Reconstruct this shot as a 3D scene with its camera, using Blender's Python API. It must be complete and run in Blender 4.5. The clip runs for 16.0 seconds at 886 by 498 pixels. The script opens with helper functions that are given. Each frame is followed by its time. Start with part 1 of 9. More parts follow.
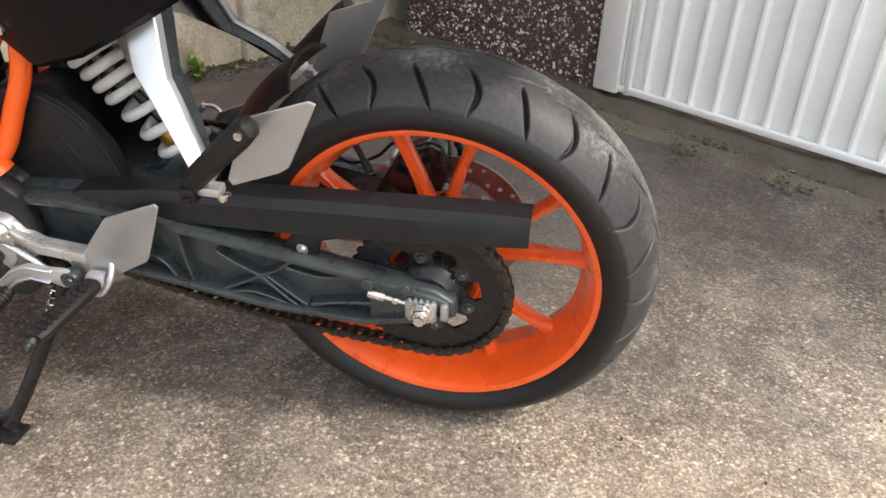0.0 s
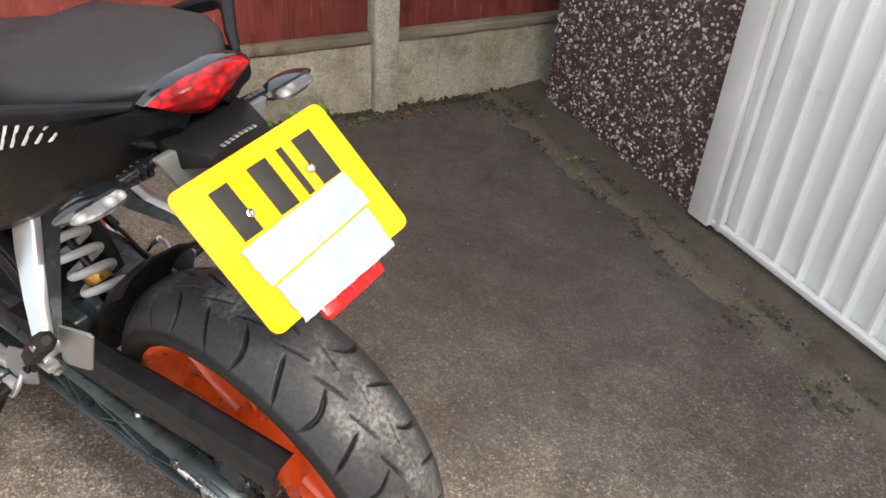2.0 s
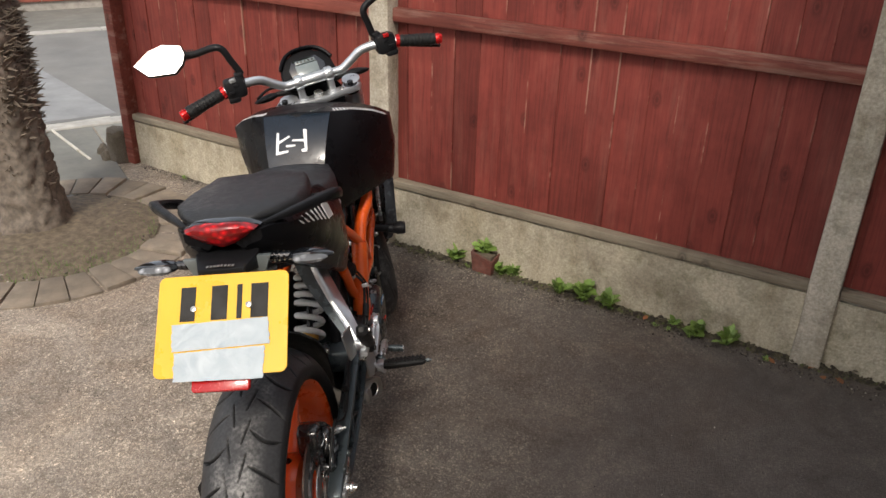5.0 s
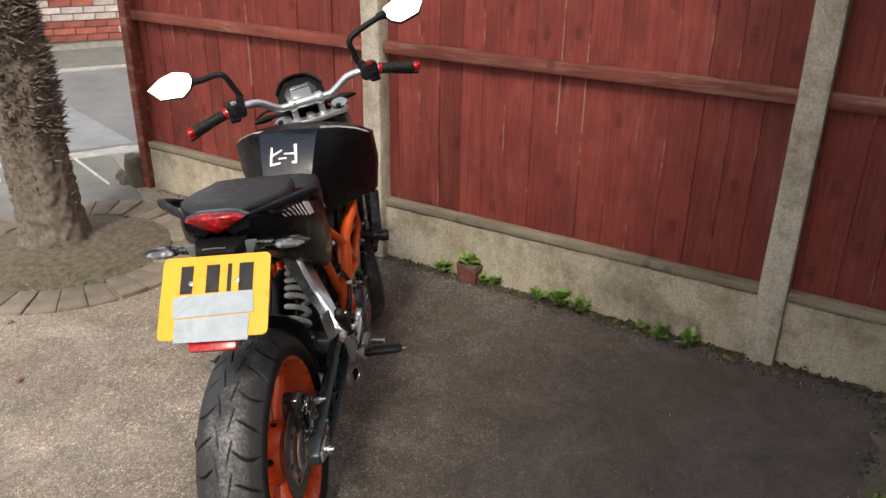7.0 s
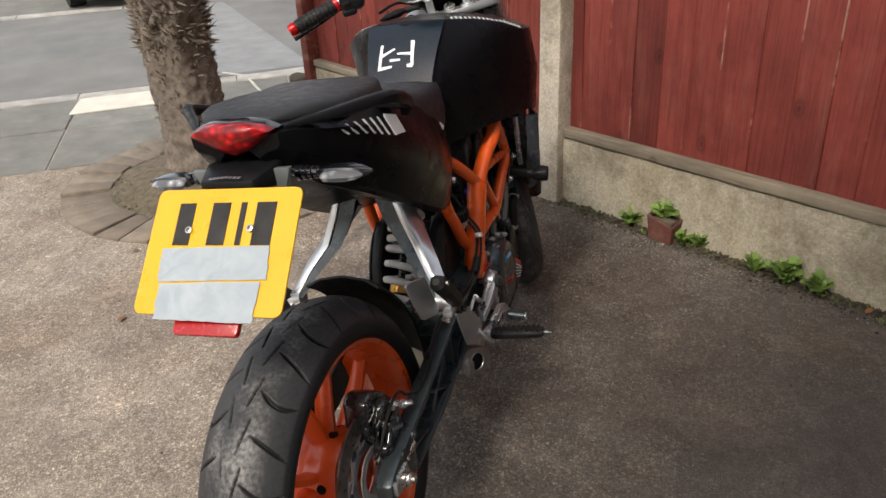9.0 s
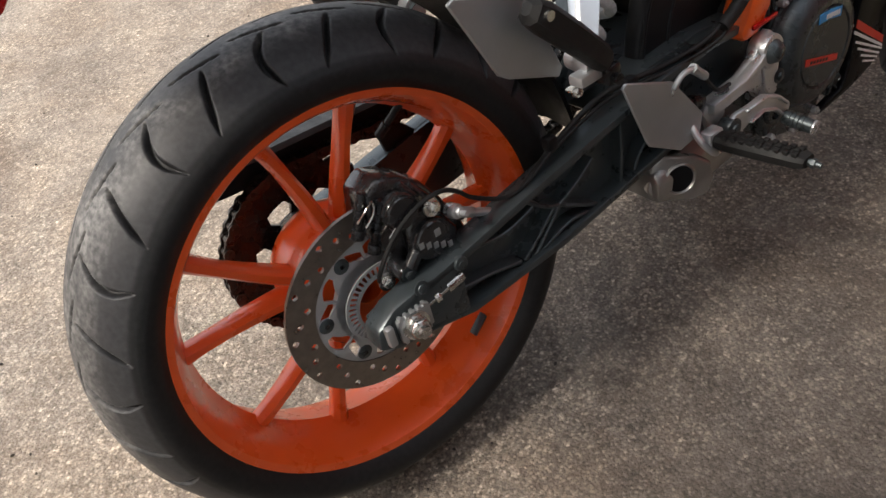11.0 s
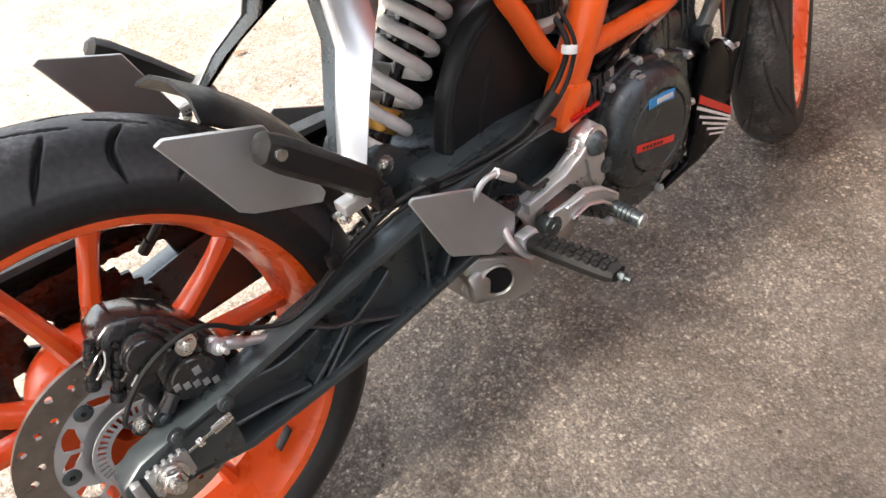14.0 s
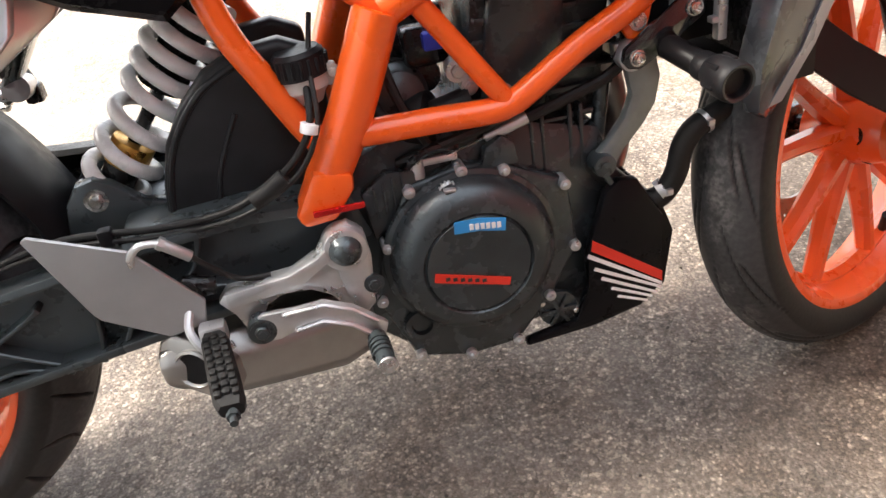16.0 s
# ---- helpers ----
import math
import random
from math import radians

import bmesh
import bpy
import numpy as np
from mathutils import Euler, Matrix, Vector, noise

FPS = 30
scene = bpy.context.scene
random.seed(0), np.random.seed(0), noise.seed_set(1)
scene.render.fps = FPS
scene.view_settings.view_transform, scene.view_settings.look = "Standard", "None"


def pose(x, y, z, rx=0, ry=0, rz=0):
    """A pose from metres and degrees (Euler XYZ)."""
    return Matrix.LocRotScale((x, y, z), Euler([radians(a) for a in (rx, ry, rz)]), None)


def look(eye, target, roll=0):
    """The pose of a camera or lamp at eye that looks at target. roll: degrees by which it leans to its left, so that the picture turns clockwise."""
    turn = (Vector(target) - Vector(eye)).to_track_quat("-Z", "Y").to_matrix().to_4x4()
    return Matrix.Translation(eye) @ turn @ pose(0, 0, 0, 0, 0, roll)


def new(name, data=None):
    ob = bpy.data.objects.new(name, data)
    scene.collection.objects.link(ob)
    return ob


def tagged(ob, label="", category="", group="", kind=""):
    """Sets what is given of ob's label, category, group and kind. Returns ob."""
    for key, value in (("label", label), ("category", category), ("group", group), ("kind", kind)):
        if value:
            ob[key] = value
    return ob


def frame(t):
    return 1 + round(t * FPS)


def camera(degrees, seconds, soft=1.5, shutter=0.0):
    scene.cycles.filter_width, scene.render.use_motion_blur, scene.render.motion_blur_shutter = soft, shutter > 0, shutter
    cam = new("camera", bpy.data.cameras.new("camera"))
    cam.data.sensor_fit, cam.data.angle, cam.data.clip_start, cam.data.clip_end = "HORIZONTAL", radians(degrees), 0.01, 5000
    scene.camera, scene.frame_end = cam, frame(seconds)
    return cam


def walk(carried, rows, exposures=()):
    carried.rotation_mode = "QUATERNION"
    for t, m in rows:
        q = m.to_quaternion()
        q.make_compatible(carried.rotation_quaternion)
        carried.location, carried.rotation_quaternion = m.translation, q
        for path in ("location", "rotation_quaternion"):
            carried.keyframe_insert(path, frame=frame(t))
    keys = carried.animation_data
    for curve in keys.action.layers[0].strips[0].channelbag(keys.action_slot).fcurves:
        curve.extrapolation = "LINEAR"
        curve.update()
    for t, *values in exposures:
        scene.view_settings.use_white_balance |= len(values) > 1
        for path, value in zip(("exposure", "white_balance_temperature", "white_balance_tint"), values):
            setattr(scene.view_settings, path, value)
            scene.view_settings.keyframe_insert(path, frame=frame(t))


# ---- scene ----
cam = camera(59.41, 16.0)
PATH = [
    (0, (-0.2057, 0.961, 0.8801), (0.1621, -0.704, -0.1651), 2.34),
    (0.5, (-0.3047, 0.9019, 0.9645), (0.0848, -0.7373, -0.1131), 1.68),
    (0.8, (-0.4064, 0.8427, 1.0509), (0.1236, -0.7367, -0.0557), 1.38),
    (1, (-0.4862, 0.8145, 1.106), (0.1731, -0.7067, -0.0127), 1.19),
    (1.5, (-0.6008, 0.7275, 1.1912), (0.2802, -0.6402, 0.028), -0.68),
    (2, (-0.652, 0.5758, 1.2433), (0.2613, -0.7866, 0.0988), 3.87),
    (2.5, (-0.7688, 0.4442, 1.2598), (0.3639, -0.7933, 0.1709), 4.12),
    (3, (-0.9659, 0.264, 1.2926), (0.497, -0.5861, 0.2263), 1.3),
    (3.5, (-0.9692, 0.0625, 1.2979), (0.6075, -0.6001, 0.2611), 2.04),
    (4, (-0.9938, -0.1348, 1.3236), (0.7186, -0.447, 0.3385), -0.83),
    (4.5, (-1.0605, -0.3636, 1.4219), (0.7113, -0.2683, 0.4992), 1.08),
    (4.7, (-1.1299, -0.3375, 1.479), (0.6506, -0.251, 0.5722), 1.39),
    (6.8, (-1.4988, -0.4809, 1.5163), (0.3372, -0.3455, 0.7347), 0.62),
    (7, (-1.5005, -0.4811, 1.515), (0.3268, -0.3608, 0.7111), 0.82),
    (7.5, (-1.4908, -0.484, 1.5144), (0.3326, -0.3744, 0.7), 1.39),
    (8, (-1.3839, -0.5018, 1.4472), (0.4263, -0.2784, 0.6267), 0.35),
    (8.5, (-1.1707, -0.5222, 1.354), (0.5557, -0.0612, 0.4557), -1.34),
    (9, (-0.8745, -0.5327, 1.253), (0.7773, 0.1004, 0.3198), -3.13),
    (9.5, (-0.6552, -0.5772, 1.1719), (0.7505, 0.2669, 0.0266), -5.36),
    (10, (-0.4468, -0.6494, 1.0669), (0.5463, 0.486, -0.2465), -7.97),
    (10.2, (-0.379, -0.6417, 1.0208), (0.5154, 0.5602, -0.3041), -8.9),
    (12.3, (-0.1704, -0.5899, 0.8691), (0.4944, 0.7304, -0.4781), -12.29),
    (12.5, (-0.1632, -0.5894, 0.8708), (0.5132, 0.7165, -0.4846), -11.91),
    (13, (-0.1287, -0.5686, 0.8908), (0.6266, 0.6728, -0.4834), -10.18),
    (13.5, (-0.0871, -0.5381, 0.9157), (0.7163, 0.6633, -0.4668), -9.6),
    (14, (0.0069, -0.5954, 0.9267), (0.8286, 0.6032, -0.4475), -8.31),
    (14.5, (0.2242, -0.689, 0.9225), (0.8921, 0.6343, -0.4203), -8.16),
    (15, (0.4158, -0.7409, 0.9431), (0.912, 0.6604, -0.3948), -8.86),
    (15.5, (0.5618, -0.6775, 0.895), (0.8438, 0.7954, -0.4283), -9.23),
    (16, (0.6082, -0.7113, 0.7921), (0.8061, 0.8926, -0.3861), -7.41),
]
EXPOSURES = [(0.0, 0.72), (1.5, 0.72), (2.5, 0.30), (3.5, -0.1), (4.5, -0.12), (7.0, -0.1), (8.5, -0.1), (9.5, -0.15), (10.0, -0.05), (12.5, 1.1), (14.0, 1.66), (15.0, 1.66), (16.0, 1.82)]
walk(cam, [(t, look(eye, target, roll)) for t, eye, target, roll in PATH], EXPOSURES)

# ---- light ----
world = bpy.data.worlds.new("sky")
scene.world = world
world.use_nodes = True
wn = world.node_tree.nodes
sky = wn.new("ShaderNodeTexSky")
sky.sky_type, sky.sun_disc = "NISHITA", False
sky.sun_elevation, sky.sun_rotation = radians(46.3), radians(-82.2)
sky.air_density, sky.dust_density, sky.ozone_density = 0.9, 5.0, 1.0
bg = wn["Background"]
bg.inputs["Strength"].default_value = 0.15
world.node_tree.links.new(sky.outputs[0], bg.inputs["Color"])
# thin bright cloud over the whole sky
cloud = wn.new("ShaderNodeBackground")
cloud.inputs["Color"].default_value = (1.0, 0.985, 0.95, 1)
cloud.inputs["Strength"].default_value = 0.70
both = wn.new("ShaderNodeAddShader")
world.node_tree.links.new(bg.outputs[0], both.inputs[0])
world.node_tree.links.new(cloud.outputs[0], both.inputs[1])
world.node_tree.links.new(both.outputs[0], wn["World Output"].inputs["Surface"])
sun = new("sun", bpy.data.lights.new("sun", "SUN"))
sun.data.energy, sun.data.angle, sun.data.color = 2.25, radians(8), (1.0, 0.94, 0.85)
sun.matrix_world = look((-4.36, 0.60, 4.6), (0, 0, 0))


# ---- materials ----
def shader(name, rough=0.5, metal=0.0, coat=0.0, spec=0.5):
    m = bpy.data.materials.new(name)
    m.use_nodes = True
    b = m.node_tree.nodes["Principled BSDF"]
    b.inputs["Roughness"].default_value = rough
    b.inputs["Metallic"].default_value = metal
    b.inputs["Coat Weight"].default_value = coat
    b.inputs["Coat Roughness"].default_value = 0.08
    b.inputs["Specular IOR Level"].default_value = spec
    return m, m.node_tree.nodes, m.node_tree.links, b


def node(ns, kind, **vals):
    n = ns.new(kind)
    for k, v in vals.items():
        n.inputs[k.replace("_", " ")].default_value = v
    return n


def ramp(ns, ls, src, stops):
    r = ns.new("ShaderNodeValToRGB")
    while len(r.color_ramp.elements) < len(stops):
        r.color_ramp.elements.new(0.5)
    for e, (p, c) in zip(r.color_ramp.elements, stops):
        e.position = p
        e.color = (*c, 1) if len(c) == 3 else c
    ls.new(src, r.inputs[0])
    return r.outputs[0]


def mixc(ns, ls, fac, a, b, mode="MIX"):
    m = ns.new("ShaderNodeMix")
    m.data_type, m.blend_type = "RGBA", mode
    for i, v in ((0, fac), (6, a), (7, b)):
        if hasattr(v, "is_linked"):
            ls.new(v, m.inputs[i])
        else:
            m.inputs[i].default_value = v if i == 0 else (*v, 1)
    return m.outputs[2]


def plain(name, col, rough=0.5, metal=0.0, var=0.25, scale=30.0, bump=0.0, bscale=200.0, coat=0.0, spec=0.5, dust=0.0, rvar=0.15, random_tone=0.0):
    """A surface of one base colour with patches, fine grain and uneven gloss."""
    m, ns, ls, b = shader(name, rough, metal, coat, spec)
    tc = ns.new("ShaderNodeTexCoord")
    n1 = node(ns, "ShaderNodeTexNoise", Scale=scale, Detail=6.0, Roughness=0.6)
    ls.new(tc.outputs["Object"], n1.inputs["Vector"])
    lo = tuple(c * (1 - var) for c in col)
    hi = tuple(min(1, c * (1 + var)) for c in col)
    c = ramp(ns, ls, n1.outputs["Fac"], [(0.3, lo), (0.7, hi)])
    if dust:
        n2 = node(ns, "ShaderNodeTexNoise", Scale=scale * 0.3, Detail=9.0, Roughness=0.75)
        ls.new(tc.outputs["Object"], n2.inputs["Vector"])
        f = ramp(ns, ls, n2.outputs["Fac"], [(0.45, (0, 0, 0)), (0.75, (dust, dust, dust))])
        c = mixc(ns, ls, f, c, (0.33, 0.29, 0.24))
    if random_tone:
        oi = ns.new("ShaderNodeObjectInfo")
        v = ramp(ns, ls, oi.outputs["Random"], [(0, (1 - random_tone,) * 3), (1, (1 + random_tone * 0.6,) * 3)])
        c = mixc(ns, ls, 1.0, c, v, "MULTIPLY")
    ls.new(c, b.inputs["Base Color"])
    rr = ramp(ns, ls, n1.outputs["Fac"], [(0.3, (max(0.02, rough - rvar),) * 3), (0.75, (min(1, rough + rvar),) * 3)])
    ls.new(rr, b.inputs["Roughness"])
    if bump:
        n3 = node(ns, "ShaderNodeTexNoise", Scale=bscale, Detail=5.0, Roughness=0.65)
        ls.new(tc.outputs["Object"], n3.inputs["Vector"])
        bp = node(ns, "ShaderNodeBump", Strength=bump, Distance=0.002)
        ls.new(n3.outputs["Fac"], bp.inputs["Height"])
        ls.new(bp.outputs[0], b.inputs["Normal"])
    return m


ORANGE = plain("orange_paint", (0.78, 0.098, 0.012), 0.33, 0.0, 0.06, 18, coat=0.35, dust=0.06)
FRAME_ORANGE = plain("orange_frame_paint", (0.80, 0.108, 0.010), 0.32, 0.0, 0.05, 14, coat=0.3)
PLASTIC = plain("black_plastic", (0.008, 0.008, 0.009), 0.44, 0.0, 0.25, 40, bump=0.12, bscale=900, spec=0.2)
GUARDP = plain("dark_grey_plastic", (0.013, 0.0137, 0.015), 0.43, 0.0, 0.25, 40, bump=0.15, bscale=700, spec=0.24)
MATTBLK = plain("matt_black_plastic", (0.006, 0.006, 0.007), 0.6, 0.0, 0.2, 40, bump=0.1, bscale=900, spec=0.12)
GLOSSBLK = plain("gloss_black_paint", (0.008, 0.009, 0.011), 0.16, 0.0, 0.2, 20, coat=0.8)
TANKBLU = plain("blue_black_paint", (0.006, 0.011, 0.019), 0.16, 0.0, 0.2, 20, coat=0.15, spec=0.32)
SATINBLK = plain("satin_black_bodywork", (0.005, 0.005, 0.006), 0.32, 0.0, 0.2, 14, spec=0.12, bump=0.03, bscale=500)
SEATM = plain("seat_vinyl", (0.020, 0.021, 0.023), 0.52, 0.0, 0.2, 60, bump=0.35, bscale=700, spec=0.4)
GUNMETAL = plain("gunmetal_casting", (0.058, 0.070, 0.075), 0.34, 0.5, 0.16, 26, bump=0.10, bscale=500)
ENGINE = plain("engine_casting", (0.050, 0.060, 0.065), 0.27, 0.55, 0.22, 30, bump=0.2, bscale=420)
ENGINE_GREY = plain("engine_grey_cover", (0.19, 0.215, 0.215), 0.42, 0.5, 0.2, 30, bump=0.15, bscale=500, dust=0.1)
ALU = plain("brushed_aluminium", (0.60, 0.62, 0.635), 0.34, 0.85, 0.05, 24, rvar=0.05, bump=0.03, bscale=600)
CASTALU = plain("cast_aluminium", (0.54, 0.55, 0.56), 0.36, 0.75, 0.12, 30, bump=0.15, bscale=520)
PLATEALU = plain("grey_heel_plate", (0.40, 0.41, 0.415), 0.38, 0.7, 0.06, 30, bump=0.05, bscale=900, rvar=0.06)
CHROME = plain("zinc_bolt", (0.62, 0.61, 0.58), 0.25, 0.95, 0.2, 60)
STEEL = plain("disc_steel", (0.24, 0.215, 0.19), 0.36, 0.9, 0.15, 90, rvar=0.1)
STAINLESS = plain("brushed_stainless", (0.34, 0.335, 0.325), 0.36, 0.85, 0.12, 20, bump=0.06, bscale=400, rvar=0.1)
CALIPERM = plain("gloss_black_caliper", (0.016, 0.016, 0.017), 0.24, 0.0, 0.2, 60, coat=0.5)
BLACKSTEEL = plain("black_steel", (0.010, 0.010, 0.011), 0.28, 0.1, 0.3, 80, spec=0.4)
CHAINM = plain("oiled_chain_steel", (0.055, 0.048, 0.042), 0.34, 0.75, 0.4, 120)
SPRINGW = plain("white_spring_paint", (0.62, 0.62, 0.605), 0.33, 0.0, 0.06, 40, dust=0.05)
GOLD = plain("gold_anodised", (0.55, 0.30, 0.07), 0.35, 0.8, 0.15, 60)
RUBBER = plain("rubber_black", (0.010, 0.010, 0.010), 0.58, 0.0, 0.3, 60, bump=0.2, bscale=500, spec=0.3)
YELLOW = plain("yellow_plate", (0.74, 0.415, 0.006), 0.36, 0.0, 0.03, 10, coat=0.1)
INK = plain("black_ink", (0.018, 0.016, 0.014), 0.75, 0.0, 0.1, 40)
WHITEINK = plain("white_sticker", (0.8, 0.8, 0.8), 0.4, 0.0, 0.05, 40)
REDINK = plain("red_sticker", (0.65, 0.03, 0.015), 0.4, 0.0, 0.05, 40)
BLUEINK = plain("blue_sticker", (0.03, 0.27, 0.62), 0.4, 0.0, 0.05, 40)
REDANO = plain("red_anodised", (0.65, 0.02, 0.02), 0.25, 0.7, 0.1, 60)
CARRIER = plain("grey_disc_carrier", (0.40, 0.405, 0.41), 0.42, 0.3, 0.10, 60, rvar=0.1)
GREYPANEL = plain("grey_panel_paint", (0.30, 0.33, 0.37), 0.35, 0.2, 0.06, 20, coat=0.3)
CLEARGREY = plain("milky_plastic", (0.42, 0.40, 0.37), 0.35, 0.0, 0.15, 40)
BLUEPLUG = plain("blue_connector", (0.02, 0.05, 0.5), 0.4, 0.0, 0.1, 40)
SCREEN = plain("lcd_grey", (0.16, 0.19, 0.19), 0.2, 0.0, 0.05, 40)


def mirror_glass():
    m, ns, ls, b = shader("mirror_glass", 0.03, 1.0)
    b.inputs["Base Color"].default_value = (0.92, 0.93, 0.95, 1)
    return m


def lens(name, col, rough=0.12):
    m, ns, ls, b = shader(name, rough, 0.0, 0.05, 0.35)
    tc = ns.new("ShaderNodeTexCoord")
    v = node(ns, "ShaderNodeTexVoronoi", Scale=75.0)
    ls.new(tc.outputs["Object"], v.inputs["Vector"])
    c = ramp(ns, ls, v.outputs["Distance"], [(0.0, tuple(min(1, x * 2.6 + 0.015) for x in col)), (0.14, tuple(x * 1.5 for x in col)), (0.26, col), (0.6, tuple(x * 0.35 for x in col))])
    ls.new(c, b.inputs["Base Color"])
    bp = node(ns, "ShaderNodeBump", Strength=0.22, Distance=0.002)
    ls.new(v.outputs["Distance"], bp.inputs["Height"])
    ls.new(bp.outputs[0], b.inputs["Normal"])
    b.inputs["Coat Weight"].default_value = 0.28
    b.inputs["Coat Roughness"].default_value = 0.04
    return m


SHROUD = plain("grey_shroud_paint", (0.075, 0.082, 0.092), 0.28, 0.25, 0.08, 25, coat=0.5)
MIRROR = mirror_glass()
REDLENS = lens("red_lens", (0.44, 0.004, 0.007), 0.28)
CLEARLENS = lens("clear_lens", (0.30, 0.31, 0.32), 0.10)
REFLECTOR = plain("red_reflector", (0.40, 0.008, 0.008), 0.22, 0.0, 0.12, 160, coat=0.3, bump=0.1, bscale=700)


def tape_material():
    m, ns, ls, b = shader("silver_tape", 0.42, 0.1)
    tc = ns.new("ShaderNodeTexCoord")
    n = node(ns, "ShaderNodeTexNoise", Scale=22.0, Detail=4.0, Distortion=1.5)
    ls.new(tc.outputs["Object"], n.inputs["Vector"])
    ls.new(ramp(ns, ls, n.outputs["Fac"], [(0.3, (0.305, 0.355, 0.385)), (0.7, (0.395, 0.44, 0.465))]), b.inputs["Base Color"])
    bp = node(ns, "ShaderNodeBump", Strength=0.5, Distance=0.004)
    ls.new(n.outputs["Fac"], bp.inputs["Height"])
    ls.new(bp.outputs[0], b.inputs["Normal"])
    return m


TAPE = tape_material()


def tyre_material():
    m, ns, ls, b = shader("tyre_rubber", 0.5, 0.0, 0.0, 0.3)
    tc = ns.new("ShaderNodeTexCoord")
    n = node(ns, "ShaderNodeTexNoise", Scale=7.0, Detail=8.0, Roughness=0.7)
    ls.new(tc.outputs["Object"], n.inputs["Vector"])
    at = ns.new("ShaderNodeAttribute")
    at.attribute_name = "worn"
    f = ns.new("ShaderNodeMath")
    f.operation = "MULTIPLY"
    ls.new(ramp(ns, ls, n.outputs["Fac"], [(0.46, (0.05,) * 3), (0.62, (0.9,) * 3)]), f.inputs[0])
    ls.new(at.outputs["Fac"], f.inputs[1])
    g = node(ns, "ShaderNodeTexNoise", Scale=160.0, Detail=3.0)
    ls.new(tc.outputs["Object"], g.inputs["Vector"])
    basec = ramp(ns, ls, g.outputs["Fac"], [(0.3, (0.008, 0.008, 0.0085)), (0.7, (0.014, 0.014, 0.0145))])
    dust = ramp(ns, ls, g.outputs["Fac"], [(0.35, (0.09, 0.088, 0.085)), (0.65, (0.30, 0.29, 0.275))])
    tr = ns.new("ShaderNodeAttribute")
    tr.attribute_name = "tread"
    basec = mixc(ns, ls, tr.outputs["Fac"], basec, ramp(ns, ls, g.outputs["Fac"], [(0.3, (0.028, 0.0285, 0.030)), (0.7, (0.042, 0.042, 0.044))]))
    ls.new(mixc(ns, ls, f.outputs[0], basec, dust), b.inputs["Base Color"])
    bp = node(ns, "ShaderNodeBump", Strength=0.25, Distance=0.001)
    ls.new(g.outputs["Fac"], bp.inputs["Height"])
    ls.new(bp.outputs[0], b.inputs["Normal"])
    return m


TYRE = tyre_material()


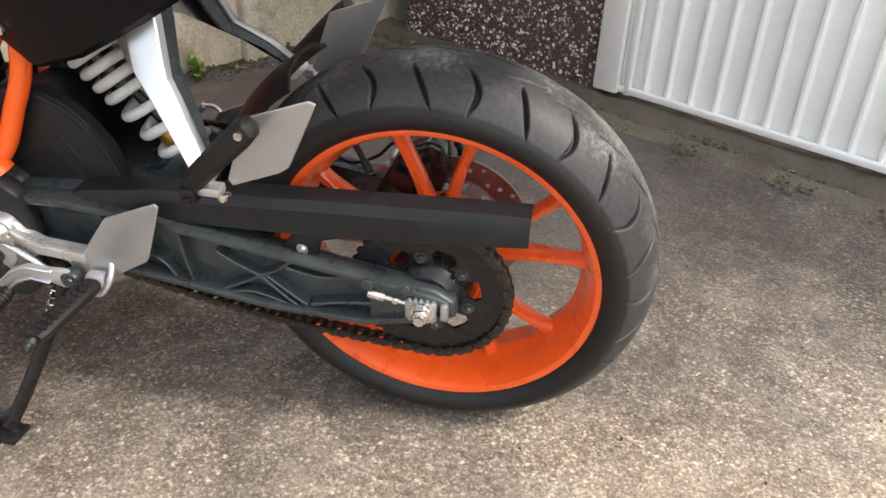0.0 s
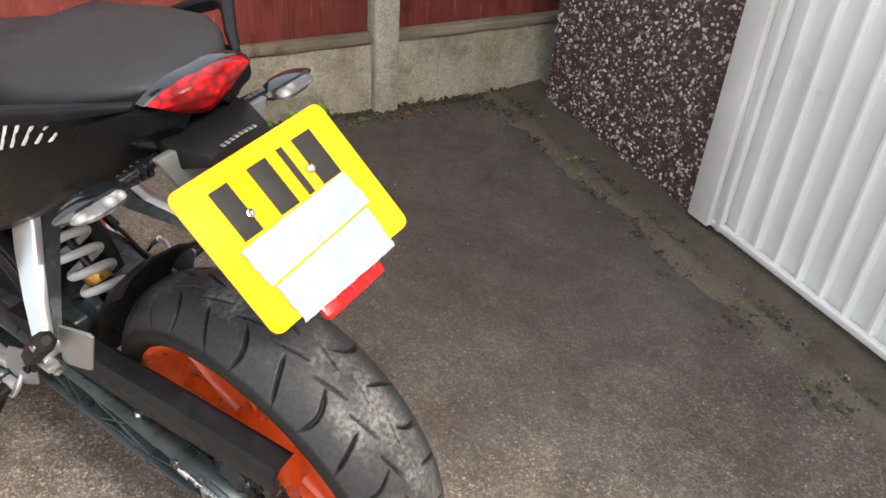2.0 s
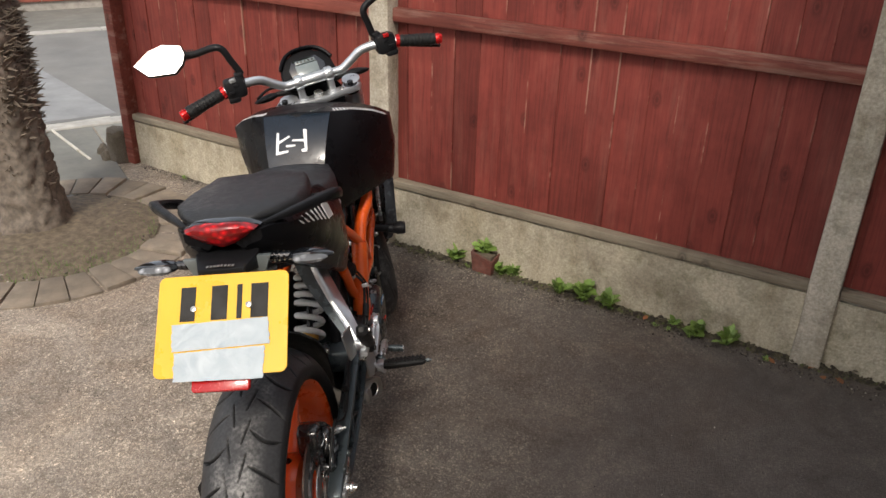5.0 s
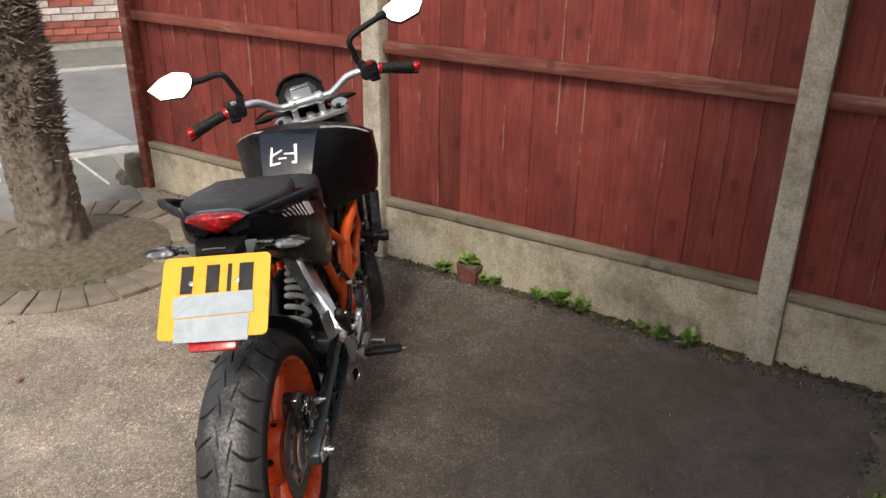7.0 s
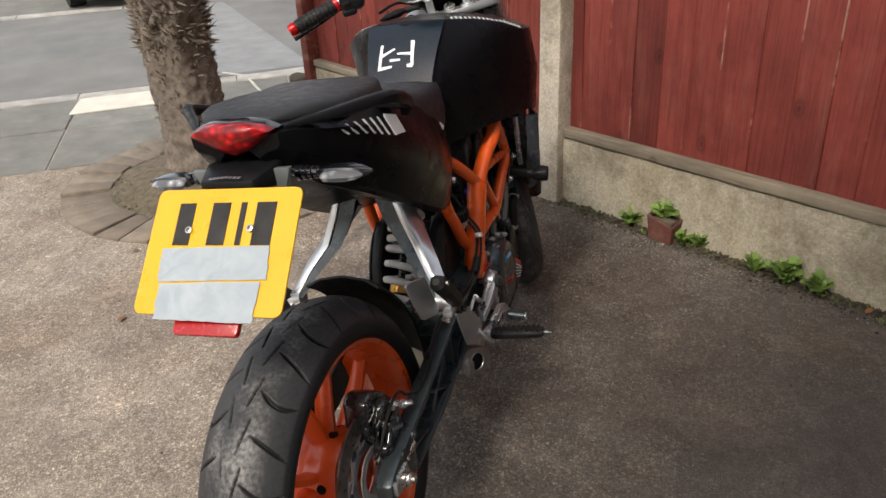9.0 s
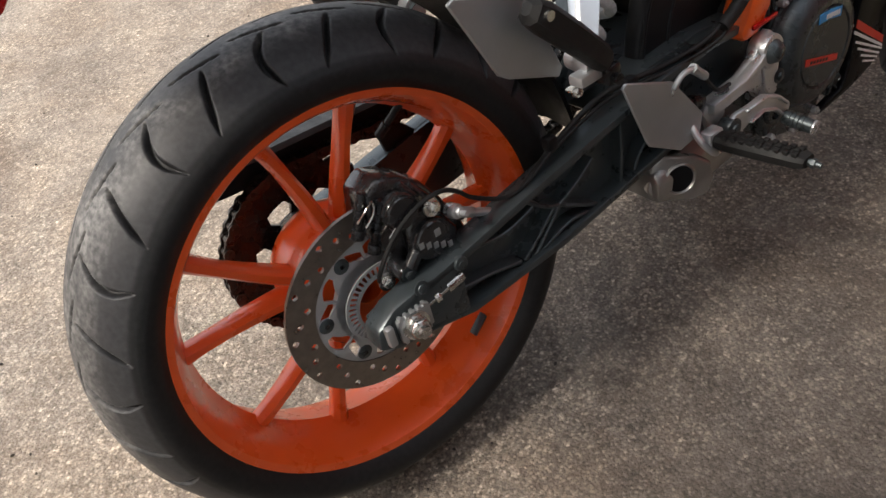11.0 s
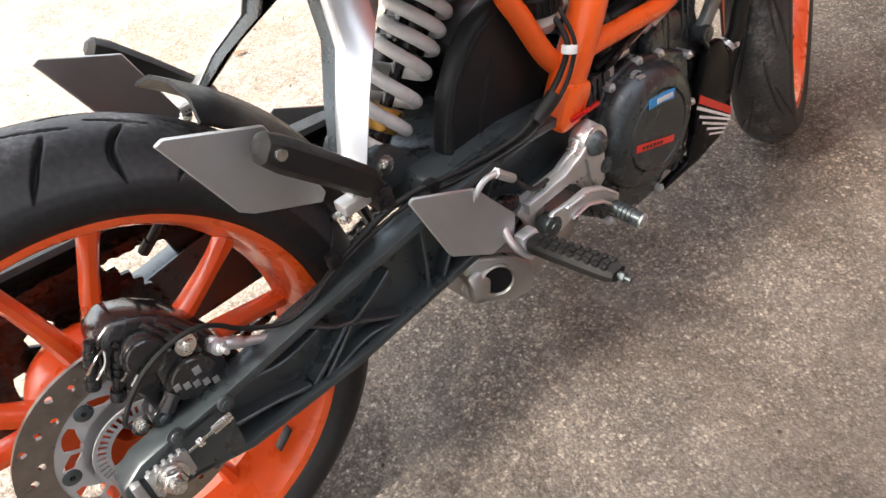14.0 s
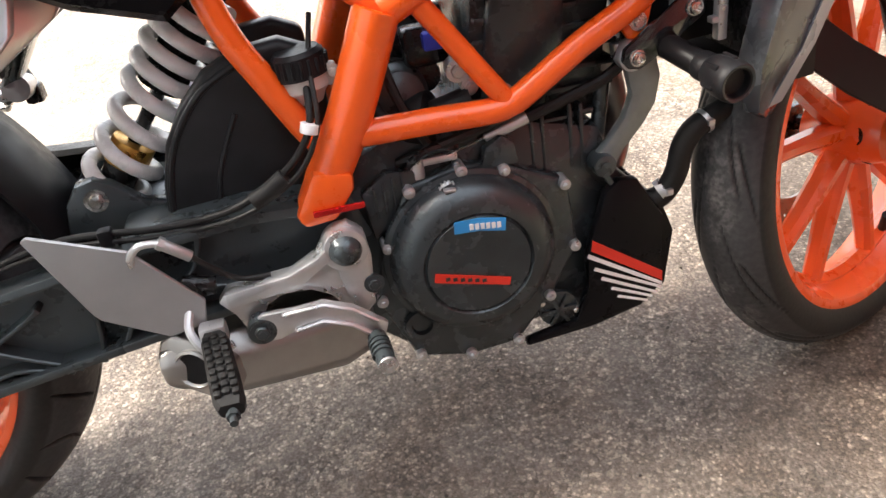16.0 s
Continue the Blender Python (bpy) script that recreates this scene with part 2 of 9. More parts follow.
def ground_material():
    """Old driveway concrete: dark grit with bright flecks, pale islands, brown stains, painted sun and corner shade."""
    m, ns, ls, b = shader("driveway_concrete", 0.86, 0.0, 0.0, 0.35)
    tc = ns.new("ShaderNodeTexCoord")
    o = tc.outputs["Object"]

    def noise_(s, d=6.0, r=0.6, dist=0.0):
        n = node(ns, "ShaderNodeTexNoise", Scale=s, Detail=d, Roughness=r, Distortion=dist)
        ls.new(o, n.inputs["Vector"])
        return n.outputs["Fac"]

    def math_(op, a, bb):
        n = ns.new("ShaderNodeMath")
        n.operation = op
        for i, v in enumerate((a, bb)):
            if hasattr(v, "is_linked"):
                ls.new(v, n.inputs[i])
            else:
                n.inputs[i].default_value = v
        return n.outputs[0]

    def remap(v, a, bb, c, d):
        n = node(ns, "ShaderNodeMapRange")
        ls.new(v, n.inputs[0])
        for i, q in enumerate((a, bb, c, d)):
            n.inputs[i + 1].default_value = q
        return n.outputs[0]
    fine = noise_(230, 3, 0.75)
    grain = ramp(ns, ls, fine, [(0.30, (0.116, 0.104, 0.095)), (0.48, (0.146, 0.131, 0.118)), (0.60, (0.172, 0.155, 0.138)), (0.72, (0.218, 0.197, 0.175)), (0.80, (0.32, 0.29, 0.26))])
    pale = ramp(ns, ls, fine, [(0.30, (0.24, 0.208, 0.174)), (0.44, (0.37, 0.325, 0.275)), (0.56, (0.46, 0.41, 0.350)), (0.70, (0.62, 0.575, 0.51))])
    sep = ns.new("ShaderNodeSeparateXYZ")
    ls.new(o, sep.inputs[0])
    # sunlight painted as a paler half of the drive; ragged islands that grow more frequent there
    wide = noise_(1.5, 5, 0.6)
    lean = math_("ADD", math_("SUBTRACT", sep.outputs["Y"], math_("MULTIPLY", sep.outputs["X"], 0.45)), math_("MULTIPLY", wide, 0.9))
    sunned = remap(lean, 0.05, 1.05, 0.0, 1.0)
    isl = math_("ADD", noise_(5.0, 9, 0.68, 0.5), math_("MULTIPLY", sunned, 0.42))
    patch = ramp(ns, ls, isl, [(0.52, (0, 0, 0)), (0.64, (0.52,) * 3), (0.78, (0.90,) * 3)])
    fleck = ramp(ns, ls, noise_(75, 5, 0.8), [(0.42, (0.66,) * 3), (0.56, (1.0,) * 3)])
    patch = math_("MULTIPLY", mixc(ns, ls, 1.0, patch, fleck, "MULTIPLY"), remap(lean, 0.0, 0.75, 0.24, 1.0))
    mott = ramp(ns, ls, noise_(26, 5, 0.7), [(0.36, (0.90,) * 3), (0.66, (1.10, 1.09, 1.08))])
    c = mixc(ns, ls, 1.0, mixc(ns, ls, patch, grain, pale), mott, "MULTIPLY")
    # brown film between the islands
    brown = ramp(ns, ls, noise_(2.4, 9, 0.66, 0.9), [(0.40, (1.06, 1.06, 1.06)), (0.52, (0.95, 0.93, 0.91)), (0.66, (0.80, 0.74, 0.69))])
    c = mixc(ns, ls, 1.0, c, brown, "MULTIPLY")
    # shade painted into the colour towards the corner of fence and garage
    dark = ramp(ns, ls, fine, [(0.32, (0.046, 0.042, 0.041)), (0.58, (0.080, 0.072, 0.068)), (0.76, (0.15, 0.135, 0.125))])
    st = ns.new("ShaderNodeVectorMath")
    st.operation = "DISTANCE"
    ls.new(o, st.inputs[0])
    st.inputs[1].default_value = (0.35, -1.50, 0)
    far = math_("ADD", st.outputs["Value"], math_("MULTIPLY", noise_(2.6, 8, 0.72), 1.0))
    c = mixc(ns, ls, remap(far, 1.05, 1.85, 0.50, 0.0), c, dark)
    # dark streaks, kept to the side without the painted sun
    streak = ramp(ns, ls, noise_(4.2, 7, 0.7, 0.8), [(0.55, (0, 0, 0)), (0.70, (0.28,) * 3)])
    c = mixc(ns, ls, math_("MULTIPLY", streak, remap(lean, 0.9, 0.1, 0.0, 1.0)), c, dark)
    # exposed aggregate: angular chips of many greys, strongest away from the corner painted dark
    warp = node(ns, "ShaderNodeTexNoise", Scale=420.0, Detail=2.0)
    ls.new(o, warp.inputs["Vector"])
    shift = ns.new("ShaderNodeVectorMath")
    shift.operation = "MULTIPLY_ADD"
    ls.new(warp.outputs["Color"], shift.inputs[0])
    shift.inputs[1].default_value = (0.0035, 0.0035, 0.0)
    ls.new(o, shift.inputs[2])
    bare = remap(far, 1.1, 2.1, 0.18, 0.85)
    drift = remap(noise_(7.0, 6, 0.65), 0.36, 0.62, 0.55, 1.0)
    bare = math_("MULTIPLY", math_("MULTIPLY", bare, drift), remap(sunned, 0.4, 1.0, 1.0, 0.66))
    chips = None
    for scale, stops in ((250.0, [(0.0, (0.50, 0.49, 0.48)), (0.25, (0.74, 0.72, 0.70)), (0.50, (0.96, 0.95, 0.94)), (0.74, (1.16, 1.15, 1.13)), (0.88, (1.55, 1.54, 1.50)), (0.97, (2.3, 2.28, 2.2))]),
                         (125.0, [(0.0, (0.62, 0.60, 0.58)), (0.22, (0.84, 0.81, 0.78)), (0.55, (1.0, 1.0, 1.0)), (0.84, (1.06, 1.05, 1.03)), (0.93, (1.7, 1.68, 1.64))])):
        v = node(ns, "ShaderNodeTexVoronoi", Scale=scale, Randomness=1.0)
        ls.new(shift.outputs[0], v.inputs["Vector"])
        sc = ns.new("ShaderNodeSeparateColor")
        ls.new(v.outputs["Color"], sc.inputs[0])
        tone = ramp(ns, ls, sc.outputs[0], stops)
        edge = ramp(ns, ls, v.outputs["Distance"], [(0.25, (1.06,) * 3), (0.62, (0.70,) * 3)])
        one = mixc(ns, ls, 1.0, tone, edge, "MULTIPLY")
        chips = v if chips is None else chips
        c = mixc(ns, ls, 1.0, c, mixc(ns, ls, bare, (1.0, 1.0, 1.0), one), "MULTIPLY")
    # blotches of old oil and washed-out grit over everything
    blot = ramp(ns, ls, noise_(3.6, 9, 0.70, 0.7), [(0.34, (0.79, 0.78, 0.775)), (0.48, (0.99, 0.975, 0.965)), (0.56, (1.10, 1.08, 1.055)), (0.68, (1.38, 1.34, 1.29))])
    c = mixc(ns, ls, 1.0, c, blot, "MULTIPLY")
    c = mixc(ns, ls, 1.0, c, (0.99, 0.985, 0.972), "MULTIPLY")
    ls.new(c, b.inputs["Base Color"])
    bp = node(ns, "ShaderNodeBump", Strength=0.7, Distance=0.004)
    grit = math_("SUBTRACT", fine, math_("MULTIPLY", chips.outputs["Distance"], 0.55))
    ls.new(grit, bp.inputs["Height"])
    bp2 = node(ns, "ShaderNodeBump", Strength=0.35, Distance=0.02)
    ls.new(noise_(9, 6, 0.6), bp2.inputs["Height"])
    ls.new(bp2.outputs[0], bp.inputs["Normal"])
    ls.new(bp.outputs[0], b.inputs["Normal"])
    return m


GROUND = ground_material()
ASPHALT = plain("road_asphalt", (0.165, 0.165, 0.158), 0.85, 0.0, 0.25, 3, bump=0.5, bscale=120, dust=0.2)
PAVE = plain("pavement_concrete", (0.185, 0.185, 0.165), 0.85, 0.0, 0.3, 6, bump=0.4, bscale=120, dust=0.2, random_tone=0.2)
KERB = plain("kerb_concrete", (0.36, 0.35, 0.32), 0.85, 0.0, 0.3, 9, bump=0.4, bscale=150, dust=0.2)
PALESLAB = plain("pale_slab", (0.62, 0.58, 0.50), 0.8, 0.0, 0.12, 8, bump=0.3, bscale=150)
SOIL = plain("soil", (0.12, 0.095, 0.065), 0.95, 0.0, 0.5, 35, bump=0.9, bscale=90)
PAVER = plain("stone_paver", (0.20, 0.165, 0.125), 0.85, 0.0, 0.35, 14, bump=0.5, bscale=160, random_tone=0.2, dust=0.35)


def concrete_material(name, col, moss):
    m, ns, ls, b = shader(name, 0.88, 0.0, 0.0, 0.3)
    tc = ns.new("ShaderNodeTexCoord")
    o = tc.outputs["Object"]
    n1 = node(ns, "ShaderNodeTexNoise", Scale=120.0, Detail=5.0, Roughness=0.7)
    n2 = node(ns, "ShaderNodeTexNoise", Scale=4.5, Detail=9.0, Roughness=0.72)
    n3 = node(ns, "ShaderNodeTexNoise", Scale=11.0, Detail=9.0, Roughness=0.78)
    for n in (n1, n2, n3):
        ls.new(o, n.inputs["Vector"])
    c = ramp(ns, ls, n1.outputs["Fac"], [(0.3, tuple(x * 0.62 for x in col)), (0.7, tuple(x * 1.2 for x in col))])
    f = ramp(ns, ls, n2.outputs["Fac"], [(0.45, (0, 0, 0)), (0.72, (0.75,) * 3)])
    c = mixc(ns, ls, f, c, (0.13, 0.105, 0.075))
    # run-off streaks
    mp = ns.new("ShaderNodeMapping")
    mp.inputs["Scale"].default_value = (5, 5, 1.8)
    ls.new(o, mp.inputs["Vector"])
    n4 = node(ns, "ShaderNodeTexNoise", Scale=1.0, Detail=7.0, Roughness=0.7)
    ls.new(mp.outputs[0], n4.inputs["Vector"])
    c = mixc(ns, ls, 1.0, c, ramp(ns, ls, n4.outputs["Fac"], [(0.30, (0.66, 0.62, 0.54)), (0.50, (1.0, 1.0, 1.0)), (0.70, (1.08, 1.08, 1.06))]), "MULTIPLY")
    g = ramp(ns, ls, n3.outputs["Fac"], [(0.52, (0, 0, 0)), (0.78, (moss,) * 3)])
    c = mixc(ns, ls, g, c, (0.10, 0.105, 0.045))
    ls.new(c, b.inputs["Base Color"])
    bp = node(ns, "ShaderNodeBump", Strength=0.7, Distance=0.004)
    ls.new(n1.outputs["Fac"], bp.inputs["Height"])
    ls.new(bp.outputs[0], b.inputs["Normal"])
    return m


GRAVELBOARD = concrete_material("gravel_board_concrete", (0.50, 0.45, 0.345), 0.9)
POSTC = concrete_material("post_concrete", (0.52, 0.475, 0.39), 0.45)
JOINTM = concrete_material("pale_joint_mortar", (0.60, 0.58, 0.52), 0.3)


def sp_raw(ns, ls, tc):
    """How far across its own width a board's point lies, from 0 to 1."""
    q = ns.new("ShaderNodeSeparateXYZ")
    ls.new(tc.outputs["Object"], q.inputs[0])
    d = ns.new("ShaderNodeMath")
    d.operation = "DIVIDE"
    d.inputs[1].default_value = 0.125
    ls.new(q.outputs["X"], d.inputs[0])
    return d.outputs[0]


def wood_material(name, dark, mid, pale, grainy=1.0, along="z", pale_edge=0.0):
    """Stained timber: long grain along one axis, knots, pale worn streaks, broken pale lines along one board edge."""
    m, ns, ls, b = shader(name, 0.7, 0.0, 0.0, 0.3)
    tc = ns.new("ShaderNodeTexCoord")
    oi = ns.new("ShaderNodeObjectInfo")
    add = ns.new("ShaderNodeVectorMath")
    add.operation = "MULTIPLY_ADD"
    comb = ns.new("ShaderNodeCombineXYZ")
    for i in range(3):
        ls.new(oi.outputs["Random"], comb.inputs[i])
    ls.new(comb.outputs[0], add.inputs[0])
    add.inputs[1].default_value = (7.0, 3.0, 9.0)
    ls.new(tc.outputs["Object"], add.inputs[2])
    mp = ns.new("ShaderNodeMapping")
    mp.inputs["Scale"].default_value = (1.0, 1.0, 0.045) if along == "z" else (0.045, 1.0, 1.0)
    ls.new(add.outputs[0], mp.inputs["Vector"])
    n1 = node(ns, "ShaderNodeTexNoise", Scale=95.0, Detail=6.0, Roughness=0.65, Distortion=0.6)
    ls.new(mp.outputs[0], n1.inputs["Vector"])
    mp2 = ns.new("ShaderNodeMapping")
    mp2.inputs["Scale"].default_value = (1.0, 1.0, 0.10) if along == "z" else (0.10, 1.0, 1.0)
    ls.new(add.outputs[0], mp2.inputs["Vector"])
    n2 = node(ns, "ShaderNodeTexNoise", Scale=20.0, Detail=8.0, Roughness=0.7)
    ls.new(mp2.outputs[0], n2.inputs["Vector"])
    v = node(ns, "ShaderNodeTexVoronoi", Scale=5.5)
    v.voronoi_dimensions = "2D"
    sp = ns.new("ShaderNodeSeparateXYZ")
    ls.new(add.outputs[0], sp.inputs[0])
    cb = ns.new("ShaderNodeCombineXYZ")
    ls.new(sp.outputs["X"], cb.inputs[0])
    mz = ns.new("ShaderNodeMath")
    mz.operation = "MULTIPLY"
    mz.inputs[1].default_value = 0.6
    ls.new(sp.outputs["Z"], mz.inputs[0])
    ls.new(mz.outputs[0], cb.inputs[1])
    ls.new(cb.outputs[0], v.inputs["Vector"])
    n4 = node(ns, "ShaderNodeTexNoise", Scale=3.5, Detail=6.0, Roughness=0.65)
    ls.new(add.outputs[0], n4.inputs["Vector"])
    c = ramp(ns, ls, n1.outputs["Fac"], [(0.25, dark), (0.5, mid), (0.8, tuple(x * 1.25 for x in mid))])
    f = ramp(ns, ls, n2.outputs["Fac"], [(0.52, (0, 0, 0)), (0.78, (0.6 * grainy,) * 3)])
    c = mixc(ns, ls, f, c, pale)
    k = ramp(ns, ls, v.outputs["Distance"], [(0.02, (0.75,) * 3), (0.05, (0.25,) * 3), (0.062, (0.6,) * 3), (0.12, (0, 0, 0))])
    c = mixc(ns, ls, k, c, tuple(x * 0.6 for x in dark))
    if pale_edge:
        ed = ramp(ns, ls, sp_raw(ns, ls, tc), [(0.022, (pale_edge,) * 3), (0.05, (0, 0, 0))])
        br = ramp(ns, ls, n4.outputs["Fac"], [(0.55, (0, 0, 0)), (0.63, (1, 1, 1))])
        c = mixc(ns, ls, mixc(ns, ls, 1.0, ed, br, "MULTIPLY"), c, (0.52, 0.36, 0.27))
    blot = ramp(ns, ls, n4.outputs["Fac"], [(0.36, (0.74, 0.71, 0.70)), (0.62, (1.12, 1.10, 1.08))])
    c = mixc(ns, ls, 1.0, c, blot, "MULTIPLY")
    tone = ramp(ns, ls, oi.outputs["Random"], [(0, (0.80,) * 3), (1, (1.12,) * 3)])
    c = mixc(ns, ls, 1.0, c, tone, "MULTIPLY")
    ls.new(c, b.inputs["Base Color"])
    bp = node(ns, "ShaderNodeBump", Strength=0.35, Distance=0.003)
    ls.new(n1.outputs["Fac"], bp.inputs["Height"])
    ls.new(bp.outputs[0], b.inputs["Normal"])
    return m


REDWOOD = wood_material("red_stained_board", (0.115, 0.022, 0.017), (0.185, 0.038, 0.029), (0.28, 0.110, 0.085), 0.9, pale_edge=0.42)
RAILWOOD = wood_material("red_stained_rail", (0.11, 0.030, 0.022), (0.185, 0.052, 0.038), (0.42, 0.29, 0.23), 1.5, "x")
GREYWOOD = wood_material("weathered_grey_wood", (0.13, 0.105, 0.075), (0.27, 0.235, 0.175), (0.42, 0.38, 0.30), 1.0, "x")
WHITEDOOR = plain("white_enamel_door", (0.84, 0.855, 0.83), 0.42, 0.0, 0.05, 3, dust=0.12)
WHITEWOOD = plain("white_painted_timber", (0.80, 0.81, 0.78), 0.55, 0.0, 0.10, 6, dust=0.3, bump=0.2, bscale=200)
TERRA = plain("terracotta", (0.13, 0.042, 0.030), 0.9, 0.0, 0.4, 30, bump=0.4, bscale=200, dust=0.3)
LEAFG = plain("weed_leaf", (0.165, 0.255, 0.055), 0.5, 0.0, 0.3, 60, random_tone=0.35)
GRASSG = plain("grass_blade", (0.09, 0.16, 0.03), 0.6, 0.0, 0.4, 20)
DEADLEAF = plain("dead_leaf", (0.26, 0.10, 0.035), 0.7, 0.0, 0.4, 60, random_tone=0.3)
BARK = plain("spiny_bark", (0.135, 0.112, 0.09), 0.95, 0.0, 0.55, 38, bump=1.0, bscale=26, dust=0.3)
SPINE = plain("dry_spine_leaf", (0.15, 0.12, 0.09), 0.9, 0.0, 0.4, 40)
BRICKR = plain("red_brick", (0.36, 0.10, 0.07), 0.9, 0.0, 0.3, 12, random_tone=0.3, dust=0.2)
BRICKW = plain("worn_white_brick", (0.55, 0.46, 0.42), 0.9, 0.0, 0.3, 9, random_tone=0.2)
MORTAR = plain("mortar", (0.36, 0.33, 0.29), 0.95, 0.0, 0.2, 20)
CARWHITE = plain("white_car_paint", (0.75, 0.76, 0.77), 0.2, 0.0, 0.03, 4, coat=0.8)
CARGLASS = plain("dark_car_glass", (0.02, 0.025, 0.03), 0.08, 0.0, 0.05, 4, coat=0.5)


def pebble_material(name, stops):
    m, ns, ls, b = shader(name, 0.8, 0.0, 0.0, 0.4)
    g = ns.new("ShaderNodeNewGeometry")
    c = ramp(ns, ls, g.outputs["Random Per Island"], stops)
    c.node.color_ramp.interpolation = "CONSTANT"
    tc = ns.new("ShaderNodeTexCoord")
    n = node(ns, "ShaderNodeTexNoise", Scale=150.0, Detail=4.0)
    ls.new(tc.outputs["Object"], n.inputs["Vector"])
    v = ramp(ns, ls, n.outputs["Fac"], [(0.3, (0.75,) * 3), (0.7, (1.1,) * 3)])
    ls.new(mixc(ns, ls, 1.0, c, v, "MULTIPLY"), b.inputs["Base Color"])
    return m


PEBBLES = pebble_material("dash_pebbles", [(0, (0.10, 0.060, 0.056)), (0.28, (0.165, 0.10, 0.092)), (0.48, (0.10, 0.084, 0.086)), (0.60, (0.25, 0.18, 0.165)), (0.71, (0.40, 0.35, 0.335)), (0.83, (0.70, 0.665, 0.65))])
DASHBED = plain("dash_mortar", (0.10, 0.065, 0.055), 0.95, 0.0, 0.35, 60, bump=0.9, bscale=150)
MOSSM = pebble_material("moss_and_dirt", [(0, (0.045, 0.036, 0.026)), (0.4, (0.075, 0.066, 0.036)), (0.7, (0.10, 0.085, 0.055)), (0.9, (0.10, 0.115, 0.04))])
GRITM = pebble_material("grit", [(0, (0.04, 0.032, 0.028)), (0.40, (0.09, 0.075, 0.06)), (0.75, (0.16, 0.135, 0.105)), (0.93, (0.36, 0.33, 0.28))])


# ---- mesh helpers ----
def link(name, me, mat, parent=None, label="", m=None):
    if mat:
        me.materials.clear()
        me.materials.append(mat)
    ob = new(name, me)
    if parent is not None:
        ob.parent = parent
    if m is not None:
        ob.matrix_basis = m
    if label:
        ob["label"] = label
    return ob


def to_mesh(name, bm, angle=35):
    me = bpy.data.meshes.new(name)
    bmesh.ops.recalc_face_normals(bm, faces=bm.faces)
    bm.to_mesh(me)
    bm.free()
    me.polygons.foreach_set("use_smooth", [True] * len(me.polygons))
    me.set_sharp_from_angle(angle=radians(angle))
    return me


def part(name, bm, mat, parent=None, label="", m=None, angle=35):
    """Links a bmesh as one mesh object under a thing or a part."""
    return link(name, to_mesh(name, bm, angle), mat, parent, label, m)


def join(*bms):
    out = bms[0]
    for b in bms[1:]:
        me = bpy.data.meshes.new("tmp")
        b.to_mesh(me)
        b.free()
        out.from_mesh(me)
        bpy.data.meshes.remove(me)
    return out


def xform(bm, m):
    bmesh.ops.transform(bm, matrix=m, verts=bm.verts)
    return bm


def soften(bm, width, segs=2, angle=40):
    if width:
        bm.normal_update()
        es = [e for e in bm.edges if len(e.link_faces) == 2 and e.calc_face_angle(0) > radians(angle)]
        bmesh.ops.bevel(bm, geom=es, offset=width, segments=segs, affect="EDGES", profile=0.5, clamp_overlap=True)
    return bm


def box(c, s, bevel=0.0, m=None, segs=2):
    bm = bmesh.new()
    bmesh.ops.create_cube(bm, size=1.0, matrix=Matrix.Translation(c) @ Matrix.Diagonal((*s, 1)))
    soften(bm, bevel, segs)
    return xform(bm, m) if m is not None else bm


def prism(pts, a, b, bevel=0.0, plane="xz", segs=2):
    """A polygon of (x, z) drawn out along y from a to b (or (x, y) along z, (y, z) along x)."""
    put = {"xz": lambda u, v, w: (u, w, v), "xy": lambda u, v, w: (u, v, w), "yz": lambda u, v, w: (w, u, v)}[plane]
    bm = bmesh.new()
    lo = [bm.verts.new(put(u, v, a)) for u, v in pts]
    hi = [bm.verts.new(put(u, v, b)) for u, v in pts]
    bm.faces.new(lo)
    bm.faces.new(hi[::-1])
    n = len(pts)
    for i in range(n):
        bm.faces.new((lo[i], hi[i], hi[(i + 1) % n], lo[(i + 1) % n]))
    bmesh.ops.recalc_face_normals(bm, faces=bm.faces)
    return soften(bm, bevel, segs)


def frame_of(d):
    d = Vector(d).normalized()
    u = d.orthogonal().normalized()
    return u, d.cross(u)


def tube(path, r, n=10, radii=None, caps=True, flat=1.0):
    """A round rod along a path, with radii point by point where given."""
    pts = [Vector(p) for p in path]
    rr = radii or [r] * len(pts)
    bm = bmesh.new()
    u = None
    rings = []
    for i, p in enumerate(pts):
        d = (pts[min(i + 1, len(pts) - 1)] - pts[max(i - 1, 0)]).normalized()
        u = d.orthogonal().normalized() if u is None else (u - d * u.dot(d)).normalized()
        v = d.cross(u)
        rings.append([bm.verts.new(p + (u * math.cos(k) + v * math.sin(k) * flat) * rr[i]) for k in (2 * math.pi * j / n for j in range(n))])
    for a, b in zip(rings, rings[1:]):
        for j in range(n):
            bm.faces.new((a[j], a[(j + 1) % n], b[(j + 1) % n], b[j]))
    if caps:
        bm.faces.new(rings[0][::-1])
        bm.faces.new(rings[-1])
    return bm


def smooth_path(pts, k=6):
    """A rounded way through points."""
    pts = [Vector(p) for p in pts]
    out = []
    for i in range(len(pts) - 1):
        p0, p1, p2, p3 = pts[max(i - 1, 0)], pts[i], pts[i + 1], pts[min(i + 2, len(pts) - 1)]
        for j in range(k):
            t = j / k
            out.append(0.5 * ((2 * p1) + (p2 - p0) * t + (2 * p0 - 5 * p1 + 4 * p2 - p3) * t * t + (3 * p1 - p0 - 3 * p2 + p3) * t ** 3))
    return out + [pts[-1]]


def cyl(p, q, r, n=20, r2=None, bevel=0.0):
    bm = tube([p, q], r, n, [r, r if r2 is None else r2])
    return soften(bm, bevel)


